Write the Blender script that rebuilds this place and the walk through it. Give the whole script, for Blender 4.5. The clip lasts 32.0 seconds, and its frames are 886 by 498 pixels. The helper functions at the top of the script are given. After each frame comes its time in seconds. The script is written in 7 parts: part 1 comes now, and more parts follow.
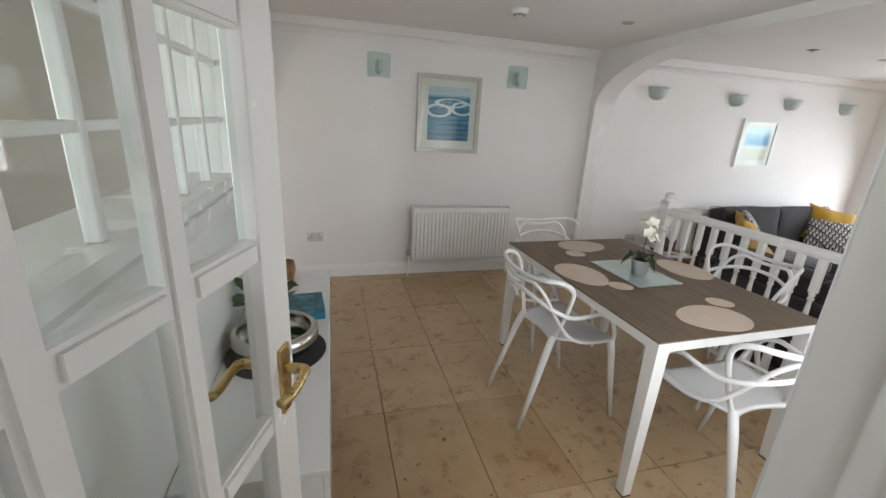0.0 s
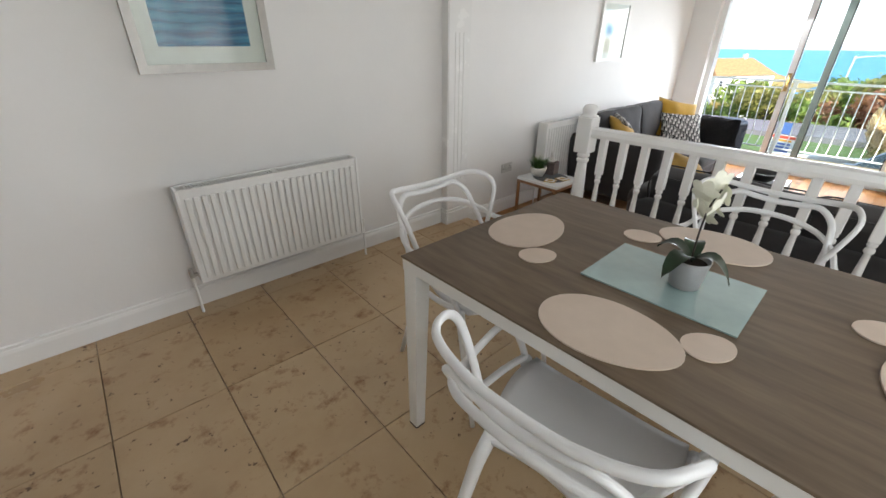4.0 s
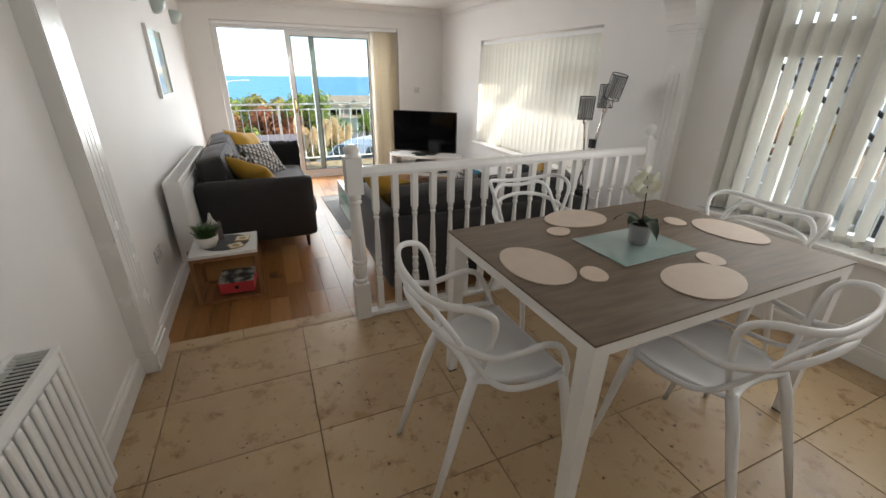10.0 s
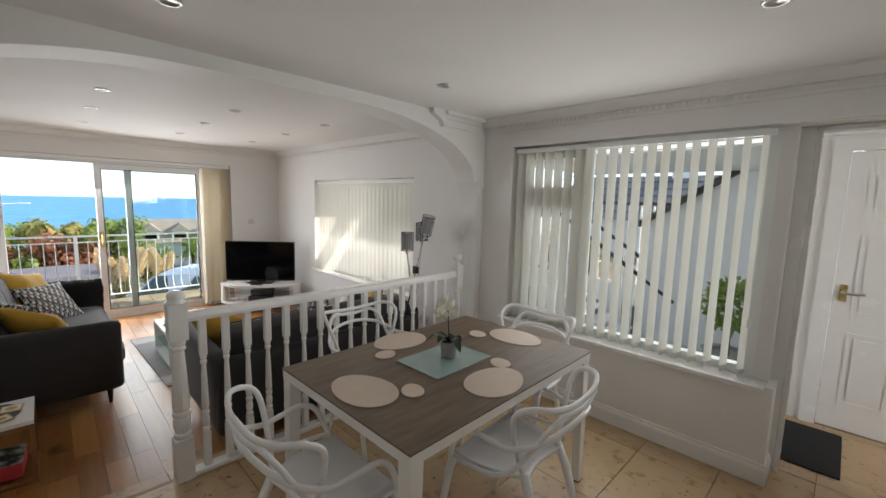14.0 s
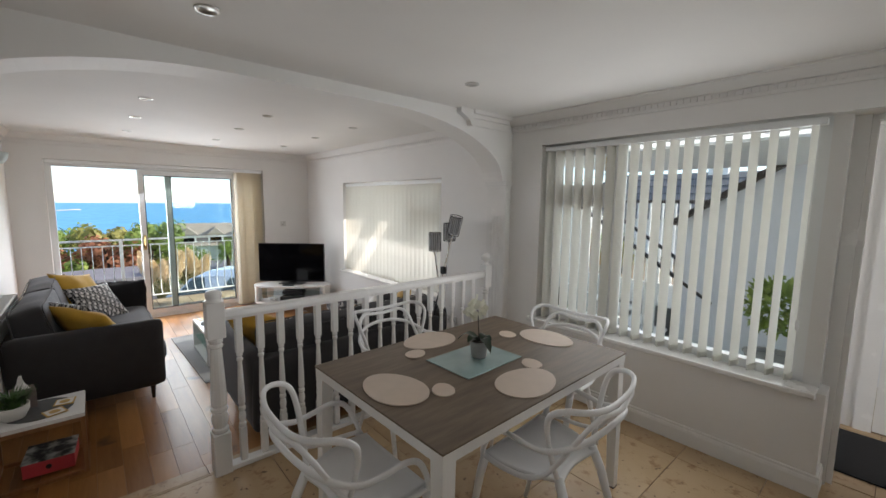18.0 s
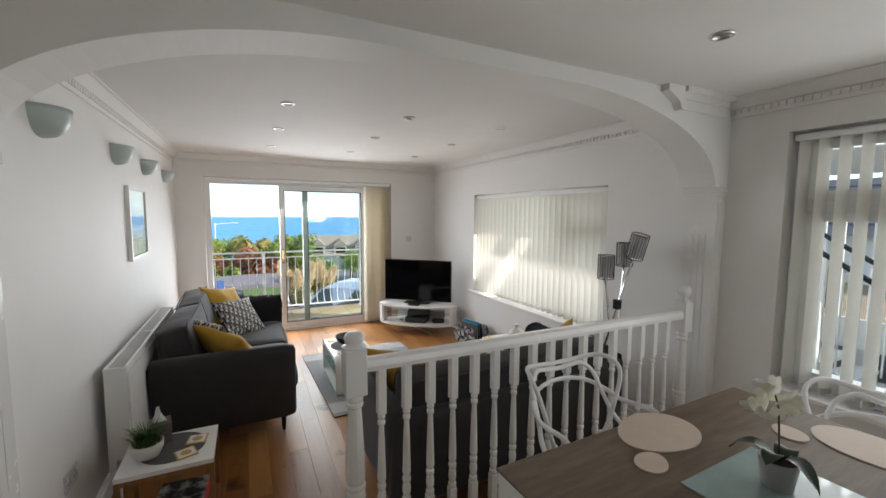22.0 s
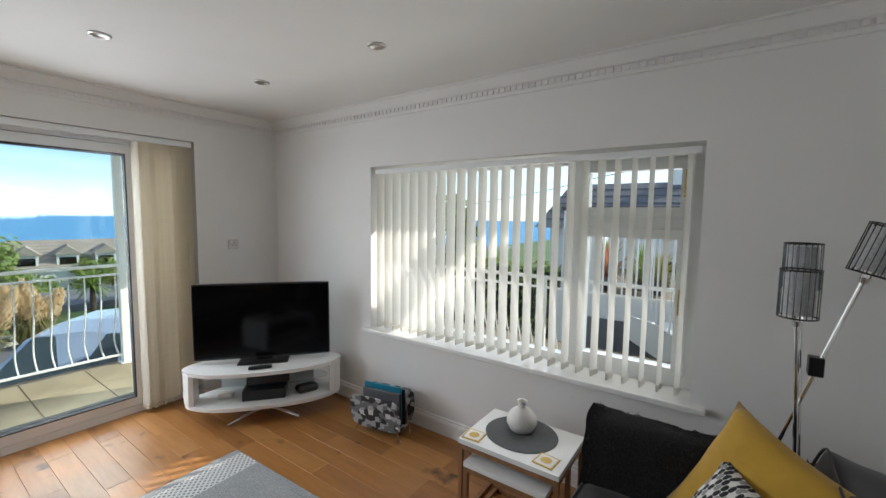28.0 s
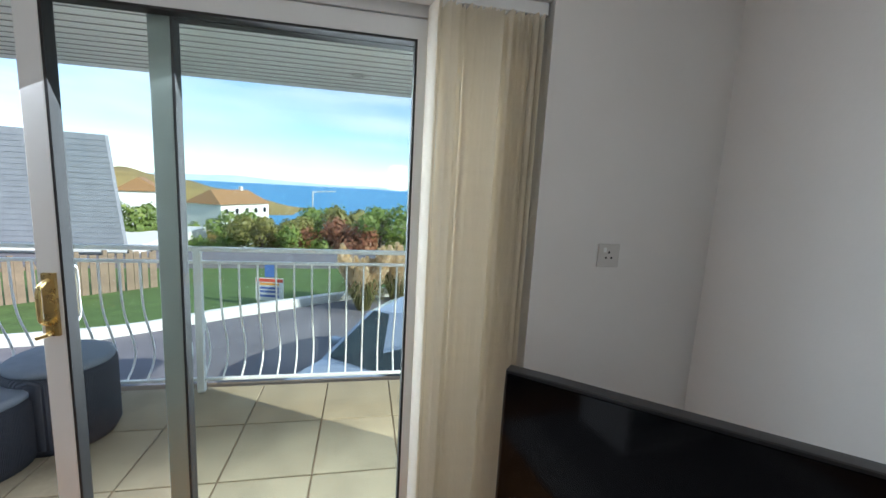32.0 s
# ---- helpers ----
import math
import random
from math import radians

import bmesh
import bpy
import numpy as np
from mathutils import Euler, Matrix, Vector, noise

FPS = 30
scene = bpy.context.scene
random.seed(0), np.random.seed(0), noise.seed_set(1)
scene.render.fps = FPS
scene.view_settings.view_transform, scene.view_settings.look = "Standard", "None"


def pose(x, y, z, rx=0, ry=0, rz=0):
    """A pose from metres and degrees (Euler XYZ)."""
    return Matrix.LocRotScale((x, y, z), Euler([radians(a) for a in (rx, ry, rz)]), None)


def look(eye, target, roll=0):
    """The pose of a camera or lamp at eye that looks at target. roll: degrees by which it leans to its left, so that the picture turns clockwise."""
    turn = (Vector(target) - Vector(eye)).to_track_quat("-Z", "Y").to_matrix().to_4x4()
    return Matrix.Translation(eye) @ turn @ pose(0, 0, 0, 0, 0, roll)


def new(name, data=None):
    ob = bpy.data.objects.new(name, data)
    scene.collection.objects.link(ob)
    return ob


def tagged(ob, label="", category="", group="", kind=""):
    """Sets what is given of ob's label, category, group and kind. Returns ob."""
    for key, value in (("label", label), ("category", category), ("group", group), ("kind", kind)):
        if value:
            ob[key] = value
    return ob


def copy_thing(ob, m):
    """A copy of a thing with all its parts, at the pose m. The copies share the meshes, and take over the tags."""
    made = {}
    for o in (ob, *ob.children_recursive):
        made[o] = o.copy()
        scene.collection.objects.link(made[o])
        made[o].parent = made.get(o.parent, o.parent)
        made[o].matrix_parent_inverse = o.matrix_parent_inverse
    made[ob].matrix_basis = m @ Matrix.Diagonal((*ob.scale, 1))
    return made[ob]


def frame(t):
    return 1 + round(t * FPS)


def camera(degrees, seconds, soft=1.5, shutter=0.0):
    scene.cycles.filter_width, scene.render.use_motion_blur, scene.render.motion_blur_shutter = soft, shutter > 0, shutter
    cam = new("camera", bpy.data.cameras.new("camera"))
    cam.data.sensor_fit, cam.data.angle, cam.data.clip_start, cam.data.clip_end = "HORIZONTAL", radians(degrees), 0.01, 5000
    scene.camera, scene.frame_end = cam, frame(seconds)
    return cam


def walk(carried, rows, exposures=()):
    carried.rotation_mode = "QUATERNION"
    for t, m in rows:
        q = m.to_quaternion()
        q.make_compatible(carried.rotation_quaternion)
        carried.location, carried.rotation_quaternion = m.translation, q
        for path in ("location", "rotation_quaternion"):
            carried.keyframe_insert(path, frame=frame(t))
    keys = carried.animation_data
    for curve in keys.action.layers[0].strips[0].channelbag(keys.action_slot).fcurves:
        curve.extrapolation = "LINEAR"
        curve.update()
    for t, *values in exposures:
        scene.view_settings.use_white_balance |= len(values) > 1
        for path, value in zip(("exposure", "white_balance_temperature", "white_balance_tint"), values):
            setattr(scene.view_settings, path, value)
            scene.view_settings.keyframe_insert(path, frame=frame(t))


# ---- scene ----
cam = camera(95.4, 32.0)
PATH = [
    (0, (-0.006, -0.041, 1.53), (0.52, 1.792, 0.927), 3.3),
    (0.5, (0.12, 0.207, 1.472), (0.694, 2.011, 0.826), 2.8),
    (1, (0.219, 0.423, 1.464), (0.981, 2.112, 0.711), 3.4),
    (1.5, (0.334, 0.664, 1.373), (1.199, 2.231, 0.481), 3.0),
    (2, (0.399, 0.867, 1.348), (1.319, 2.358, 0.384), 1.9),
    (2.5, (0.48, 1.017, 1.37), (1.425, 2.492, 0.404), 1.2),
    (4.5, (0.521, 1.626, 1.381), (1.733, 2.94, 0.484), -0.0),
    (5, (0.592, 1.857, 1.367), (1.753, 3.259, 0.538), -1.1),
    (5.5, (0.662, 2.058, 1.373), (1.866, 3.437, 0.568), -0.9),
    (6, (0.668, 2.304, 1.367), (1.984, 3.582, 0.569), -1.1),
    (6.5, (0.621, 2.503, 1.404), (1.98, 3.732, 0.602), -1.8),
    (7, (0.642, 2.689, 1.384), (1.967, 3.939, 0.559), -2.9),
    (7.5, (0.768, 2.923, 1.365), (2.045, 4.182, 0.479), -3.7),
    (8, (0.898, 3.03, 1.381), (2.408, 4.021, 0.522), -2.5),
    (8.5, (0.994, 3.097, 1.42), (2.786, 3.506, 0.631), -1.2),
    (9, (0.966, 3.109, 1.434), (2.805, 2.912, 0.672), -0.3),
    (9.5, (0.751, 3.064, 1.437), (2.505, 2.49, 0.667), 0.8),
    (10, (0.514, 3.09, 1.426), (2.196, 2.364, 0.625), 0.8),
    (10.5, (0.438, 3.156, 1.441), (2.145, 2.476, 0.651), -0.0),
    (11, (0.389, 3.262, 1.454), (2.139, 2.656, 0.699), -0.2),
    (11.5, (0.331, 3.29, 1.479), (2.095, 2.657, 0.781), 0.5),
    (12, (0.295, 3.27, 1.481), (2.04, 2.52, 0.856), 1.1),
    (12.5, (0.271, 3.255, 1.491), (1.965, 2.337, 0.955), 1.4),
    (13, (0.259, 3.193, 1.516), (1.864, 2.082, 1.081), 1.7),
    (13.5, (0.262, 3.17, 1.539), (1.774, 1.906, 1.2), 1.6),
    (14, (0.248, 3.151, 1.579), (1.656, 1.751, 1.339), 1.5),
    (14.5, (0.206, 3.119, 1.59), (1.55, 1.652, 1.389), 1.2),
    (16.5, (0.198, 3.082, 1.531), (1.548, 1.632, 1.254), 0.8),
    (17, (0.224, 3.098, 1.543), (1.618, 1.688, 1.28), 0.9),
    (17.5, (0.254, 3.141, 1.559), (1.7, 1.781, 1.309), 0.8),
    (18, (0.266, 3.157, 1.565), (1.762, 1.851, 1.33), 0.7),
    (18.5, (0.273, 3.163, 1.574), (1.808, 1.9, 1.35), 0.7),
    (19, (0.276, 3.162, 1.578), (1.835, 1.929, 1.359), 0.6),
    (19.5, (0.273, 3.155, 1.575), (1.865, 1.962, 1.366), 0.6),
    (20, (0.282, 3.168, 1.579), (1.929, 2.05, 1.387), 0.4),
    (20.5, (0.319, 3.221, 1.593), (2.025, 2.193, 1.416), -0.0),
    (21, (0.449, 3.23, 1.584), (2.205, 2.286, 1.419), -0.2),
    (21.5, (0.742, 3.139, 1.54), (2.523, 2.242, 1.385), 0.1),
    (22, (1.07, 3.074, 1.564), (2.86, 2.2, 1.389), 0.4),
    (22.5, (1.481, 3.037, 1.557), (3.253, 2.136, 1.337), 0.8),
    (23, (1.878, 3.004, 1.561), (3.62, 2.061, 1.286), 0.9),
    (23.5, (2.313, 2.935, 1.533), (3.988, 1.899, 1.186), 0.8),
    (24, (2.587, 2.972, 1.523), (4.171, 1.824, 1.106), 0.7),
    (24.5, (2.799, 3.049, 1.513), (4.283, 1.789, 1.054), 1.2),
    (25, (2.92, 3.016, 1.467), (4.309, 1.666, 0.972), 1.8),
    (25.5, (2.975, 2.943, 1.477), (4.291, 1.511, 1.01), 2.2),
    (26, (3.046, 2.843, 1.506), (4.295, 1.332, 1.108), 2.1),
    (26.5, (3.114, 2.766, 1.53), (4.265, 1.159, 1.228), 1.8),
    (28.5, (3.587, 2.569, 1.433), (4.778, 0.967, 1.303), -0.3),
    (29, (3.85, 2.492, 1.454), (5.223, 1.046, 1.297), -0.7),
    (29.5, (4.124, 2.37, 1.437), (5.561, 0.989, 1.262), -0.1),
    (30, (4.301, 2.147, 1.407), (5.8, 0.836, 1.223), 1.2),
    (30.5, (4.484, 1.862, 1.395), (6.092, 0.691, 1.192), 2.3),
    (31, (4.82, 1.705, 1.372), (6.567, 0.763, 1.129), 2.9),
    (31.5, (5.182, 1.653, 1.386), (7.047, 0.981, 1.119), 3.1),
    (32, (5.622, 1.687, 1.38), (7.56, 1.291, 1.084), 3.1),
]
EXPOSURES = [(0, 1.35, 6550, 13), (1, 1.4, 6600, 12), (2.5, 1.5, 6650, 12), (5, 1.65, 6450, 11), (6, 1.58, 6450, 11), (7.5, 1.55, 6500, 11), (9, 1.42, 6700, 13), (11, 1.15, 7000, 13), (13, 1.05, 6900, 13), (17, 1.03, 6550, 13), (18, 1.0, 6600, 13), (21, 1.0, 6700, 13), (23, 1.0, 6450, 11), (25.5, 0.95, 6250, 11), (28.5, 0.6, 6350, 10), (29.5, 0.3, 6250, 10), (30.5, 0.08, 6050, 10), (31, 0.12, 5950, 10), (32, 0.7, 6050, 9)]
walk(cam, [(t, look(eye, target, roll)) for t, eye, target, roll in PATH], EXPOSURES)

# ---- light ----
world = bpy.data.worlds.new("world")
scene.world = world
world.use_nodes = True
wn = world.node_tree.nodes
sky = wn.new("ShaderNodeTexSky")
sky.sky_type = "NISHITA"
sky.sun_disc = False
SUN_EL, SUN_AZ = radians(27.5), radians(210)
sky.sun_elevation, sky.sun_rotation = SUN_EL, SUN_AZ
sky.air_density, sky.dust_density, sky.ozone_density = 0.8, 0.0, 3.0
# thin streaks of high cloud
wl = world.node_tree.links
sky_tc, sky_mp, sky_nz, sky_rp, sky_mx = [wn.new(k) for k in ("ShaderNodeTexCoord", "ShaderNodeMapping", "ShaderNodeTexNoise", "ShaderNodeValToRGB", "ShaderNodeMix")]
sky_mp.inputs["Scale"].default_value = (1.2, 1.2, 9.0)
sky_nz.inputs["Scale"].default_value, sky_nz.inputs["Detail"].default_value = 2.2, 7.0
sky_rp.color_ramp.elements[0].position, sky_rp.color_ramp.elements[1].position = 0.36, 0.72
sky_rp.color_ramp.elements[1].color = (0.75, 0.75, 0.75, 1)
sky_mx.data_type = "RGBA"
sky_mx.inputs[7].default_value = (5.2, 5.6, 6.0, 1)
for a_, b_ in ((sky_tc.outputs["Generated"], sky_mp.inputs[0]), (sky_mp.outputs[0], sky_nz.inputs["Vector"]), (sky_nz.outputs["Fac"], sky_rp.inputs[0]), (sky_rp.outputs[0], sky_mx.inputs[0]), (sky.outputs[0], sky_mx.inputs[6]), (sky_mx.outputs[2], wn["Background"].inputs[0])):
    wl.new(a_, b_)
wn["Background"].inputs[1].default_value = 0.15
sun_data = bpy.data.lights.new("sun", "SUN")
sun_data.energy, sun_data.angle, sun_data.color = 4.3, radians(0.6), (1.0, 0.93, 0.82)
sun = new("sun", sun_data)
# azimuth is counted clockwise from +y
sun_way = Vector((math.sin(SUN_AZ) * math.cos(SUN_EL), math.cos(SUN_AZ) * math.cos(SUN_EL), math.sin(SUN_EL)))
sun.matrix_world = look(sun_way * 50, (0, 0, 0))


# area lamps added at the openings, on top of the sky, to brighten the rooms
def area_fill(name, x, y, z, sx, sy, face, watts, tint):
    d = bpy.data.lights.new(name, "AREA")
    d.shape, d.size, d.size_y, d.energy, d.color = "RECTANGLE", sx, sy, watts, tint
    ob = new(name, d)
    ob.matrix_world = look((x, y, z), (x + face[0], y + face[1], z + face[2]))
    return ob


area_fill("sky_fill_sliding_door", 7.45, 2.20, 1.15, 2.0, 1.5, (-1, -0.30, -0.6), 42, (0.90, 0.95, 1.0))
# each blind has one added lamp on its room side and one outside
area_fill("sky_fill_living_room_side", 4.59, 0.385, 1.17, 2.0, 1.15, (0, 1, -0.4), 3.6, (1.0, 0.98, 0.95))
area_fill("sky_fill_living_panes", 4.59, -0.35, 1.15, 2.4, 1.4, (0, 1, -0.2), 8, (1.0, 0.98, 0.95))
area_fill("sky_fill_dining_room_side", 1.43, 0.330, 1.25, 1.6, 1.25, (0, 1, 0), 4.6, (0.95, 0.98, 1.0))
area_fill("sky_fill_dining_panes", 1.43, -1.00, 1.30, 2.4, 1.8, (0, 1, -0.1), 15, (0.95, 0.98, 1.0))
# two lamps added at unseen windows to brighten the lobby and dining end
area_fill("fill_kitchen_unseen", -1.9, -1.05, 1.5, 1.6, 1.0, (0.6, 1, -0.2), 4, (0.97, 0.98, 1.0))
area_fill("fill_hall_unseen", -3.0, 0.55, 1.45, 1.0, 1.0, (1, -0.38, -0.15), 24, (0.93, 0.97, 1.0))

# ---- materials ----


class Mat:
    """A principled material with small chances to vary it by noise."""

    def __init__(self, name, color, rough=0.6, metal=0.0, spec=0.5):
        self.m = bpy.data.materials.new(name)
        self.m.use_nodes = True
        self.t = self.m.node_tree
        self.b = self.t.nodes["Principled BSDF"]
        self.b.inputs["Base Color"].default_value = (*color, 1)
        self.b.inputs["Roughness"].default_value = rough
        self.b.inputs["Metallic"].default_value = metal
        self.b.inputs["Specular IOR Level"].default_value = spec
        self.color = (*color, 1)

    def node(self, kind, **kw):
        n = self.t.nodes.new(kind)
        for k, v in kw.items():
            n.inputs[k].default_value = v
        return n

    def link(self, a, b):
        self.t.links.new(a, b)

    def coords(self, scale=(1, 1, 1), space="Object"):
        tc = self.node("ShaderNodeTexCoord")
        mp = self.node("ShaderNodeMapping")
        mp.inputs["Scale"].default_value = scale
        self.link(tc.outputs[space], mp.inputs["Vector"])
        return mp.outputs["Vector"]

    def ramp(self, fac, stops, constant=False):
        r = self.t.nodes.new("ShaderNodeValToRGB")
        e = r.color_ramp.elements
        while len(e) < len(stops):
            e.new(0.5)
        for el, (p, c) in zip(e, stops):
            el.position, el.color = p, (*c, 1)
        if constant:
            r.color_ramp.interpolation = "CONSTANT"
        self.link(fac, r.inputs[0])
        return r.outputs[0]

    def noise(self, scale, detail=4.0, vec=None, rough=0.55):
        n = self.node("ShaderNodeTexNoise", Scale=scale, Detail=detail, Roughness=rough)
        if vec is not None:
            self.link(vec, n.inputs["Vector"])
        return n.outputs["Fac"]

    def mix(self, fac, a, b, mode="MIX"):
        n = self.t.nodes.new("ShaderNodeMix")
        n.data_type, n.blend_type = "RGBA", mode
        for s, v in ((n.inputs[0], fac), (n.inputs[6], a), (n.inputs[7], b)):
            if isinstance(v, (int, float)):
                s.default_value = v
            elif isinstance(v, tuple):
                s.default_value = (*v[:3], 1)
            else:
                self.link(v, s)
        return n.outputs[2]

    def base(self, out):
        self.link(out, self.b.inputs["Base Color"])
        return self

    def bump(self, fac, strength=0.2, dist=0.01):
        n = self.node("ShaderNodeBump", Strength=strength, Distance=dist)
        self.link(fac, n.inputs["Height"])
        self.link(n.outputs[0], self.b.inputs["Normal"])
        return self

    def grain(self, scale=12, amount=0.08, fine=120, bump=0.08, dist=0.003, rough_var=0.0, space="Object"):
        """Two scales of colour variation and a fine relief."""
        v = self.coords(space=space)
        a, f = self.noise(scale, 5, v), self.noise(fine, 3, v)
        c = self.color[:3]
        lo = tuple(x * (1 - amount) for x in c)
        hi = tuple(min(1, x * (1 + amount)) for x in c)
        col = self.ramp(a, [(0.3, lo), (0.7, hi)])
        col = self.mix(amount * 0.8, col, self.ramp(f, [(0.35, tuple(x * 0.75 for x in c)), (0.65, hi)]))
        self.base(col)
        if bump:
            self.bump(f, bump, dist)
        if rough_var:
            r0 = self.b.inputs["Roughness"].default_value
            mr = self.node("ShaderNodeMapRange")
            mr.inputs["To Min"].default_value, mr.inputs["To Max"].default_value = r0 - rough_var, r0 + rough_var
            self.link(a, mr.inputs["Value"])
            self.link(mr.outputs[0], self.b.inputs["Roughness"])
        return self


WALL = Mat("wall_paint", (0.80, 0.785, 0.765), 0.62).grain(2.2, 0.02, 55, 0.12, 0.004).m
CEIL = Mat("ceiling_paint", (0.80, 0.785, 0.765), 0.75).grain(1.5, 0.025, 40, 0.08, 0.004).m
GLOSS = Mat("white_gloss_paint", (0.82, 0.81, 0.79), 0.26).grain(6, 0.02, 60, 0.05, 0.002, 0.05).m
UPVC = Mat("white_upvc", (0.84, 0.85, 0.85), 0.3).grain(5, 0.015, 80, 0.02).m
PLASTIC = Mat("white_chair_plastic", (0.82, 0.82, 0.82), 0.33).grain(8, 0.015, 150, 0.04).m
METAL_W = Mat("white_powder_coat", (0.86, 0.86, 0.84), 0.4).grain(7, 0.02, 160, 0.06).m
LACQUER = Mat("white_lacquer", (0.83, 0.83, 0.82), 0.12).grain(4, 0.01, 30, 0.0).m
BRASS = Mat("polished_brass", (0.60, 0.45, 0.20), 0.28, 1.0).grain(30, 0.12, 200, 0.03, 0.002, 0.06).m
CHROME = Mat("chrome", (0.78, 0.78, 0.79), 0.12, 1.0).grain(20, 0.05, 200, 0.0, 0.002, 0.04).m
STEEL = Mat("brushed_nickel", (0.55, 0.54, 0.52), 0.3, 1.0).grain(20, 0.06, 200, 0.02).m
BLACK = Mat("black_plastic", (0.012, 0.012, 0.013), 0.3).grain(15, 0.15, 150, 0.03).m
RUBBER = Mat("black_rubber", (0.02, 0.02, 0.021), 0.7).grain(15, 0.15, 150, 0.1).m
SCREEN = Mat("tv_screen", (0.003, 0.003, 0.004), 0.08, 0, 0.16).grain(3, 0.1, 40, 0.0).m
DARKWOOD = Mat("dark_leg_wood", (0.025, 0.016, 0.012), 0.45).grain(20, 0.2, 90, 0.05).m


def glass_mat(name, tint, rough=0.0, alpha=0.0):
    m = Mat(name, tint, rough)
    m.b.inputs["Transmission Weight"].default_value = 1.0
    m.b.inputs["IOR"].default_value = 1.45
    g = m.node("ShaderNodeBsdfTransparent")
    g.inputs[0].default_value = (*tint, 1)
    gl = m.node("ShaderNodeBsdfGlossy")
    gl.inputs["Roughness"].default_value = rough
    lw = m.node("ShaderNodeLayerWeight", Blend=0.5)
    pw = m.node("ShaderNodeMath")
    pw.operation = "POWER"
    pw.inputs[1].default_value = 5.0
    m.link(lw.outputs["Facing"], pw.inputs[0])
    fr = m.node("ShaderNodeMapRange")
    fr.inputs["To Min"].default_value, fr.inputs["To Max"].default_value = 0.022, 0.6
    m.link(pw.outputs[0], fr.inputs["Value"])
    mx = m.node("ShaderNodeMixShader")
    m.link(fr.outputs[0], mx.inputs[0])
    m.link(g.outputs[0], mx.inputs[1])
    m.link(gl.outputs[0], mx.inputs[2])
    m.link(mx.outputs[0], m.t.nodes["Material Output"].inputs["Surface"])
    return m.m


PANE = glass_mat("window_glass", (0.95, 0.975, 0.965))


def tile_mat():
    m = Mat("travertine_tile", (0.44, 0.33, 0.21), 0.3)
    v = m.coords(space="Object")
    info = m.t.nodes.new("ShaderNodeObjectInfo")
    add = m.t.nodes.new("ShaderNodeVectorMath")
    add.operation = "MULTIPLY_ADD"
    add.inputs[1].default_value = (1, 1, 1)
    sc = m.t.nodes.new("ShaderNodeVectorMath")
    sc.operation = "SCALE"
    sc.inputs["Scale"].default_value = 37.0
    cmb = m.node("ShaderNodeCombineXYZ")
    for k in range(3):
        m.link(info.outputs["Random"], cmb.inputs[k])
    m.link(cmb.outputs[0], sc.inputs[0])
    m.link(v, add.inputs[0])
    m.link(sc.outputs[0], add.inputs[2])
    p = add.outputs[0]
    a = m.noise(3.2, 6, p, 0.6)
    c = m.ramp(a, [(0.28, (0.38, 0.245, 0.125)), (0.5, (0.48, 0.335, 0.19)), (0.75, (0.56, 0.415, 0.255))])
    c = m.mix(0.5, c, m.ramp(info.outputs["Random"], [(0, (0.38, 0.255, 0.135)), (0.5, (0.47, 0.335, 0.195)), (1, (0.54, 0.405, 0.25))]))
    # rusty veins and pits
    b = m.noise(11.0, 7, p, 0.7)
    c = m.mix(m.ramp(b, [(0.55, (0, 0, 0)), (0.70, (0.85, 0.85, 0.85))]), c, (0.23, 0.105, 0.035))
    d = m.noise(26.0, 3, p, 0.6)
    pit = m.ramp(d, [(0.66, (0, 0, 0)), (0.71, (1, 1, 1))])
    c = m.mix(pit, c, (0.13, 0.075, 0.035))
    m.base(c)
    rg = m.node("ShaderNodeMapRange")
    rg.inputs["To Min"].default_value, rg.inputs["To Max"].default_value = 0.2, 0.42
    m.link(a, rg.inputs["Value"])
    m.link(rg.outputs[0], m.b.inputs["Roughness"])
    return m.bump(b, 0.06, 0.004).m


TILE = tile_mat()
GROUT = Mat("brown_grout", (0.22, 0.15, 0.095), 0.9).grain(40, 0.2, 200, 0.1).m


def wood_mat(name, tones, rough=0.35, along="x", per_object=True, knots=True, gscale=1.0):
    m = Mat(name, tones[1], rough)
    v = m.coords(space="Object")
    info = m.t.nodes.new("ShaderNodeObjectInfo")
    cmb = m.node("ShaderNodeCombineXYZ")
    for k in range(3):
        m.link(info.outputs["Random"], cmb.inputs[k])
    sc = m.t.nodes.new("ShaderNodeVectorMath")
    sc.operation = "SCALE"
    sc.inputs["Scale"].default_value = 53.0
    m.link(cmb.outputs[0], sc.inputs[0])
    ad = m.t.nodes.new("ShaderNodeVectorMath")
    m.link(v, ad.inputs[0])
    m.link(sc.outputs[0], ad.inputs[1])
    mp = m.node("ShaderNodeMapping")
    mp.inputs["Scale"].default_value = {"x": (1.5, 14, 14), "y": (14, 1.5, 14), "z": (14, 14, 1.5)}[along]
    m.link(ad.outputs[0], mp.inputs["Vector"])
    g = m.noise(2.0 * gscale, 6, mp.outputs[0], 0.65)
    c = m.ramp(g, [(0.25, tones[0]), (0.5, tones[1]), (0.78, tones[2])])
    if per_object:
        c = m.mix(0.55, c, m.ramp(info.outputs["Random"], [(0, tones[0]), (0.45, tones[1]), (1, tones[2])]))
    if knots:
        k = m.noise(5.0, 4, ad.outputs[0], 0.5)
        c = m.mix(m.ramp(k, [(0.645, (0, 0, 0)), (0.75, (0.85, 0.85, 0.85))]), c, tuple(x * 0.25 for x in tones[0]))
    m.base(c)
    return m.bump(g, 0.08, 0.003).m


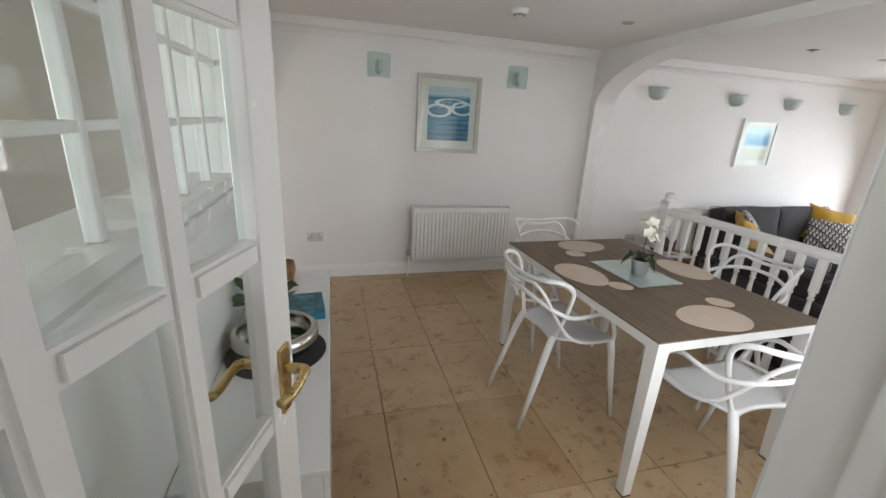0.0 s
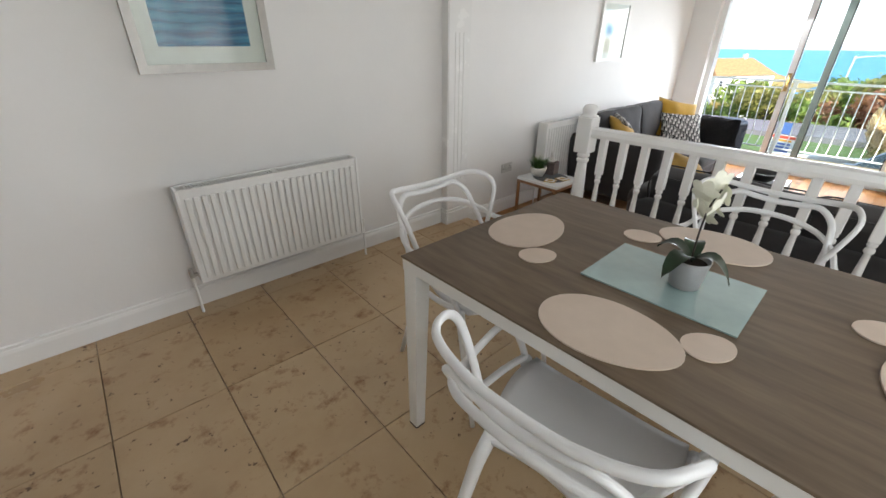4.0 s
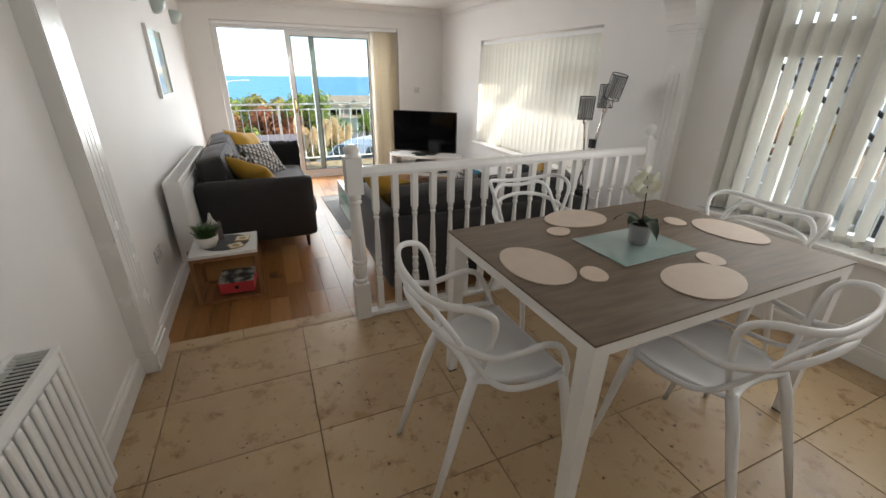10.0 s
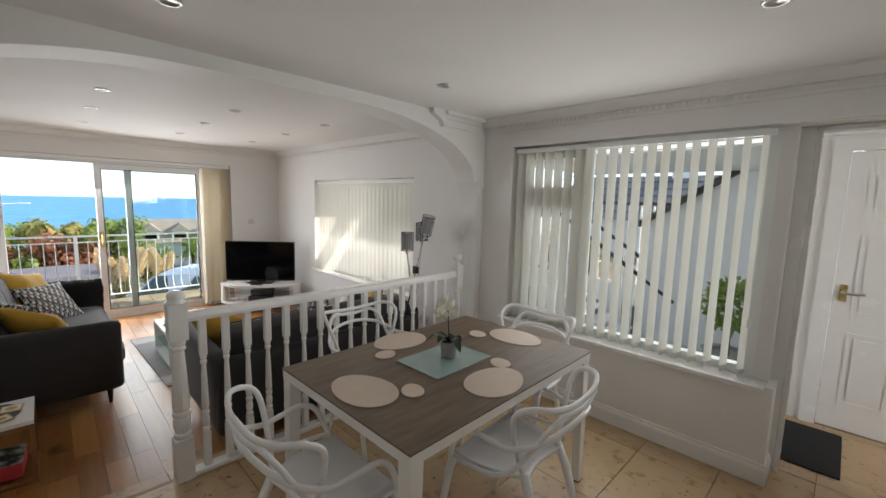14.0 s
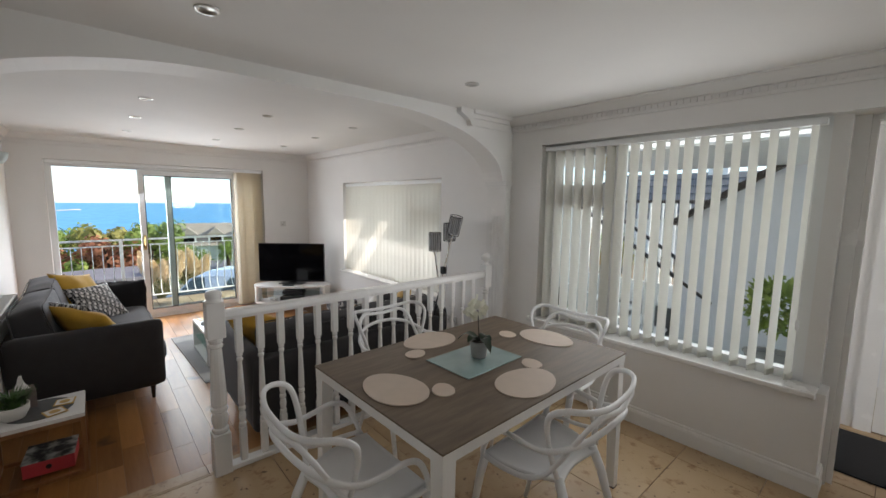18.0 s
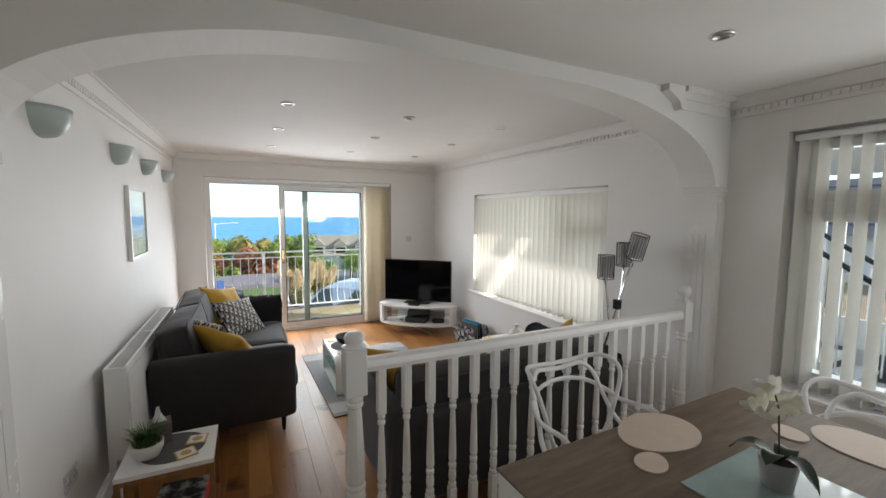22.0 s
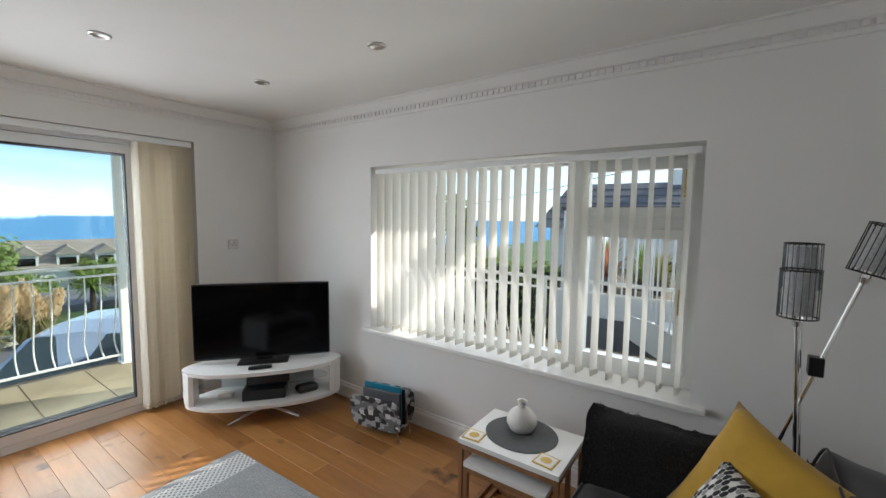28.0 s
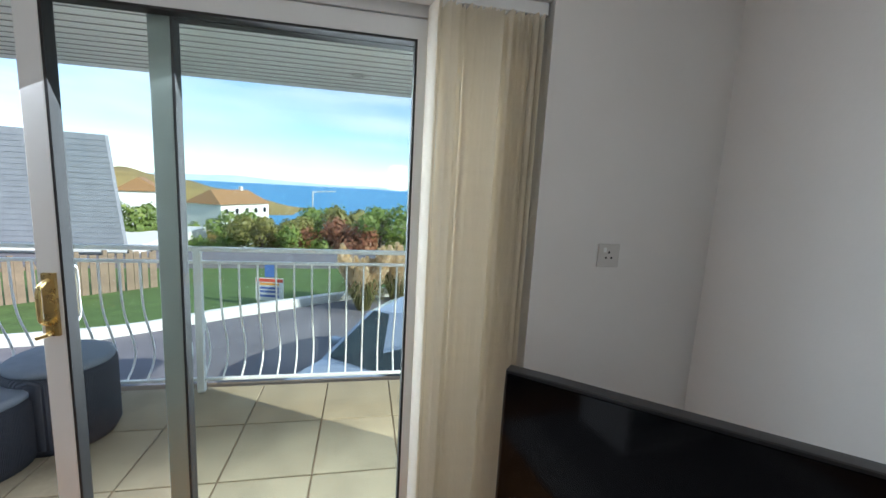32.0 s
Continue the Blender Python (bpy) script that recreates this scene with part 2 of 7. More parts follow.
OAK = wood_mat("oak_floor", [(0.18, 0.070, 0.015), (0.32, 0.138, 0.037), (0.45, 0.220, 0.072)], 0.35)
TABLE_TOP = wood_mat("grey_brown_table", [(0.088, 0.060, 0.036), (0.136, 0.095, 0.059), (0.192, 0.140, 0.091)], 0.52, "y", False, False, 1.3)
BEECH = wood_mat("oak_frame", [(0.20, 0.090, 0.034), (0.27, 0.128, 0.052), (0.34, 0.170, 0.075)], 0.45, "z", False, False)
SLABS = Mat("balcony_slab", (0.36, 0.29, 0.19), 0.85).grain(3, 0.22, 45, 0.25, 0.006).m

# ---- mesh helpers ----


def part(name, bm, material, parent=None, label="", smooth=False):
    me = bpy.data.meshes.new(name)
    if smooth:
        for f in bm.faces:
            f.smooth = True
    bm.to_mesh(me)
    bm.free()
    me.materials.append(material)
    ob = new(name, me)
    if parent is not None:
        ob.parent = parent
    if label:
        ob["label"] = label
    return ob


def thing(name, label, category, x=0, y=0, z=0, rz=0, group="", kind=""):
    ob = new(name)
    ob.matrix_world = pose(x, y, z, 0, 0, rz)
    ob.empty_display_size = 0.1
    return tagged(ob, label, category, group, kind)


def add_box(bm, x0, x1, y0, y1, z0, z1, bevel=0.0, seg=2):
    r = bmesh.ops.create_cube(bm, size=1.0)
    vs = r["verts"]
    for v in vs:
        v.co = Vector(((x0 + x1) / 2 + v.co.x * (x1 - x0), (y0 + y1) / 2 + v.co.y * (y1 - y0), (z0 + z1) / 2 + v.co.z * (z1 - z0)))
    if bevel:
        es = list({e for v in vs for e in v.link_edges})
        bmesh.ops.bevel(bm, geom=es, offset=bevel, segments=seg, affect="EDGES", profile=0.5)
    return bm


def box(x0, x1, y0, y1, z0, z1, bevel=0.0, seg=2):
    return add_box(bmesh.new(), x0, x1, y0, y1, z0, z1, bevel, seg)


def boxes(*rows):
    bm = bmesh.new()
    for r in rows:
        add_box(bm, *r)
    return bm


def smooth_path(pts, n=8, closed=False):
    """Catmull-Rom through the points."""
    P = [Vector(p) for p in pts]
    out = []
    m = len(P)
    for i in range(m if closed else m - 1):
        p0 = P[(i - 1) % m] if closed or i > 0 else P[0] * 2 - P[1]
        p1, p2 = P[i], P[(i + 1) % m]
        p3 = P[(i + 2) % m] if closed or i + 2 < m else P[-1] * 2 - P[-2]
        for k in range(n):
            t = k / n
            out.append(0.5 * ((2 * p1) + (p2 - p0) * t + (2 * p0 - 5 * p1 + 4 * p2 - p3) * t * t + (3 * p1 - p0 - 3 * p2 + p3) * t ** 3))
    if not closed:
        out.append(P[-1])
    return out


def add_tube(bm, pts, radii, sides=10, closed=False, flat=1.0):
    """A swept round section; radii is one number or one a point. flat squeezes it across."""
    n = len(pts)
    rings = []
    up = Vector((0, 0, 1))
    prev = None
    for i, p in enumerate(pts):
        a = pts[(i - 1) % n] if closed or i > 0 else p
        b = pts[(i + 1) % n] if closed or i < n - 1 else p
        d = (Vector(b) - Vector(a)).normalized()
        if prev is None:
            ref = up if abs(d.z) < 0.95 else Vector((1, 0, 0))
            u = d.cross(ref).normalized()
        else:
            u = (prev - d * prev.dot(d)).normalized()
        prev = u
        w = d.cross(u)
        r = radii if isinstance(radii, (int, float)) else radii[i]
        rings.append([bm.verts.new(Vector(p) + (u * math.cos(2 * math.pi * k / sides) + w * math.sin(2 * math.pi * k / sides) * flat) * r) for k in range(sides)])
    for i in range(n if closed else n - 1):
        A, B = rings[i], rings[(i + 1) % n]
        for k in range(sides):
            bm.faces.new((A[k], A[(k + 1) % sides], B[(k + 1) % sides], B[k]))
    if not closed:
        bm.faces.new(rings[0][::-1])
        bm.faces.new(rings[-1])
    return bm


def tube(pts, radii, sides=10, closed=False, flat=1.0):
    return add_tube(bmesh.new(), [Vector(p) for p in pts], radii, sides, closed, flat)


def add_lathe(bm, profile, sides=24, x=0, y=0, z=0, sx=1, sy=1):
    """Turn (radius, height) pairs round the z axis."""
    rings = []
    for r, h in profile:
        rings.append([bm.verts.new((x + sx * r * math.cos(2 * math.pi * k / sides), y + sy * r * math.sin(2 * math.pi * k / sides), z + h)) for k in range(sides)])
    for A, B in zip(rings, rings[1:]):
        for k in range(sides):
            bm.faces.new((A[k], A[(k + 1) % sides], B[(k + 1) % sides], B[k]))
    bm.faces.new(rings[0][::-1])
    bm.faces.new(rings[-1])
    return bm


def lathe(profile, sides=24, x=0, y=0, z=0, sx=1, sy=1):
    return add_lathe(bmesh.new(), profile, sides, x, y, z, sx, sy)


def prism(outline, z0, z1, axis="z"):
    """Extrude an outline. axis z: (x, y) between z0 and z1; x: (y, z); y: (x, z)."""
    bm = bmesh.new()
    put = {"z": lambda a, b, h: (a, b, h), "x": lambda a, b, h: (h, a, b), "y": lambda a, b, h: (a, h, b)}[axis]
    A = [bm.verts.new(put(a, b, z0)) for a, b in outline]
    B = [bm.verts.new(put(a, b, z1)) for a, b in outline]
    n = len(A)
    bm.faces.new(A[::-1])
    bm.faces.new(B)
    for k in range(n):
        bm.faces.new((A[k], A[(k + 1) % n], B[(k + 1) % n], B[k]))
    bmesh.ops.recalc_face_normals(bm, faces=bm.faces)
    return bm


def soft_box(sx, sy, sz, r=0.05, puff=(0, 0, 0), cuts=9, wobble=0.0, seed=0):
    """A rounded, slightly stuffed block round the origin, with base at z 0."""
    bm = bmesh.new()
    bmesh.ops.create_cube(bm, size=2.0)
    bmesh.ops.subdivide_edges(bm, edges=bm.edges, cuts=cuts, use_grid_fill=True)
    h = Vector((sx / 2, sy / 2, sz / 2))
    r = min(r, h.x, h.y, h.z)
    for v in bm.verts:
        n = v.co.copy()
        # pull rows towards the edges so that the rounding has vertices
        q = Vector([math.copysign(abs(c) ** 0.7, c) for c in n])
        p = Vector((q.x * h.x, q.y * h.y, q.z * h.z))
        core = Vector([max(-h[k] + r, min(h[k] - r, p[k])) for k in range(3)])
        d = p - core
        if d.length > 1e-6:
            p = core + d.normalized() * min(r, max(abs(d.x), abs(d.y), abs(d.z)))
        w = [(1 - n[k] ** 2) for k in range(3)]
        p.x += puff[0] * n.x * w[1] * w[2]
        p.y += puff[1] * n.y * w[0] * w[2]
        p.z += puff[2] * n.z * w[0] * w[1]
        if wobble:
            p += noise.noise_vector(p * 6 + Vector((seed * 7.1, seed * 3.3, 0))) * wobble
        v.co = p + Vector((0, 0, h.z))
    return bm


def move(bm, m):
    bmesh.ops.transform(bm, matrix=m, verts=bm.verts)
    return bm


# ---- the shell of the rooms ----
XW, XE, YN, YSD, YSL, ZC, FL, XJ = -0.40, 6.94, 3.85, 0.31, 0.37, 2.28, -0.10, 0.49
AX0, AX1 = 2.61, 2.84


def structure(name, bm, material, label, category, smooth=False):
    ob = part(name, bm, material, None, "", smooth)
    return tagged(ob, label, category, "", "structure")


wall_north = structure("wall_north", box(-3.2, XE + 0.25, YN, YN + 0.25, -0.3, ZC + 0.1), WALL, "smooth white painted plaster wall with radiators and pictures", "wall")
# south wall of the dining area, round its window and the entry opening
W1 = (0.562, 2.30, 0.575, 2.035)
W2 = (3.50, 5.68, 0.54, 1.81)
structure("wall_south_dining", boxes((0.455, W1[0], 0.10, YSD, 0, W1[2]), (XJ, W1[0], 0.10, 0.222, W1[2], 2.03), (W1[0], W1[1], 0.10, YSD, 0, W1[2]), (W1[0], W1[1], 0.10, YSD, W1[3], ZC + .1),
          (W1[1], AX1 - 0.11, 0.10, YSD, 0, ZC + .1), (XW, W1[0], 0.10, YSD, 2.03, ZC + .1)), WALL, "white painted plaster wall round a wide window", "wall")
structure("wall_south_living", boxes((AX1 - 0.11, W2[0], 0.09, YSL, -0.3, ZC + .1), (W2[0], W2[1], 0.09, YSL, -0.3, W2[2]), (W2[0], W2[1], 0.09, YSL, W2[3], ZC + .1),
          (W2[1], XE + .25, 0.09, YSL, -0.3, ZC + .1)), WALL, "white painted plaster wall round a long window", "wall")
D = (1.09, 3.54, 2.005)
structure("wall_east", boxes((XE, XE + 0.25, YSL, D[0], -0.3, ZC + .1), (XE, XE + 0.25, D[1], YN, -0.3, ZC + .1), (XE, XE + 0.25, D[0], D[1], D[2], ZC + .1)), WALL,
          "white painted wall with a wide sliding door opening", "wall")
structure("ceiling", box(-3.2, XE + .25, -1.0, YN + .25, ZC, ZC + 0.12), CEIL, "smooth white painted ceiling", "ceiling")


def arch_outline(y0, y1, spring, crown, ry, n=10):
    """Lower edge of the arched beam from y0 to y1 as (y, z)."""
    rise = crown - spring
    a = [(y0 + ry - ry * math.cos(t), spring + rise * math.sin(t)) for t in [math.pi / 2 * k / n for k in range(n + 1)]]
    b = [(y1 - ry + ry * math.cos(t), spring + rise * math.sin(t)) for t in [math.pi / 2 * (n - k) / n for k in range(n + 1)]]
    return a + b


ya, yb = 0.435, 3.775
outline = [(YSD - 0.02, ZC + .05), (YSD - 0.02, 1.745)] + arch_outline(ya, yb, 1.745, 2.205, 1.2, 18) + [(YN + 0.02, 1.745), (YN + 0.02, ZC + .05)]
structure("wall_arch", prism(outline, AX0, AX1, "x"), WALL, "white plastered beam with a wide flattened arch", "arch")
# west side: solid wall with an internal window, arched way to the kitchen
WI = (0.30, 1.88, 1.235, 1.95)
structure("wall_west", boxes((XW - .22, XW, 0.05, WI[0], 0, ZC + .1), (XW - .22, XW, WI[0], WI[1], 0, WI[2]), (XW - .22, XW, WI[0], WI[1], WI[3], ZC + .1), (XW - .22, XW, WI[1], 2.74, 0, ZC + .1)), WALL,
          "white painted wall with a small internal window", "wall")
o2 = [(2.74, ZC + .05), (2.74, 1.66)] + arch_outline(2.74, YN - 0.07, 1.66, 2.12, 0.42) + [(YN + .02, 1.66), (YN + .02, ZC + .05)]
structure("wall_kitchen_arch", prism(o2, XW - .215, XW - 0.03, "x"), WALL, "white plastered arch towards the kitchen", "arch")
KIT = Mat("kitchen_wall", (0.40, 0.34, 0.28), 0.7).grain().m
# both window openings are made up, to go with the added lamps
structure("wall_kitchen", boxes((-3.2, -3.08, -1.1, 0.0, 0, ZC + .1), (-3.2, -3.08, 0.0, 1.1, 0, 0.9), (-3.2, -3.08, 0.0, 1.1, 2.0, ZC + .1), (-3.2, -3.08, 1.1, YN, 0, ZC + .1), (-3.08, -2.75, -1.1, -0.98, 0, ZC + .1), (-1.05, -0.56, -1.1, -0.98, 0, ZC + .1), (-2.75, -1.05, -1.1, -0.98, 0, 0.95), (-2.75, -1.05, -1.1, -0.98, 2.05, ZC + .1)), KIT, "beige kitchen wall beyond the arch with two made-up window openings", "wall")
structure("wall_lobby", boxes((XJ, XJ + .1, -1.0, 0.10, 0, ZC + .1), (-0.56, -0.49, -1.0, -0.84, 0, ZC + .1), (0.30, XJ, -1.0, -0.84, 0, ZC + .1), (-0.49, 0.30, -1.0, -0.84, 2.0, ZC + .1)), WALL,
          "white painted lobby walls behind the glazed door", "wall")

# ---- skirting, cornice, pilasters ----
SKIRT = [(0, 0), (0.018, 0), (0.018, 0.085), (0.014, 0.10), (0.010, 0.105), (0.010, 0.118), (0, 0.122)]


def run_profile(bm, profile, a, b, inward):
    """A moulding from plan point a to b; profile is (off the wall, height), inward the way off the wall."""
    A = [bm.verts.new((a[0] + inward[0] * p, a[1] + inward[1] * p, a[2] + h)) for p, h in profile]
    B = [bm.verts.new((b[0] + inward[0] * p, b[1] + inward[1] * p, b[2] + h)) for p, h in profile]
    n = len(A)
    for k in range(n):
        bm.faces.new((A[k], A[(k + 1) % n], B[(k + 1) % n], B[k]))
    bm.faces.new(A[::-1])
    bm.faces.new(B)
    return bm


def moulding(name, profile, runs, material, label, category):
    bm = bmesh.new()
    for r in runs:
        run_profile(bm, profile, *r)
    bmesh.ops.recalc_face_normals(bm, faces=bm.faces)
    return structure(name, bm, material, label, category)


moulding("baseboard", SKIRT, [((-3.0, YN, 0), (AX0 - 0.015, YN, 0), (0, -1)), ((AX1 + 0.015, YN, FL), (XE, YN, FL), (0, -1)),
         ((0.438, YSD, 0), (AX0 - .015, YSD, 0), (0, 1)), ((0.455, 0.14, 0), (0.455, YSD, 0), (-1, 0)), ((AX1 + .015, YSL, FL), (XE, YSL, FL), (0, 1)), ((XE, YSL, FL), (XE, D[0], FL), (-1, 0)), ((XE, D[1], FL), (XE, YN, FL), (-1, 0)),
         ((XW, 0.30, 0), (XW, 2.74, 0), (1, 0)), ((XJ, -0.84, 0), (XJ, 0.058, 0), (-1, 0))], GLOSS, "white gloss painted moulded skirting board", "skirting board")
CORN = [(0, 0), (0, -0.115), (0.012, -0.115), (0.016, -0.10), (0.016, -0.065), (0.03, -0.06), (0.05, -0.035), (0.07, -0.012), (0.085, -0.01), (0.085, 0)]
CORN_RUNS = [((-3.0, YN, ZC), (AX0, YN, ZC), (0, -1)), ((AX1, YN, ZC), (XE, YN, ZC), (0, -1)), ((XW, YSD, ZC), (AX0, YSD, ZC), (0, 1)), ((AX1, YSL, ZC), (XE, YSL, ZC), (0, 1)),
             ((XE, YSL, ZC), (XE, YN, ZC), (-1, 0)), ((XW, 0.33, ZC), (XW, 2.74, ZC), (1, 0))]
moulding("trim", CORN, CORN_RUNS, CEIL, "white plaster cornice with dentils", "cornice")
bm = bmesh.new()
for a, b, w in CORN_RUNS:
    d = Vector(b) - Vector(a)
    n = int(d.length / 0.038)
    for i in range(n):
        p = Vector(a) + d * ((i + 0.5) / n)
        u = d.normalized() * 0.0105
        q = Vector((w[0], w[1], 0))
        c = p + q * 0.0185 + Vector((0, 0, -0.083))
        hx, hy = abs(u.x) + abs(q.x) * 0.007, abs(u.y) + abs(q.y) * 0.007
        add_box(bm, c.x - hx, c.x + hx, c.y - hy, c.y + hy, c.z - 0.011, c.z + 0.014)
structure("trim_dentil", bm, CEIL, "row of small plaster dentil blocks", "cornice")


def pilaster(y, s):
    """A fluted pilaster against the wall at y; s is the way into the room."""
    face = y + s * 0.065
    p = thing("pilaster", "white gloss fluted pilaster carrying the arch", "pilaster", kind="structure", group="arch pilasters")
    back = y
    part("shaft", boxes((AX0 + .004, AX1 - .004, *sorted((back, face)), 0, 1.66)), GLOSS, p)
    # a thin facing board with three narrow grooves let into it
    cuts = [AX0 + .012, AX0 + .072, AX0 + .112, AX0 + .152, AX1 - .012]
    f1 = face + s * .004
    bm = boxes((cuts[0], cuts[-1], *sorted((face, f1)), 0.12, 0.36), (cuts[0], cuts[-1], *sorted((face, f1)), 1.44, 1.66))
    for a, b in zip(cuts, cuts[1:]):
        add_box(bm, a + (.0025 if a > cuts[0] else 0), b - (.0025 if b < cuts[-1] else 0), *sorted((face, f1)), 0.36, 1.44)
    part("fluted_facing", bm, GLOSS, p)
    part("plinth", boxes((AX0 - .014, AX1 + .014, *sorted((back, face + s * .022)), 0, 0.10), (AX0 - .008, AX1 + .008, *sorted((back, face + s * .014)), 0.10, 0.122)), GLOSS, p)
    part("capital", boxes((AX0 + .01, AX1 - .01, *sorted((back, face + s * .004)), 1.66, 1.685), (AX0 + .003, AX1 - .003, *sorted((back, face + s * .012)), 1.685, 1.71), (AX0 - .008, AX1 + .008, *sorted((back, face + s * .024)), 1.71, 1.748)), GLOSS, p)
    return p


pilaster(YN, -1)
pilaster(YSD, 1)
# plaster bracket where the beam meets the ceiling
structure("trim_corbel", prism([(0.852, ZC), (0.852, ZC - 0.125), (0.872, ZC - 0.122), (0.89, ZC - 0.085), (0.935, ZC - 0.06), (0.985, ZC - 0.035), (0.985, ZC)], AX0 - 0.05, AX0 + 0.002, "x"), CEIL, "small plaster corbel on the beam", "corbel")
structure("trim_beam", boxes((AX0 - 0.016, AX0, 0.39, 0.852, ZC - 0.115, ZC - .06), (AX0 - 0.035, AX0, 0.40, 0.852, ZC - .06, ZC - .03), (AX0 - 0.07, AX0, 0.40, 0.852, ZC - .03, ZC)), CEIL, "short plaster cornice return on the beam", "cornice")

# ---- windows ----


def window(name, label, x0, x1, z0, z1, wall_in, wall_out, mullions, transoms, opener):
    w = thing(name, label, "window", kind="structure")
    yf0, yf1 = wall_out + 0.03, wall_out + 0.10
    f = 0.055
    bm = boxes((x0, x0 + f, yf0, yf1, z0, z1), (x1 - f, x1, yf0, yf1, z0, z1), (x0 + f, x1 - f, yf0, yf1, z0, z0 + f), (x0 + f, x1 - f, yf0, yf1, z1 - f, z1))
    part("window_frame", bm, UPVC, w)
    xs = [x0 + f] + mullions + [x1 - f]
    for m in mullions:
        part("mullion", box(m - 0.04, m + 0.04, yf0, yf1, z0 + f, z1 - f, 0.004), UPVC, w)
    for a, b in zip(xs, xs[1:]):
        a2, b2 = a + (0.04 if a in mullions else 0), b - (0.04 if b in mullions else 0)
        split = transoms.get(xs.index(a))
        rows = [(z0 + f, z1 - f)] if split is None else [(z0 + f, split - 0.035), (split + 0.035, z1 - f)]
        if split is not None:
            part("transom", box(a2, b2, yf0, yf1, split - 0.035, split + 0.035, 0.004), UPVC, w)
        for (c, d) in rows:
            if xs.index(a) in opener:
                s = 0.05
                sash = part("sash", boxes((a2, a2 + s, yf0 + .01, yf1 + .014, c, d), (b2 - s, b2, yf0 + .01, yf1 + .014, c, d), (a2 + s, b2 - s, yf0 + .01, yf1 + .014, c, c + s), (a2 + s, b2 - s, yf0 + .01, yf1 + .014, d - s, d)), UPVC, w)
                pane = part("pane", box(a2 + s, b2 - s, yf0 + .045, yf0 + .053, c + s, d - s), PANE, w)
                part("window_handle", boxes((a2 + .015, a2 + .035, yf1 + .014, yf1 + .026, (c + d) / 2 - .05, (c + d) / 2 + .05), (a2 + .018, a2 + .032, yf1 + .026, yf1 + .05, (c + d) / 2 - .01, (c + d) / 2 + .09)), BRASS, sash, "brass window handle")
            else:
                pane = part("pane", box(a2, b2, yf0 + .03, yf0 + .038, c, d), PANE, w)
            pane.visible_shadow = False
    part("window_sill", box(x0 - 0.07, x1 + 0.07, yf1 - .002, wall_in + 0.045, z0 - 0.028, z0 + 0.005, 0.008, 3), GLOSS, w)
    return w


window("window_1", "white plastic framed dining window behind vertical blinds", *W1, YSD, 0.10, [1.70], {1: 1.62}, [1])
window("window_2", "white plastic framed living room window behind vertical blinds", *W2, YSL, 0.09, [4.16], {0: 1.42}, [0])

SLAT = Mat("blind_fabric", (0.80, 0.79, 0.75), 0.8).grain(40, 0.03, 300, 0.1, 0.002)
trl = SLAT.node("ShaderNodeBsdfTranslucent")
trl.inputs[0].default_value = (0.80, 0.78, 0.72, 1)
mxs = SLAT.node("ShaderNodeMixShader")
mxs.inputs[0].default_value = 0.42
SLAT.link(SLAT.b.outputs[0], mxs.inputs[1])
SLAT.link(trl.outputs[0], mxs.inputs[2])
SLAT.link(mxs.outputs[0], SLAT.t.nodes["Material Output"].inputs["Surface"])
SLAT = SLAT.m


def slat_mesh(w, h):
    """A slightly bowed fabric slat, hung from z 0."""
    bm = bmesh.new()
    n = 6
    vs = []
    for i in range(n + 1):
        u = -w / 2 + w * i / n
        c = 0.006 * (1 - (2 * i / n - 1) ** 2)
        vs.append((bm.verts.new((u, c, 0)), bm.verts.new((u, c, -h))))
    for a, b in zip(vs, vs[1:]):
        bm.faces.new((a[0], a[1], b[1], b[0]))
    add_box(bm, -w / 2 + .004, w / 2 - .004, -0.002, 0.008, -h - 0.004, -h + 0.03)
    return bm


def blind(name, label, x0, x1, y, ztop, zbot, angle, pitch=0.08, width=0.089):
    b = thing(name, label, "blind")
    part("headrail", box(x0 + .005, x1 - .005, y - 0.024, y + 0.024, ztop - 0.052, ztop - 0.018, 0.004), UPVC, b)
    n = int((x1 - x0 - 0.04) / pitch)
    first = part("slat", slat_mesh(width, ztop - 0.056 - zbot), SLAT, b)
    for i in range(n):
        s = first if i == 0 else first.copy()
        if i:
            scene.collection.objects.link(s)
        s.matrix_basis = pose(x0 + 0.05 + (x1 - x0 - 0.10) * i / (n - 1), y, ztop - 0.053, 0, 0, angle + random.uniform(-2.5, 2.5))
    bm = bmesh.new()
    cx = x0 + 0.03
    add_tube(bm, [Vector((cx, y + .03, ztop - .04)), Vector((cx + .004, y + .032, ztop - .5)), Vector((cx, y + .03, ztop - 1.1))], 0.0025, 6)
    add_lathe(bm, [(0.004, 0), (0.008, 0.01), (0.008, 0.05), (0.003, 0.06)], 8, cx, y + .03, ztop - 1.15)
    part("cord", bm, UPVC, b, "white pull cord with weight")
    return b


blind("vertical_blind", "white vertical fabric blind hanging half open in the dining window", W1[0] + .012, W1[1] - .01, YSD - 0.055, W1[3], W1[2] + 0.02, 73)
blind("vertical_blind", "white vertical fabric blind hanging half open in the living window", W2[0] + .012, W2[1] - .01, YSL - 0.055, W2[3], W2[2] + 0.02, 80)

# ---- sliding door ----
sd = thing("sliding_door", "white framed glass sliding door standing half open to the balcony", "sliding door")
fx0, fx1 = XE + 0.10, XE + 0.22
y0, y1 = D[0], D[1]
part("door_frame", boxes((fx0, fx1, y0, y0 + 0.06, FL, D[2]), (fx0, fx1, y1 - .06, y1, FL, D[2]), (fx0, fx1, y0 + .06, y1 - .06, D[2] - .07, D[2]), (fx0, fx1, y0 + .06, y1 - .06, FL, FL + 0.05)), UPVC, sd)


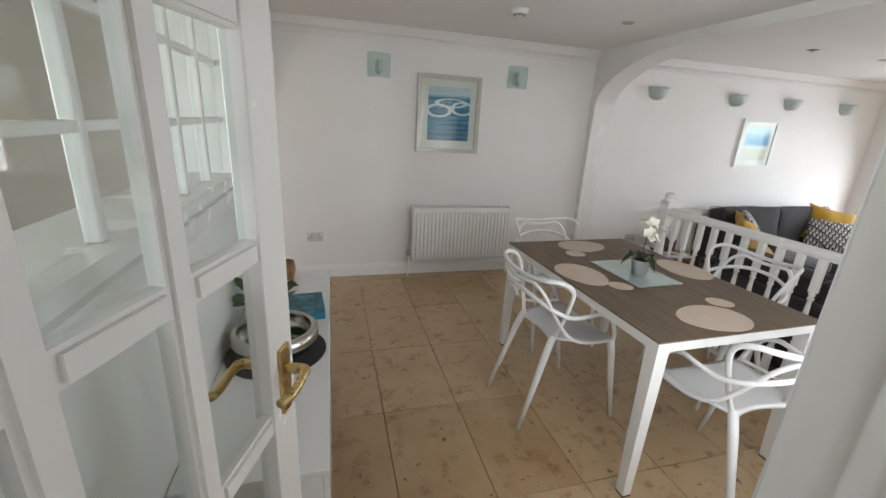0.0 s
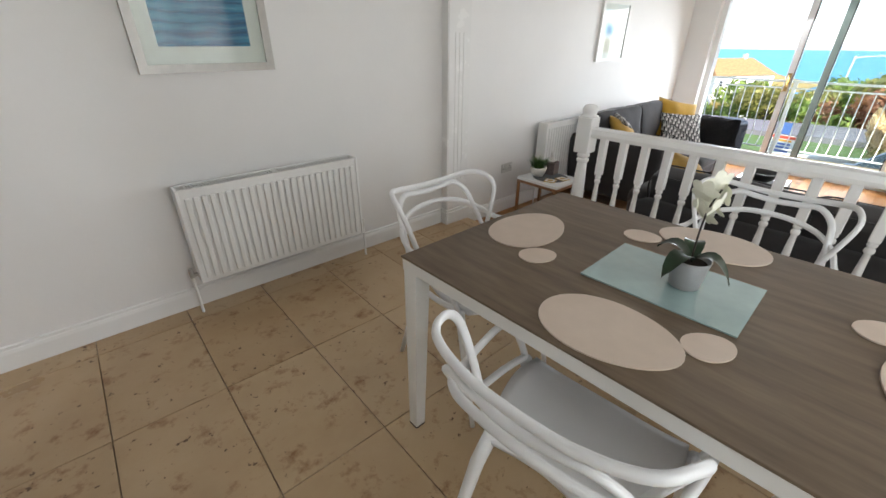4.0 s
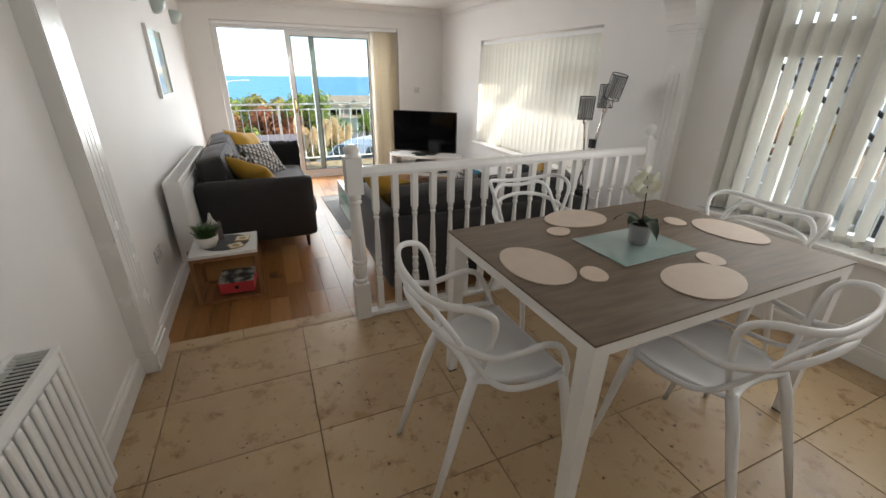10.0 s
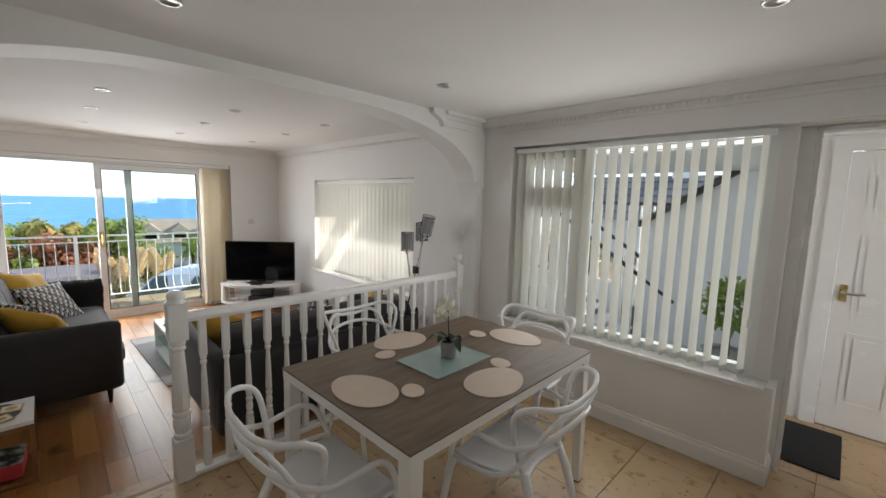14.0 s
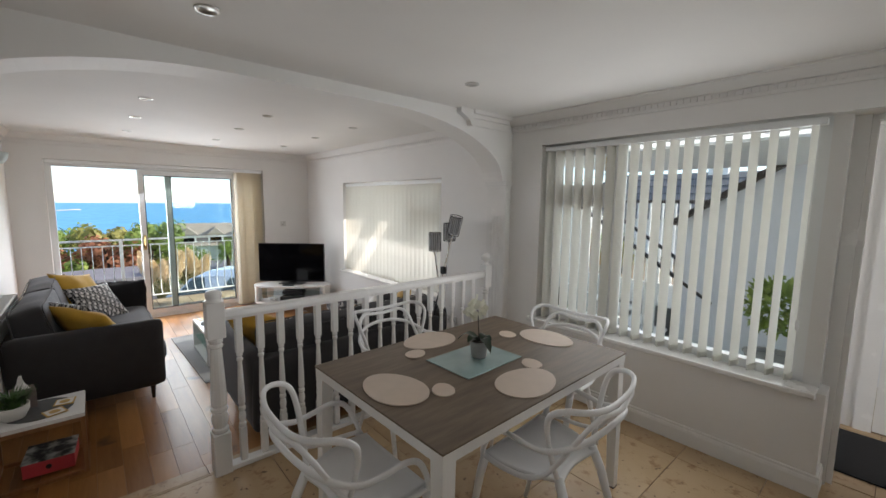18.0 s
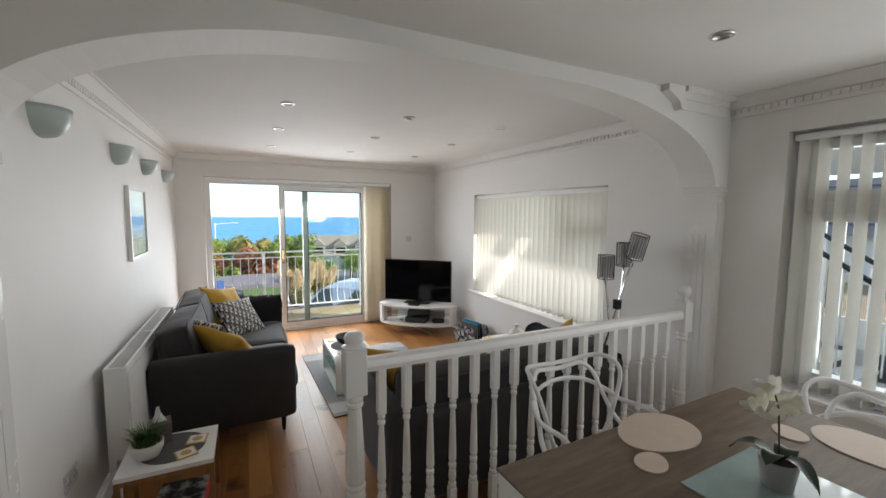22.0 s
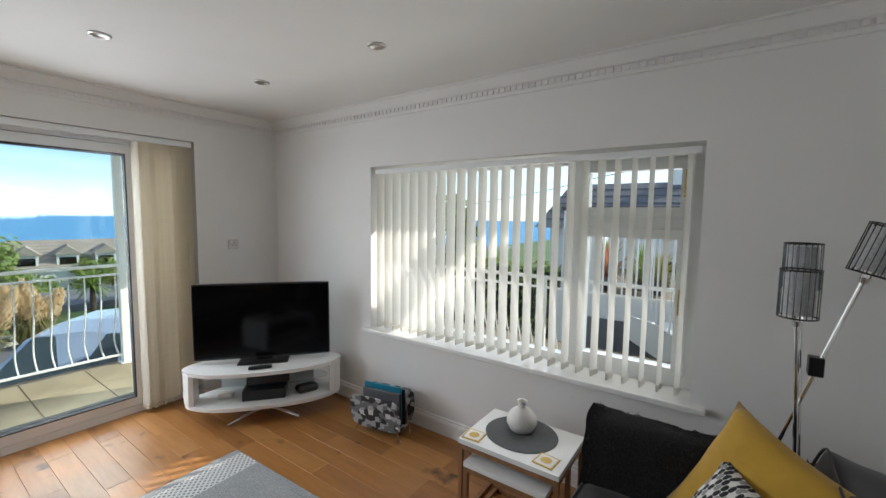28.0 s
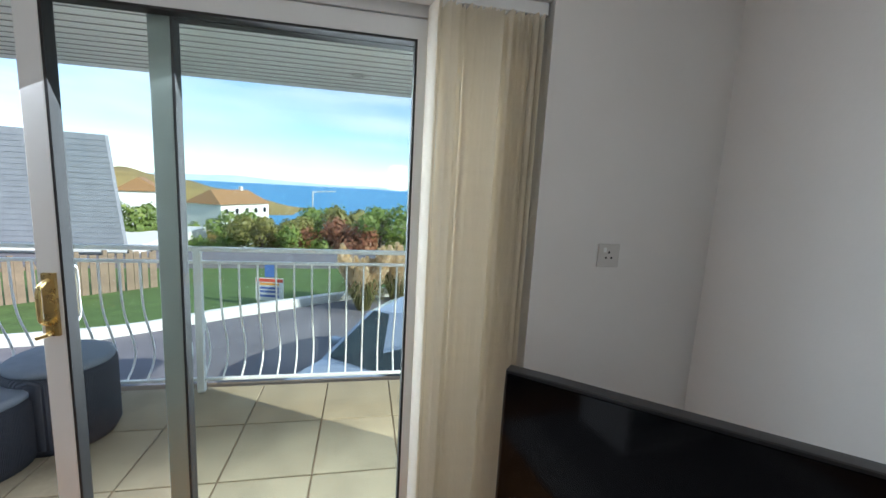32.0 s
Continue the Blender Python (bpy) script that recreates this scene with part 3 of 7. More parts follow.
METALG = Mat("grey_green_aluminium", (0.36, 0.42, 0.40), 0.35, 0.3).grain(6, 0.05, 90, 0.02).m


def slide_panel(xa, ya_, yb_, handle_at, green):
    s = 0.065
    z0, z1 = FL + 0.055, D[2] - 0.075
    p = part("door_panel", boxes((xa, xa + .045, ya_, ya_ + s, z0, z1), (xa, xa + .045, ya_ + s, yb_ - s, z0, z0 + s), (xa, xa + .045, ya_ + s, yb_ - s, z1 - s, z1)), UPVC, sd)
    part("meeting_stile", box(xa - .001, xa + .046, yb_ - s, yb_, z0, z1, .004), METALG if green else UPVC, p)
    bm = boxes((xa - .002, xa + .047, ya_ + s, ya_ + s + .008, z0 + s, z1 - s), (xa - .002, xa + .047, yb_ - s - .008, yb_ - s, z0 + s, z1 - s), (xa - .002, xa + .047, ya_ + s, yb_ - s, z0 + s, z0 + s + .008), (xa - .002, xa + .047, ya_ + s, yb_ - s, z1 - s - .008, z1 - s))
    part("gasket", bm, RUBBER, p, "black rubber glazing gasket")
    g = part("pane", box(xa + .02, xa + .028, ya_ + s, yb_ - s, z0 + s, z1 - s), PANE, p)
    g.visible_shadow = False
    if handle_at:
        bm = boxes((xa - .012, xa, handle_at - .018, handle_at + .018, 0.86, 1.06))
        add_tube(bm, smooth_path([(xa - .008, handle_at, .90), (xa - .05, handle_at, .92), (xa - .055, handle_at, .97), (xa - .05, handle_at, 1.02), (xa - .008, handle_at, 1.04)], 6), 0.0072, 8)
        add_tube(bm, [Vector((xa - .01, handle_at, .87)), Vector((xa - .03, handle_at, .87)), Vector((xa - .034, handle_at + .03, .86))], 0.006, 8)
        add_box(bm, xa + .045, xa + .057, handle_at - .022, handle_at + .022, 0.86, 1.06)
        part("handle", bm, BRASS, p, "brass pull handle with lock lever")
        part("outer_handle", tube(smooth_path([(xa + .045, handle_at, .88), (xa + .10, handle_at, .885), (xa + .105, handle_at, .97), (xa + .10, handle_at, 1.055), (xa + .045, handle_at, 1.06)], 6), .011, 8), STEEL, p, "grey outer pull handle")
    return p


slide_panel(fx0 + .005, 1.455, 2.66, 2.625, False)
slide_panel(fx0 + .062, 1.15, 2.35, None, True)
CREAM = Mat("cream_blind_fabric", (0.87, 0.84, 0.76), 0.8).grain(30, 0.05, 250, 0.1, 0.002)
trc = CREAM.node("ShaderNodeBsdfTranslucent")
trc.inputs["Color"].default_value = (0.82, 0.75, 0.62, 1)
mxc = CREAM.node("ShaderNodeMixShader")
mxc.inputs[0].default_value = 0.5
CREAM.link(CREAM.b.outputs[0], mxc.inputs[1])
CREAM.link(trc.outputs[0], mxc.inputs[2])
CREAM.link(mxc.outputs[0], CREAM.t.nodes["Material Output"].inputs["Surface"])
CREAM = CREAM.m
bl = thing("vertical_blind", "cream vertical fabric blind drawn into a stack beside the sliding door", "blind")
part("headrail", box(XE + .02, XE + .075, D[0] + .01, D[1] - .01, D[2] - .045, D[2] - .004, 0.004), UPVC, bl)
sl = part("slat", slat_mesh(0.089, D[2] - 0.055 - FL - 0.03), CREAM, bl)
for i in range(26):
    s = sl if i == 0 else sl.copy()
    if i:
        scene.collection.objects.link(s)
    s.matrix_basis = pose(XE + 0.045 + random.uniform(-.011, .011), D[0] + 0.03 + i * 0.0145 + random.uniform(-.002, .002), D[2] - .05, 0, 0, random.uniform(-9, 12))

# ---- doors of the entry ----
door = thing("door_1", "open white glazed interior door with brass lever handles", "door", -0.345, 0.055, 0, 71, kind="structure")
DW, DH, DT = 0.762, 2.015, 0.04
part("stile", box(0, 0.095, 0, DT, 0.005, DH, 0.003), GLOSS, door)
part("stile", box(DW - 0.095, DW, 0, DT, 0.005, DH, 0.003), GLOSS, door)
part("top_rail", box(0.095, DW - .095, 0, DT, 1.925, DH), GLOSS, door)
part("bottom_rail", box(0.095, DW - .095, 0, DT, 0.005, 0.21), GLOSS, door)
gx = [0.095 + (DW - .19) * k / 3 for k in range(4)]
zs = [0.21, 0.555, 0.925, 1.295, 1.665, 1.925]


def bar_bm(x0, x1, z0, z1):
    """A glazing bar with a bevelled bead on both faces."""
    return boxes((x0 + .007, x1 - .007, .002, DT - .002, z0 + .007, z1 - .007), (x0, x1, .009, DT - .009, z0, z1))


for k in (1, 2):
    part("glazing_bar", bar_bm(gx[k] - .022, gx[k] + .022, 0.21, 1.925), GLOSS, door)
for k in range(1, 5):
    for j in range(3):
        part("glazing_bar", bar_bm(gx[j] + (.022 if j else 0), gx[j + 1] - (.022 if j < 2 else 0), zs[k] - .022, zs[k] + .022), GLOSS, door)
for k in range(5):
    for j in range(3):
        part("pane", box(gx[j] + .012, gx[j + 1] - .012, 0.018, 0.022, zs[k] + .012, zs[k + 1] - .012), PANE, door)
for side, yy in ((-1, 0.0), (1, DT)):
    h = part("door_handle", box(DW - .068, DW - .028, *sorted((yy, yy + side * .008)), 0.93, 1.08, 0.002), BRASS, door, "brass lever handle on a plate")
    part("lever", tube(smooth_path([(DW - .048, yy + side * .008, 1.03), (DW - .048, yy + side * .045, 1.03), (DW - .075, yy + side * .052, 1.03), (DW - .12, yy + side * .05, 1.022), (DW - .155, yy + side * .045, 1.03)], 6), [0.011] * 10 + [0.009] * 15, 10), BRASS, h, smooth=True)
structure("door_lining", boxes((XJ - .088, XJ - .001, 0.060, 0.099, 0, 2.03), (XJ - .062, XJ - .001, 0.099, 0.135, 0, 2.03), (XW - .0, XW + .03, 0.02, 0.12, 0, 2.03), (XW + .03, XJ - .088, 0.06, 0.135, 2.0, 2.028), (XW, XJ - .001, YSD + .001, YSD + .014, 2.03, 2.09)),
          GLOSS, "white gloss door lining and architrave", "door frame")
# front door in the lobby
fd = thing("door_2", "closed white six-panel door with a brass handle", "door", 0, 0, 0, kind="structure")
x0, x1 = -0.47, 0.285
part("leaf", box(x0, x1, -0.885, -0.852, 0.006, 1.985), GLOSS, fd)
px = [(x0 + .10, x0 + .335), (x0 + .42, x0 + .655)]
for a, b in px:
    for c, d in ((0.2, 0.72), (0.86, 1.42), (1.56, 1.84)):
        part("panel", boxes((a, a + .018, -0.852, -.847, c, d), (b - .018, b, -0.852, -.847, c, d), (a + .018, b - .018, -.852, -.847, c, c + .018), (a + .018, b - .018, -.852, -.847, d - .018, d), (a + .04, b - .04, -.852, -.845, c + .04, d - .04)), GLOSS, fd)
h = part("door_handle", box(x1 - .07, x1 - .03, -0.852, -.844, 0.94, 1.06, 0.002), BRASS, fd, "brass plate with chrome lever")
part("lever", tube(smooth_path([(x1 - .05, -.845, 1.01), (x1 - .05, -.80, 1.01), (x1 - .10, -.795, 1.005), (x1 - .16, -.80, 1.01)], 6), 0.009, 8), STEEL, h)
part("frame", boxes((x1 + .003, x1 + .03, -0.9, -.83, 0, 2.02), (x0 - .03, x0 - .003, -.9, -.83, 0, 2.02), (x0 - .003, x1 + .003, -.9, -.83, 1.99, 2.02), (x1 + .03, x1 + .095, -.84, -.822, 0, 2.07), (x0 - .08, x0 - .03, -.84, -.822, 0, 2.07), (x0 - .03, x1 + .03, -.84, -.822, 2.02, 2.07)), GLOSS, fd)
mat = thing("doormat", "black ribbed rubber-backed doormat on the tiled lobby floor", "doormat", 0.31, -0.40, 0.001)
part("carpet_top", soft_box(0.35, 0.65, 0.012, 0.006, cuts=5), Mat("mat_carpet", (0.009, 0.009, 0.010), 0.95).grain(60, 0.3, 400, 0.4, 0.004).m, mat)

# internal window in the west wall
wi = thing("window_3", "long white Georgian-barred internal window over the sideboard", "window", kind="structure")
ya_, yb_, za_, zb_ = WI
part("window_frame", boxes((XW - .22, XW + .012, ya_, ya_ + .04, za_, zb_), (XW - .22, XW + .012, yb_ - .04, yb_, za_, zb_), (XW - .22, XW + .012, ya_ + .04, yb_ - .04, za_, za_ + .04), (XW - .22, XW + .012, ya_ + .04, yb_ - .04, zb_ - .04, zb_),
     (XW, XW + .02, ya_ - .05, ya_, za_ - .05, zb_ + .05), (XW, XW + .02, yb_, yb_ + .05, za_ - .05, zb_ + .05), (XW, XW + .03, ya_, yb_, za_ - .05, za_), (XW, XW + .02, ya_, yb_, zb_, zb_ + .05)), GLOSS, wi)
ys3 = [ya_ + .04 + (yb_ - ya_ - .08) * k / 6 for k in range(7)]
zs3 = [za_ + .04 + (zb_ - za_ - .08) * k / 3 for k in range(4)]
for yy in ys3[1:-1]:
    part("glazing_bar", box(XW - .056, XW - .024, yy - .012, yy + .012, za_ + .04, zb_ - .04, 0.004), GLOSS, wi)
for zz in zs3[1:-1]:
    for a, b in zip(ys3, ys3[1:]):
        part("glazing_bar", box(XW - .053, XW - .027, a + (.012 if a > ys3[0] else 0), b - (.012 if b < ys3[-1] else 0), zz - .011, zz + .011, 0.004), GLOSS, wi)
part("pane", box(XW - .042, XW - .038, ya_ + .04, yb_ - .04, za_ + .04, zb_ - .04), PANE, wi)

# ---- balustrade ----
bal = thing("balustrade", "white gloss turned wooden balustrade along the step", "balustrade")
BX = 2.72


def turned(r, prof, sq0, sq1, h, s):
    """Square blocks at both ends of a turned shaft."""
    bm = bmesh.new()
    add_box(bm, -s, s, -s, s, 0, sq0, 0.003, 1)
    add_box(bm, -s, s, -s, s, sq1, h, 0.003, 1)
    add_lathe(bm, [(r * a, sq0 + (sq1 - sq0) * b) for a, b in prof], 14)
    return bm


NP = [(1.0, 0), (1.18, .02), (1.18, .045), (.95, .06), (1.0, .075), (1.16, .12), (1.2, .16), (1.08, .205), (.9, .22), (1.2, .235), (1.2, .265), (.98, .28), (1.12, .31), (1.1, .42), (.92, .7), (.76, .89), (1.0, .905), (1.0, .925), (.76, .94), (1.0, .955), (1.0, .975), (.9, 1)]
newel = part("newel", turned(0.037, NP, 0.245, 0.80, 1.0, 0.045), GLOSS, bal, "turned newel post with a shaped cap")
newel.location = (BX, 2.682, 0)
capm = part("newel_cap", lathe([(0.05, 0), (0.05, .008), (.036, .014), (.04, .03), (.043, .045), (.035, .06), (.018, .068)], 20), GLOSS, newel, smooth=True)
capm.location = (0, 0, 1.0)
half = part("newel", turned(0.034, NP, 0.245, 0.80, 1.0, 0.04), GLOSS, bal, "turned half newel with a ball finial at the wall")
half.location = (BX, 0.50, 0)
fin = part("newel_cap", lathe([(.042, 0), (.042, .008), (.02, .02), (.02, .03), (.04, .05), (.045, .075), (.035, .1), (.012, .112)], 18), GLOSS, half, smooth=True)
fin.location = (0, 0, 1.0)
part("handrail", prism([(BX - .032, .895), (BX + .032, .895), (BX + .036, .915), (BX + .03, .94), (BX + .012, .95), (BX - .012, .95), (BX - .03, .94), (BX - .036, .915)], 0.545, 2.64, "y"), GLOSS, bal)
part("base_rail", box(BX - .035, BX + .035, 0.545, 2.64, 0.001, 0.03, 0.005), GLOSS, bal)
BP = [(0.9, 0), (1.15, .02), (1.15, .05), (.8, .065), (1.05, .11), (1.15, .15), (.95, .2), (.75, .215), (1.12, .235), (1.12, .27), (.8, .285), (1.1, .33), (1.05, .42), (.85, .7), (.66, .88), (1.0, .9), (1.0, .925), (.66, .945), (1.0, .965), (.85, 1)]
b0 = part("baluster", move(turned(0.0178, BP, 0.205, 0.655, 0.865, 0.019), pose(0, 0, 0.03)), GLOSS, bal)
nb = 17
for i in range(nb):
    o = b0 if i == 0 else b0.copy()
    if i:
        scene.collection.objects.link(o)
    o.location = (BX, 2.565 - i * 0.1185, 0)

# ---- dining table ----
tx0, tx1, ty0, ty1, tz = 1.168, 2.087, 1.052, 2.384, 0.772
tab = thing("dining_table", "rectangular dining table with a grey-brown wood-effect top and white metal legs", "dining table", (tx0 + tx1) / 2, (ty0 + ty1) / 2, 0, 1.3)
hx, hy = (tx1 - tx0) / 2, (ty1 - ty0) / 2
part("tabletop", box(-hx, hx, -hy, hy, tz - 0.008, tz, 0.002), TABLE_TOP, tab)
part("apron", boxes((-hx + .004, hx - .004, -hy + .004, -hy + .03, tz - .05, tz - .008), (-hx + .004, hx - .004, hy - .03, hy - .004, tz - .05, tz - .008), (-hx + .004, -hx + .03, -hy + .03, hy - .03, tz - .05, tz - .008), (hx - .03, hx - .004, -hy + .03, hy - .03, tz - .05, tz - .008)), METAL_W, tab)
for sx in (-1, 1):
    for sy in (-1, 1):
        bm = bmesh.new()
        a, b = 0.030, 0.021
        cx, cy = sx * (hx - .036), sy * (hy - .036)
        ox, oy = sx * (hx - .024), sy * (hy - .024)
        T = [bm.verts.new((cx + i * a, cy + j * a, tz - .05)) for i, j in ((-1, -1), (1, -1), (1, 1), (-1, 1))]
        B = [bm.verts.new((ox + i * b, oy + j * b, 0.008)) for i, j in ((-1, -1), (1, -1), (1, 1), (-1, 1))]
        bm.faces.new(T)
        bm.faces.new(B[::-1])
        for k in range(4):
            bm.faces.new((B[k], B[(k + 1) % 4], T[(k + 1) % 4], T[k]))
        leg = part("leg", bm, METAL_W, tab)
        part("foot", box(ox - b, ox + b, oy - b, oy + b, 0.0, 0.008), RUBBER, leg, "black plastic foot pad")

# ---- chairs ----


def make_chair():
    """A white moulded plastic armchair with a back of three crossing hoops; it faces -y."""
    c = thing("dining_chair", "white moulded plastic armchair with interlaced looping back", "chair", group="chairs round the table")
    bm = bmesh.new()
    n = 16
    G = {}
    for i in range(n + 1):
        for j in range(n + 1):
            u, v = i / n * 2 - 1, j / n * 2 - 1
            # seat narrowing to the back, dished, with a soft front edge
            back = (v + 1) / 2
            half_w = 0.238 - 0.02 * back - 0.075 * back ** 2.4
            x = u * half_w * math.sqrt(1 - 0.30 * max(0, -v - 0.45))
            y = -0.195 + back * (0.335 - 0.03 * (1 - u * u)) - 0.022 * (1 - u * u) * (1 - back)
            z = 0.508 - 0.026 * (1 - u ** 4) * (1 - 0.55 * v * v) - 0.018 * max(0, -v - 0.6) / 0.4 * (1 - u * u)
            for s in (0, 1):
                G[i, j, s] = bm.verts.new((x, y, z - 0.014 * s))
    for i in range(n):
        for j in range(n):
            bm.faces.new((G[i, j, 0], G[i + 1, j, 0], G[i + 1, j + 1, 0], G[i, j + 1, 0]))
            bm.faces.new((G[i, j, 1], G[i, j + 1, 1], G[i + 1, j + 1, 1], G[i + 1, j, 1]))
    for i in range(n):
        bm.faces.new((G[i, 0, 0], G[i, 0, 1], G[i + 1, 0, 1], G[i + 1, 0, 0]))
        bm.faces.new((G[i, n, 0], G[i + 1, n, 0], G[i + 1, n, 1], G[i, n, 1]))
        bm.faces.new((G[0, i, 0], G[0, i + 1, 0], G[0, i + 1, 1], G[0, i, 1]))
        bm.faces.new((G[n, i, 0], G[n, i, 1], G[n, i + 1, 1], G[n, i + 1, 0]))
    part("seat", bm, PLASTIC, c, smooth=True)
    for sx in (-1, 1):
        part("leg", tube([(sx * .238, -.168, .505), (sx * .241, -.19, .42), (sx * .243, -.225, .22), (sx * .246, -.268, 0.0)], [0.019, 0.0175, 0.014, 0.010], 10), PLASTIC, c, smooth=True)
        part("leg", tube([(sx * .145, .118, .512), (sx * .158, .155, .42), (sx * .172, .215, .22), (sx * .185, .282, 0.0)], [0.019, 0.019, 0.015, 0.010], 10), PLASTIC, c, smooth=True)

    def hoop(name, pts, r=0.0118):
        full = pts + [(-x, y, z) for x, y, z in pts[::-1][1:]]
        path = smooth_path(full, 7)
        part(name, tube(path, r, 9, flat=0.8), PLASTIC, c, smooth=True)

    # top of the back, looping forward at both ends and down to the rear legs
    hoop("back_hoop", [(.148, .118, .50), (.185, .112, .585), (.228, .112, .705), (.255, .122, .785), (.262, .148, .826), (.25, .192, .848), (.225, .235, .852), (.18, .260, .846), (.10, .276, .836), (0, .279, .832)])
    # arms that rise from the front legs and run low round the back
    hoop("arm_hoop", [(.243, -.178, .49), (.258, -.163, .555), (.267, -.118, .645), (.268, -.055, .676), (.263, .03, .668), (.25, .11, .664), (.226, .18, .69), (.17, .235, .722), (.09, .262, .742), (0, .27, .748)])
    # hoop from the top of the back that crosses down to the seat edge and the front legs
    hoop("cross_hoop", [(.243, -.165, .512), (.254, -.08, .514), (.252, .03, .524), (.238, .10, .556), (.218, .15, .62), (.206, .198, .70), (.19, .238, .77), (.14, .268, .812), (.07, .278, .806), (0, .282, .80)])
    return c


ch = make_chair()
ch.matrix_world = pose(1.18, 1.728, 0, 0, 0, 94)
copy_thing(ch, pose(1.576, 2.463, 0, 0, 0, 1))
copy_thing(ch, pose(2.29, 1.70, 0, 0, 0, -90))
copy_thing(ch, pose(1.64, 1.042, 0, 0, 0, 180))

# ---- soft furnishing materials ----


def velvet(name, color):
    m = Mat(name, color, 0.85)
    m.b.inputs["Sheen Weight"].default_value = 0.35
    m.b.inputs["Sheen Roughness"].default_value = 0.4
    m.b.inputs["Sheen Tint"].default_value = (0.6, 0.6, 0.62, 1)
    return m.grain(9, 0.14, 220, 0.15, 0.002).m


VELVET = velvet("charcoal_velvet", (0.031, 0.029, 0.030))
MUSTARD = velvet("mustard_velvet", (0.44, 0.25, 0.022))
FUR = Mat("black_fur", (0.016, 0.015, 0.017), 0.9)
_v = FUR.coords((60, 60, 60))
FUR.base(FUR.ramp(FUR.noise(2.0, 6, _v, 0.7), [(0.3, (0.006, 0.006, 0.007)), (0.7, (0.05, 0.048, 0.052))])).bump(FUR.noise(4.0, 5, _v), 0.9, 0.01)
FUR = FUR.m


def pattern_mat():
    """Rows of little capsules in black, grey and white."""
    m = Mat("capsule_pattern", (0.5, 0.5, 0.5), 0.85)
    v = m.coords((1, 1, 0))
    sep = m.node("ShaderNodeSeparateXYZ")
    m.link(v, sep.inputs[0])

    def calc(op, a, b=None):
        n = m.t.nodes.new("ShaderNodeMath")
        n.operation = op
        for k, q in enumerate((a, b)):
            if isinstance(q, (int, float)):
                n.inputs[k].default_value = q
            elif q is not None:
                m.link(q, n.inputs[k])
        return n.outputs[0]

    u = calc("MULTIPLY", sep.outputs["X"], 58.0)
    i = calc("FLOOR", u)
    w = calc("ADD", calc("MULTIPLY", sep.outputs["Y"], 38.0), calc("MULTIPLY", calc("FLOORED_MODULO", i, 2.0), 0.5))
    j = calc("FLOOR", w)
    shade = calc("DIVIDE", calc("FLOORED_MODULO", calc("ADD", i, calc("MULTIPLY", j, 2.0)), 5.0), 5.0)
    du = calc("POWER", calc("ABSOLUTE", calc("MULTIPLY", calc("SUBTRACT", calc("SUBTRACT", u, i), 0.5), 2.05)), 3.0)
    dw = calc("POWER", calc("ABSOLUTE", calc("MULTIPLY", calc("SUBTRACT", calc("SUBTRACT", w, j), 0.5), 2.05)), 2.4)
    inside = calc("LESS_THAN", calc("ADD", du, dw), 1.0)
    tone = m.ramp(calc("ADD", shade, 0.02), [(0, (0.012, 0.012, 0.014)), (0.2, (0.66, 0.64, 0.61)), (0.4, (0.02, 0.02, 0.022)), (0.6, (0.25, 0.245, 0.24)), (0.8, (0.012, 0.012, 0.014))], True)
    m.base(m.mix(inside, (0.66, 0.64, 0.61), tone))
    return m.bump(m.noise(200, 2, v), 0.2, 0.002).m


CAPSULE = pattern_mat()
GREYMAT = Mat("grey_felt_mat", (0.105, 0.11, 0.112), 0.9).grain(30, 0.12, 200, 0.2, 0.002).m
GOLDC = Mat("gold_print", (0.55, 0.36, 0.10), 0.4, 0.4).grain(60, 0.2, 200, 0.0).m
PAPER = Mat("white_card", (0.78, 0.76, 0.72), 0.6).grain(20, 0.04, 100, 0.03).m
STONEWARE = Mat("white_stoneware", (0.74, 0.72, 0.68), 0.35).grain(8, 0.04, 90, 0.05).m
MATC = Mat("cream_leather_mat", (0.60, 0.49, 0.40), 0.55).grain(14, 0.04, 180, 0.1, 0.001).m
LEAF = Mat("leaf_green", (0.045, 0.11, 0.02), 0.5).grain(25, 0.35, 90, 0.1).m
DLEAF = Mat("dark_leaf", (0.012, 0.030, 0.012), 0.35).grain(25, 0.3, 90, 0.1).m
SOIL = Mat("soil", (0.03, 0.02, 0.013), 0.95).grain(60, 0.3, 200, 0.5, 0.004).m


def pillow_bm(w, h, t, seed=0, n=14):
    bm = bmesh.new()
    G = {}
    for i in range(n + 1):
        for j in range(n + 1):
            u, v = i / n * 2 - 1, j / n * 2 - 1
            e = max(0.0, (1 - abs(u) ** 2.6) * (1 - abs(v) ** 2.6)) ** 0.55
            x = u * w / 2 * (1 - 0.09 * (1 - v * v) * abs(u))
            y = v * h / 2 * (1 - 0.09 * (1 - u * u) * abs(v))
            nz = noise.noise(Vector((u * 1.7 + seed, v * 1.7, seed * 2.0))) * 0.25 + noise.noise(Vector((u * 4 + seed, v * 4, 1.0))) * 0.07
            for s in (1, -1):
                if s == -1 and (i in (0, n) or j in (0, n)):
                    G[i, j, s] = G[i, j, 1]
                else:
                    G[i, j, s] = bm.verts.new((x, y, s * t / 2 * e * (1 + nz)))
    for i in range(n):
        for j in range(n):
            for s in (1, -1):
                f = [G[i, j, s], G[i + 1, j, s], G[i + 1, j + 1, s], G[i, j + 1, s]]
                f = f if s == 1 else f[::-1]
                f = [q for k, q in enumerate(f) if q not in f[:k]]
                if len(f) > 2 and not bm.faces.get(f):
                    bm.faces.new(f)
    return bm


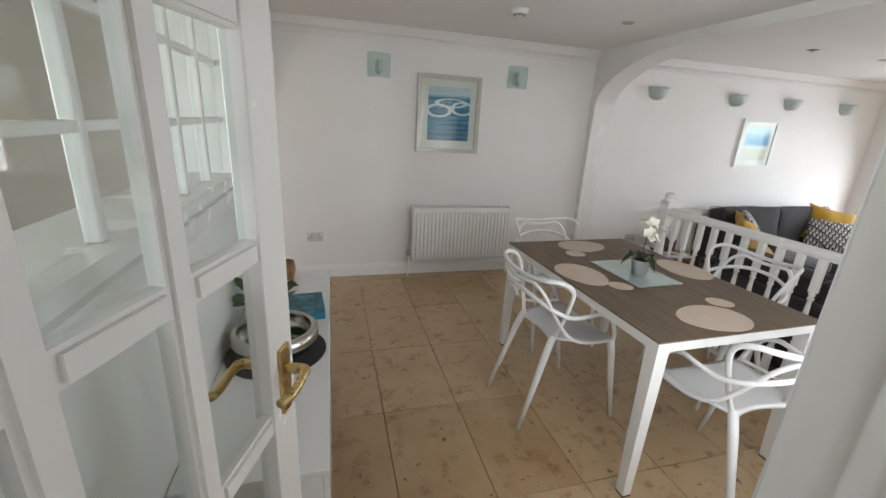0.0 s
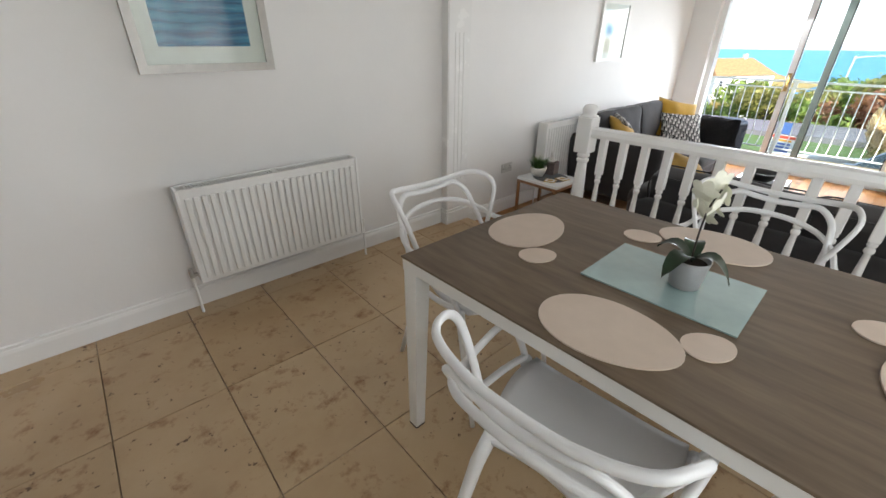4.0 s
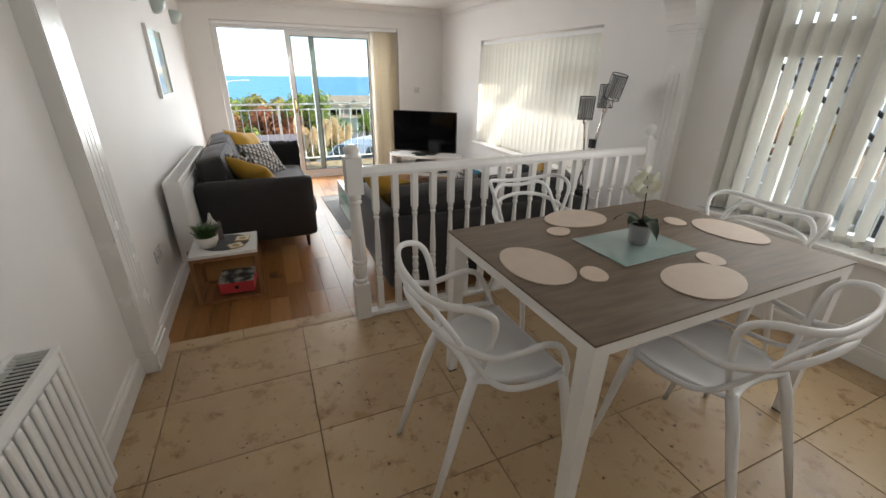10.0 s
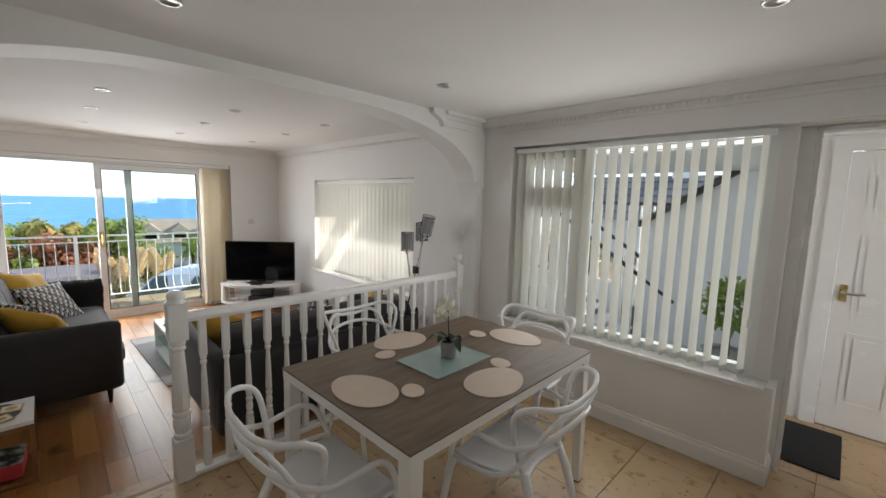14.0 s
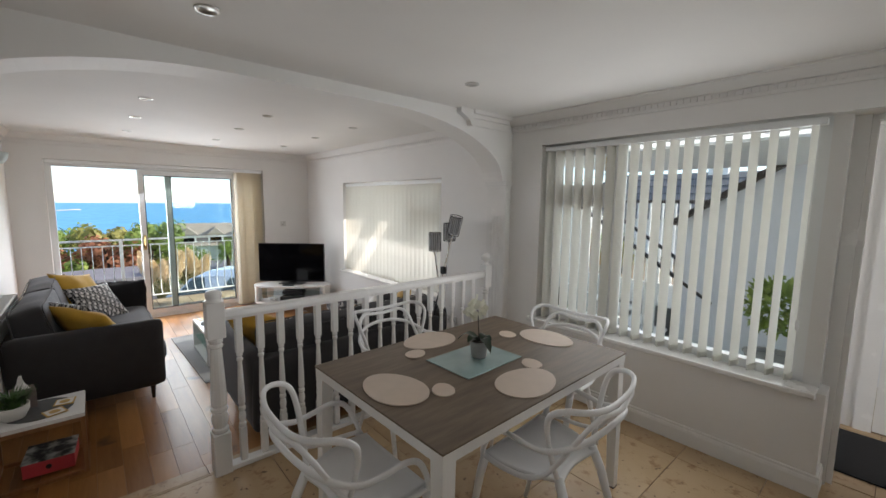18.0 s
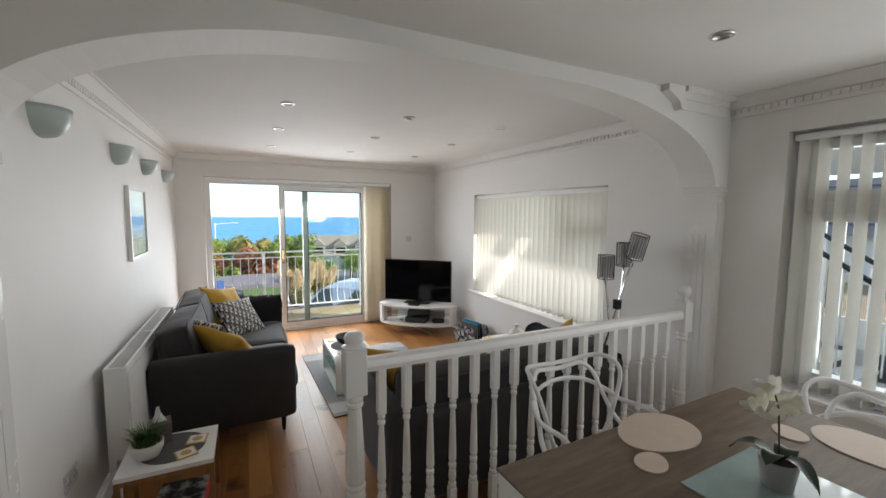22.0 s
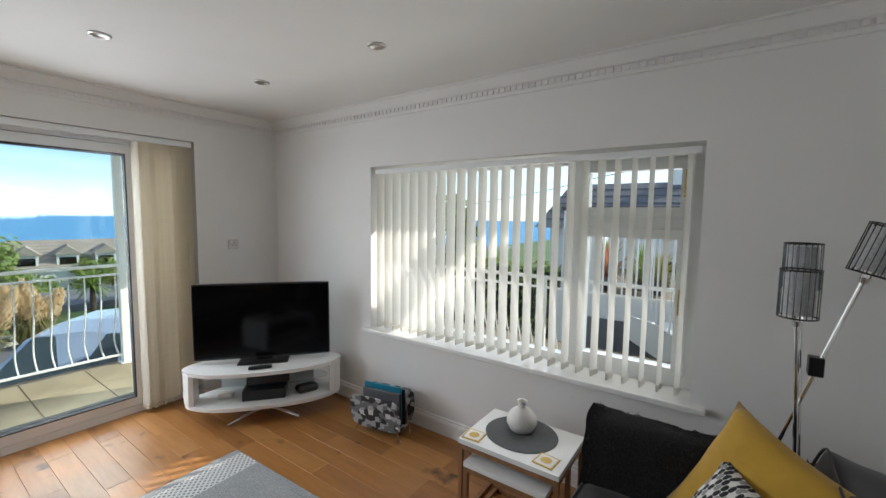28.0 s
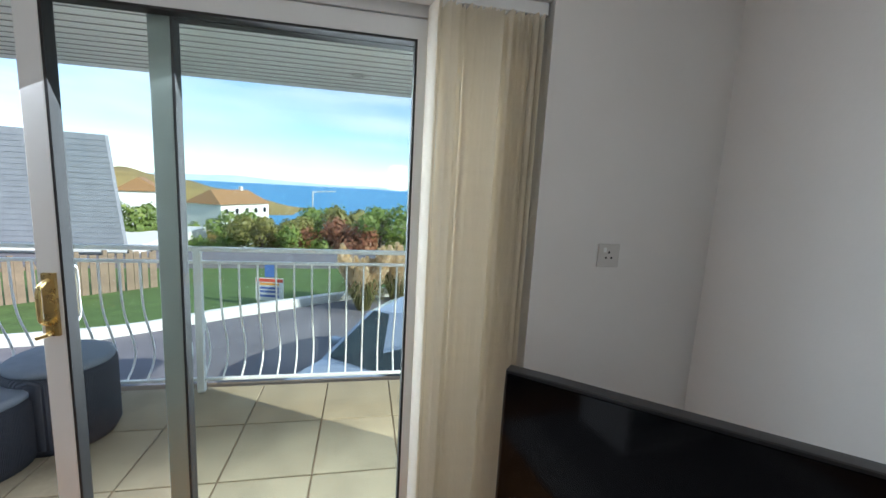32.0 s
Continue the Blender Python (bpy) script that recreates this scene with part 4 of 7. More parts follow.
def cushion(mat, m, label, w=0.45, h=0.45, t=0.15, seed=0):
    ob = part("cushion", pillow_bm(w, h, t, seed), mat, None, "", True)
    ob.matrix_world = m
    return tagged(ob, label, "cushion", "sofa cushions")


def sofa(x, y, rz, length, seed, label, slump=(0.19, 0.48, -11, -0.235)):
    """A two-seat sofa; local x runs along it, it faces -y, its back is at y 0 and the floor at z 0."""
    s = thing("sofa", label, "sofa", x, y, FL, rz, "grey sofas")
    Dp = 0.94
    thick, tall, tip, at = slump
    part("base", move(soft_box(length - 0.18, Dp - 0.12, 0.17, 0.03, cuts=7), pose(0, -Dp / 2 - 0.0, 0.13)), VELVET, s, smooth=True)
    part("backrest", move(soft_box(length - 0.05, 0.13, 0.53, 0.05, (0, 0.005, 0), 9), pose(0, -0.085, 0.12, -4)), VELVET, s, smooth=True)
    for k in (-1, 1):
        # arms lean outwards a little and are rounded in front
        a = soft_box(0.115, Dp - 0.03, 0.565, 0.045, (0.008, 0.0, 0.0), 9)
        for v in a.verts:
            v.co.x += k * (v.co.z / 0.565) ** 2 * 0.035
        part("armrest", move(a, pose(k * (length / 2 - 0.085), -Dp / 2 - 0.005, 0.12)), VELVET, s, smooth=True)
        w = (length - 0.23) / 2
        sc = part("seat_cushion", move(soft_box(w - .006, 0.70, 0.15, 0.05, (0.004, 0.02, 0.022), 10, 0.006, seed + k), pose(k * w / 2, -0.60, 0.285)), VELVET, s, smooth=True)
        e = w / 2 - .018
        part("piping", tube(smooth_path([(k * w / 2 - e, -.32, .432), (k * w / 2 - e, -.86, .430), (k * w / 2 - e + .01, -.915, .428), (k * w / 2 - e + .05, -.935, .426), (k * w / 2, -.943, .427), (k * w / 2 + e - .05, -.935, .426), (k * w / 2 + e - .01, -.915, .428), (k * w / 2 + e, -.86, .430), (k * w / 2 + e, -.32, .432)], 4), 0.0045, 6), VELVET, sc, smooth=True)
        m = pose(k * w / 2, at, 0.385, tip + k * seed % 3 - 1, 0, k * 1.2)
        pc = part("back_cushion", move(soft_box(w + .008, thick, tall, 0.022, (0.004, 0.032, 0.016), 13, 0.012, seed + 5 + k), m), VELVET, s, smooth=True)
        hw, ht = w / 2 - .004, thick / 2 - .004
        for q in (-1, 1):
            edge = [(-hw, q * ht, .03), (-hw, q * (ht + .012), tall * .55), (-hw, q * ht, tall - .012), (-hw * .5, q * (ht + .004), tall + .001), (0, q * (ht + .006), tall + .004), (hw * .5, q * (ht + .004), tall + .001), (hw, q * ht, tall - .012), (hw, q * (ht + .012), tall * .55), (hw, q * ht, .03)]
            part("piping", move(tube(smooth_path(edge, 5), 0.0045, 6), m), VELVET, pc, smooth=True)
        for q in (-1, 1):
            part("leg", lathe([(0.012, 0), (0.022, 0.13)], 12, k * (length / 2 - 0.11), -Dp / 2 + q * (Dp / 2 - 0.10)), DARKWOOD, s, "dark tapered wooden leg")
    return s


sofa(5.13, 3.70, 0, 1.92, 1, "charcoal velvet two-seat sofa along the wall with loose cushions")
sofa(2.90, 1.62, 90, 1.70, 9, "charcoal velvet two-seat sofa backing onto the balustrade", (0.165, 0.43, -12, -0.225))


def lean(x, y, z, rz, tilt, spin=0):
    """A cushion standing with its face turned to heading rz and leaning back."""
    return pose(x, y, z, 0, 0, rz) @ pose(0, 0, 0, tilt, 0, 0) @ pose(0, 0, 0, 0, 0, spin)


cushion(MUSTARD, lean(4.44, 3.22, .54, 40, 50, 12), "mustard velvet cushion leaning in the sofa corner", .48, .46, .16, 1)
cushion(CAPSULE, lean(4.55, 3.31, .57, 44, 60, 6), "black, grey and white capsule patterned cushion", .43, .43, .13, 2)
cushion(MUSTARD, lean(5.75, 3.29, .585, -34, 56, -13), "mustard velvet cushion behind a patterned one", .48, .48, .15, 3)
cushion(CAPSULE, lean(5.60, 3.17, .50, -50, 46, -4), "black, grey and white capsule patterned cushion", .45, .45, .13, 4)
cushion(MUSTARD, lean(3.36, 2.24, .57, 36, 50, 2), "mustard velvet cushion leaning on the sofa arm", .48, .46, .16, 5)
cushion(CAPSULE, lean(3.31, 1.99, .515, 58, 52, 2), "black, grey and white capsule patterned cushion", .44, .44, .13, 6)
cushion(MUSTARD, lean(3.28, 1.09, .56, 134, 64, -10), "mustard velvet cushion standing against the sofa arm", .47, .46, .15, 7)
cushion(CAPSULE, lean(3.35, 1.30, .50, 120, 55, 2), "black, grey and white capsule patterned cushion", .43, .43, .13, 8)


def throw(m, label, w=0.62, drop=0.30):
    """A fur throw folded over an arm; local y runs along the arm."""
    bm = bmesh.new()
    prof = smooth_path([(-0.11, 0, -drop), (-0.105, 0, -0.1), (-0.085, 0, 0.02), (0, 0, 0.045), (0.08, 0, 0.02), (0.10, 0, -0.1), (0.115, 0, -drop * 0.95)], 4)
    n = 12
    G = []
    for j in range(n + 1):
        yy = -w / 2 + w * j / n
        G.append([bm.verts.new(Vector((p.x, yy, p.z)) + noise.noise_vector(Vector((p.x * 9, yy * 9, p.z * 9))) * 0.018) for p in prof])
    for a, b in zip(G, G[1:]):
        for k in range(len(prof) - 1):
            bm.faces.new((a[k], a[k + 1], b[k + 1], b[k]))
    bmesh.ops.solidify(bm, geom=bm.faces[:], thickness=0.02)
    # short tufts of pile all over
    rf = random.Random(5)
    bm.normal_update()
    for f in list(bm.faces):
        c, nn = f.calc_center_median(), f.normal.copy()
        ta = nn.orthogonal().normalized()
        tb = nn.cross(ta)
        for k in range(11):
            p = c + ta * rf.uniform(-.028, .028) + tb * rf.uniform(-.028, .028)
            d = nn * .006 + Vector((rf.gauss(0, .006), rf.gauss(0, .006), -.006 + rf.gauss(0, .004)))
            q = ta * rf.uniform(-.004, .004) + tb * rf.uniform(-.004, .004)
            bm.faces.new([bm.verts.new(p - q), bm.verts.new(p + q), bm.verts.new(p + d)])
    ob = part("throw", bm, FUR, None, "", True)
    ob.matrix_world = m
    return tagged(ob, label, "throw", "fur throws")


throw(pose(6.03, 3.14, .575, 0, 0, 0), "black faux fur throw folded over the sofa arm", .80, .28)
throw(pose(3.42, 0.835, .565, 0, 0, 90), "black faux fur throw folded over the sofa arm", .86, .28)

# ---- rug and coffee table ----


def rug_mat():
    m = Mat("woven_rug", (0.30, 0.31, 0.31), 0.95)
    tc = m.node("ShaderNodeTexCoord")
    sep = m.node("ShaderNodeSeparateXYZ")
    m.link(tc.outputs["Object"], sep.inputs[0])
    wv = m.node("ShaderNodeTexWave", Scale=34.0, Distortion=0.4)
    m.link(tc.outputs["Object"], wv.inputs["Vector"])
    base = m.ramp(wv.outputs["Fac"], [(0.2, (0.20, 0.21, 0.215)), (0.8, (0.36, 0.37, 0.37))])
    base = m.mix(0.4, base, m.ramp(m.noise(5, 5, tc.outputs["Object"]), [(0.3, (0.17, 0.175, 0.18)), (0.7, (0.40, 0.40, 0.40))]))
    base = m.mix(0.4, base, m.ramp(m.noise(90, 3, tc.outputs["Object"], .7), [(0.38, (0.13, 0.135, 0.14)), (0.62, (0.48, 0.48, 0.47))]))
    mp = m.node("ShaderNodeMapping")
    mp.inputs["Rotation"].default_value = (0, 0, radians(45))
    mp.inputs["Scale"].default_value = (1, 1, 1)
    m.link(tc.outputs["Object"], mp.inputs["Vector"])
    ck = m.node("ShaderNodeTexBrick", Scale=1.0)
    ck.offset = 0.0
    ck.inputs["Brick Width"].default_value, ck.inputs["Row Height"].default_value = 0.024, 0.024
    ck.inputs["Mortar Size"].default_value = 0.0055
    ck.inputs["Color1"].default_value = ck.inputs["Color2"].default_value = (0.19, 0.195, 0.20, 1)
    ck.inputs["Mortar"].default_value = (0.62, 0.62, 0.60, 1)
    m.link(mp.outputs[0], ck.inputs["Vector"])
    ab = m.t.nodes.new("ShaderNodeMath")
    ab.operation = "ABSOLUTE"
    m.link(sep.outputs["X"], ab.inputs[0])
    band = m.ramp(ab.outputs[0], [(0.0, (0, 0, 0)), (0.56, (1, 1, 1)), (0.745, (0, 0, 0))], True)
    col = m.mix(band, base, ck.outputs["Color"])
    edge = m.ramp(ab.outputs[0], [(0.0, (0, 0, 0)), (0.795, (1, 1, 1))], True)
    col = m.mix(edge, col, (0.085, 0.09, 0.10))
    m.base(col)
    return m.bump(wv.outputs["Fac"], 0.5, 0.004).m


rug = part("rug", move(soft_box(1.60, 1.20, 0.012, 0.006, cuts=11), pose(0, 0, 0)), rug_mat())
rug.matrix_world = pose(5.10, 1.91, FL + 0.001, 0, 0, 2.2)
tagged(rug, "grey flat-woven rug with white lattice bands at both ends", "rug")

ct = thing("coffee_table", "white gloss lacquer coffee table bent in a rounded loop", "coffee table", 4.985, 2.20, FL + 0.013)


def loop_outline(x0, x1, z0, z1, radii, n=7):
    """Rounded rectangle (x, z); radii for bottom left, bottom right, top right, top left."""
    pts = []
    for (cx, cz, a0), r in zip(((x0, z0, 180), (x1, z0, 270), (x1, z1, 0), (x0, z1, 90)), radii):
        ox = cx + (r if cx == x0 else -r)
        oz = cz + (r if cz == z0 else -r)
        pts += [(ox + r * math.cos(radians(a0 + 90 * k / n)), oz + r * math.sin(radians(a0 + 90 * k / n))) for k in range(n + 1)]
    return pts


def loop_bm(outer, inner, y0, y1):
    bm = bmesh.new()
    R = [[bm.verts.new((a, y, b)) for a, b in o] for y in (y0, y1) for o in (outer, inner)]
    n = len(outer)
    for k in range(n):
        q = (k + 1) % n
        bm.faces.new((R[0][k], R[0][q], R[1][q], R[1][k]))
        bm.faces.new((R[2][q], R[2][k], R[3][k], R[3][q]))
        bm.faces.new((R[0][q], R[0][k], R[2][k], R[2][q]))
        bm.faces.new((R[1][k], R[1][q], R[3][q], R[3][k]))
    bmesh.ops.recalc_face_normals(bm, faces=bm.faces)
    return bm


part("loop", loop_bm(loop_outline(-0.36, 0.36, 0, 0.335, (0.03, 0.03, 0.05, 0.14), 20), loop_outline(-0.33, 0.33, 0.03, 0.305, (0.012, 0.012, 0.022, 0.11), 20), -0.19, 0.19), LACQUER, ct)
part("shelf", box(-0.328, 0.328, -0.17, 0.17, 0.145, 0.153), glass_mat("shelf_glass", (0.80, 0.92, 0.90)), ct, "clear glass shelf")


def disc(name, r, h, x, y, z, mat, label, cat, sy=1.0, rz=0):
    ob = part(name, lathe([(r - .002, 0), (r, .001), (r, h - .001), (r - .002, h)], 40, sy=sy), mat)
    ob.matrix_world = pose(x, y, z, 0, 0, rz)
    return tagged(ob, label, cat)


TZ = FL + 0.013 + 0.335
disc("placemat", 0.165, 0.004, 5.02, 2.20, TZ, GREYMAT, "round grey felt mat on the white coffee table", "placemat")


def coaster(x, y, z, rz):
    c = thing("coaster", "square coaster with a gold ring pattern", "coaster", x, y, z, rz, "gold coasters")
    part("base", box(-.048, .048, -.048, .048, 0, .005, .001), GOLDC, c)
    part("print", boxes((-.040, .040, -.040, .040, .005, .0056)), PAPER, c)
    part("ring", lathe([(0.018, 0.0057), (0.026, 0.0057), (0.026, 0.0062), (0.018, 0.0062)], 20), GOLDC, c)


coaster(5.235, 2.31, TZ, 12)
coaster(4.78, 2.285, TZ, 8)
bw = thing("bowl", "round black ceramic bowl on the coffee table mat", "bowl", 5.03, 2.195, TZ + .004)
part("body", lathe([(.035, 0), (.05, .002), (.088, .03), (.118, .075), (.124, .092), (.119, .092), (.108, .068), (.08, .032), (.04, .016), (.01, .014)], 36), BLACK, bw, smooth=True)

# ---- small tables ----


def cube_table(x0, x1, y0, y1, z1, label, group=""):
    w, d = (x1 - x0) / 2, (y1 - y0) / 2
    h = z1 - FL
    t = thing("side_table", label, "side table", (x0 + x1) / 2, (y0 + y1) / 2, FL, 0, group)
    part("tabletop", box(-w, w, -d, d, h - 0.025, h, 0.002), LACQUER, t, "white top")
    s = 0.011
    for i in (-1, 1):
        for j in (-1, 1):
            part("leg", box(i * (w - .012) - s, i * (w - .012) + s, j * (d - .012) - s, j * (d - .012) + s, 0, h - 0.025), BEECH, t)
    for i in (-1, 1):
        part("bottom_rail", box(i * (w - .012) - s, i * (w - .012) + s, -d + .024, d - .024, 0, 0.022), BEECH, t)
        part("top_rail", box(i * (w - .012) - s + .001, i * (w - .012) + s - .001, -d + .024, d - .024, h - .05, h - .0255), BEECH, t)
        part("bottom_rail", box(-w + .024, w - .024, i * (d - .012) - s, i * (d - .012) + s, 0, 0.022), BEECH, t)
        part("top_rail", box(-w + .024, w - .024, i * (d - .012) - s + .001, i * (d - .012) + s - .001, h - .05, h - .0255), BEECH, t)
    return t


cube_table(3.40, 3.775, 3.265, 3.69, 0.28, "small white-topped side table on an oak frame by the sofa arm")
cube_table(3.925, 4.44, 0.60, 0.99, 0.335, "white-topped oak-framed side table over a smaller one", "nest of tables")
cube_table(3.97, 4.39, 0.66, 1.02, 0.245, "smaller white-topped oak table tucked under the larger", "nest of tables")
disc("placemat", 0.155, 0.004, 3.60, 3.47, 0.28, GREYMAT, "round grey felt mat on the side table", "placemat")
disc("placemat", 0.185, 0.004, 4.20, 0.765, 0.335, GREYMAT, "round grey felt mat under the vase", "placemat", 0.93)
coaster(3.50, 3.40, .284, 20)
coaster(3.63, 3.36, .284, -8)
coaster(4.385, 0.925, .335, 4)
coaster(4.01, 0.915, .335, -6)
vs = thing("vase", "squat white ceramic vase with a narrow neck", "vase", 4.215, 0.73, 0.339)
part("body", lathe([(.035, 0), (.06, .004), (.078, .04), (.076, .07), (.055, .10), (.028, .118), (.02, .13), (.021, .15), (.026, .156), (.018, .152), (.014, .12)], 32), STONEWARE, vs, smooth=True)


def grass_plant(x, y, z):
    p = thing("potted_plant", "small green artificial grass in a white pot", "plant", x, y, z)
    part("pot", lathe([(.042, 0), (.050, .004), (.072, .05), (.074, .082), (.068, .082), (.064, .07)], 24), STONEWARE, p, smooth=True)
    part("soil", lathe([(.0, .066), (.054, .068)], 16), SOIL, p)
    bm = bmesh.new()
    r = random.Random(3)
    for i in range(330):
        a, q = r.uniform(0, 6.283), r.uniform(0, .058)
        b = Vector((q * math.cos(a), q * math.sin(a), .068))
        l = r.uniform(.06, .12)
        lean_ = r.uniform(.1, .75)
        d = Vector((math.cos(a) * lean_, math.sin(a) * lean_, 1)).normalized()
        s = Vector((-math.sin(a), math.cos(a), 0)) * .003
        m_ = b + d * l * .6
        t_ = b + d * l + Vector((math.cos(a), math.sin(a), -.3)) * l * .25
        v = [bm.verts.new(c) for c in (b - s, b + s, m_ + s, m_ - s, t_)]
        bm.faces.new(v[:4])
        bm.faces.new((v[3], v[2], v[4]))
    tagged(part("grass_foliage", bm, LEAF, p), kind="stuff")


grass_plant(3.55, 3.575, .284)
ts = thing("tissue_box", "smoked glass tissue box with a white tissue standing out", "tissue box", 3.705, 3.545, .28, 10)
part("box", box(-.055, .055, -.055, .055, 0, .115, .004), Mat("smoked_glass_box", (0.20, 0.16, 0.15), 0.12).grain(40, .2, 200, 0).m, ts)
bm = bmesh.new()
tips = smooth_path([(0, 0, .112), (.006, .004, .15), (-.004, .006, .205)], 5)
add_tube(bm, tips, [.036 - .003 * i for i in range(len(tips))], 9, flat=.4)
for v in bm.verts:
    v.co += noise.noise_vector(v.co * 30) * .008
part("tissue", bm, PAPER, ts)
rb = thing("storage_box", "coral pink cardboard box with a grey printed lid", "box", 3.60, 3.44, FL + .0225, -4)
part("body", box(-.115, .115, -.115, .115, 0, .085, .003), Mat("coral_card", (0.62, 0.06, 0.07), .6).grain(12, .08, 120, .05).m, rb)
lidm = Mat("lid_print", (0.2, 0.2, 0.2), .6)
lidm.base(lidm.ramp(lidm.noise(13, 6, lidm.coords()), [(0.42, (.02, .02, .022)), (0.5, (.16, .17, .16)), (0.6, (.45, .45, .44))]))
part("lid", box(-.118, .118, -.118, .118, .085, .092, .002), lidm.m, rb, "grey photo-printed lid")
part("handle_hole", lathe([(.0, 0), (.014, 0), (.014, .003), (0, .003)], 14), BLACK, rb).matrix_basis = pose(-.1155, 0, .045, 0, -90, 0)

# ---- television corner ----
tvx, tvy, tvr = 6.262, 0.938, 229.5
tv = thing("television", "large black flat television on a pedestal stand", "television", tvx, tvy, 0.305, tvr)
part("casing", move(soft_box(0.975, 0.05, 0.578, .008, cuts=5), pose(0, 0.03, 0.030)), BLACK, tv)
part("screen", box(-.478, .478, -.002, .004, .046, .598), SCREEN, tv).matrix_basis = pose(0, .004, 0)
part("neck", box(-.06, .06, .02, .06, .008, .06, .004), BLACK, tv)
part("foot", move(soft_box(.36, .19, .012, .006, cuts=5), pose(0, .03, 0)), BLACK, tv)
st = thing("tv_stand", "white gloss curved corner television stand on a chrome star foot", "tv stand", 6.235, 0.945, FL, tvr + 3)


def d_outline(w, front, back, n=30):
    o = [(-w, .04)]
    for k in range(n + 1):
        u = -math.cos(math.pi * k / n)
        o.append((u * w, -front * max(0.0, 1 - abs(u) ** 2.8) ** .7))
    return o + [(w, .04), (w * .93, .10), (w * .62, back), (-w * .62, back), (-w * .93, .10)]


part("top_board", prism(d_outline(.56, .20, .24), .375, .402), LACQUER, st)
part("bottom_board", prism(d_outline(.55, .195, .235), .125, .152), LACQUER, st)
for k in (-1, 1):
    part("side_panel", prism([(k * .555, -.002), (k * .50, -.085), (k * .47, -.08), (k * .47, .06), (k * .52, .07)], .152, .375), LACQUER, st)
part("back_panel", box(-.35, .35, .215, .23, .152, .375), LACQUER, st)
part("glass_shelf", prism(d_outline(.46, .10, .20), .255, .261), glass_mat("smoked_shelf", (.86, .90, .90)), st, "smoked glass shelf")
part("pedestal", lathe([(.05, .10), (.05, .125)], 20, 0, .03), CHROME, st)
part("column", lathe([(.028, .03), (.028, .10)], 20, 0, .03), CHROME, st)
for a in (35, 145, 215, 325):
    d_ = Vector((math.cos(radians(a)), math.sin(radians(a)), 0))
    part("star_leg", tube([Vector((0, .03, .045)), Vector((0, .03, .03)) + d_ * .18, Vector((0, .03, .012)) + d_ * .30], [.016, .014, .010], 8, flat=.7), CHROME, st)


def on_stand(name, label, cat, bm, mat, x, y, z, rz=0):
    ob = part(name, bm, mat)
    ob.matrix_world = pose(6.235, 0.945, FL, 0, 0, tvr + 3) @ pose(x, y, z, 0, 0, rz)
    return tagged(ob, label, cat)


on_stand("set_top_box", "black set-top box on the glass shelf", "set-top box", box(-.15, .15, -.09, .09, 0, .055, .004), BLACK, 0.02, .02, .262, 4)
on_stand("dvd_player", "black disc player on the lower board", "disc player", box(-.15, .15, -.10, .10, 0, .075, .004), BLACK, 0.0, .0, .1525, -2)
on_stand("remote_control", "black remote control lying in front of the television", "remote control", soft_box(.16, .045, .02, .008, cuts=3), BLACK, -.02, -.12, .4025, 5)
on_stand("game_controller", "black game controllers on the lower board", "controller", move(soft_box(.17, .10, .05, .025, (0, 0, .01), 5), pose(0, 0, 0)), BLACK, .30, -.01, .1525, 20)
on_stand("router", "small white router box with cable", "router", soft_box(.10, .06, .035, .01, cuts=3), PAPER, -.28, .02, .1525, -10)

# magazine rack
mg = thing("magazine_rack", "wire-legged magazine rack with a grey photo print, full of magazines", "magazine rack", 5.33, 0.60, FL, 12)
printm = Mat("city_print", (.3, .3, .3), .7)
_c = printm.coords((28, 28, 28))
_vo = printm.node("ShaderNodeTexVoronoi", Scale=1.0)
_vo.distance = "CHEBYCHEV"
printm.link(_c, _vo.inputs["Vector"])
_s = printm.node("ShaderNodeSeparateColor")
printm.link(_vo.outputs["Color"], _s.inputs[0])
printm.base(printm.ramp(_s.outputs[0], [(0, (.03, .03, .035)), (.35, (.16, .17, .18)), (.6, (.42, .43, .44)), (.85, (.65, .65, .65))], True))
printm = printm.m
for k in (-1, 1):
    bm = bmesh.new()
    prof = [(-.20, .16), (-.185, .085), (-.13, .06), (.13, .06), (.185, .085), (.20, .16), (.19, .27), (.15, .30), (-.15, .30), (-.19, .27)]
    A = prism(prof, -.004, .004, "y")
    part("side_panel", move(A, pose(0, k * .075, 0, k * -9)), printm, mg, "grey city photo print panel")
part("base", box(-.17, .17, -.07, .07, .055, .063), printm, mg)
for k in (-1, 1):
    part("wire_leg", tube(smooth_path([(k * .15, -.085, .16), (k * .16, -.075, .07), (k * .18, -.07, .0), (k * .18, .07, .0), (k * .16, .075, .07), (k * .15, .085, .16)], 5), .004, 6), CHROME, mg)
for i, (col, hh, ln) in enumerate(((BLACK, .33, .30), (Mat("teal_cover", (.02, .22, .33), .4).grain().m, .345, .30), (BLACK, .31, .28), (PAPER, .30, .28), (Mat("grey_cover", (.12, .12, .13), .4).grain().m, .325, .29))):
    m_ = part("magazine", box(-ln / 2, ln / 2, -.006, .006, 0, hh - .07), col)
    m_.matrix_world = pose(5.33, 0.60, FL, 0, 0, 12) @ pose(random.uniform(-.01, .01), -.045 + i * .021, .064, random.uniform(-3, 3), 0, 0)
    tagged(m_, "glossy magazine standing in the rack", "magazine", "magazines")

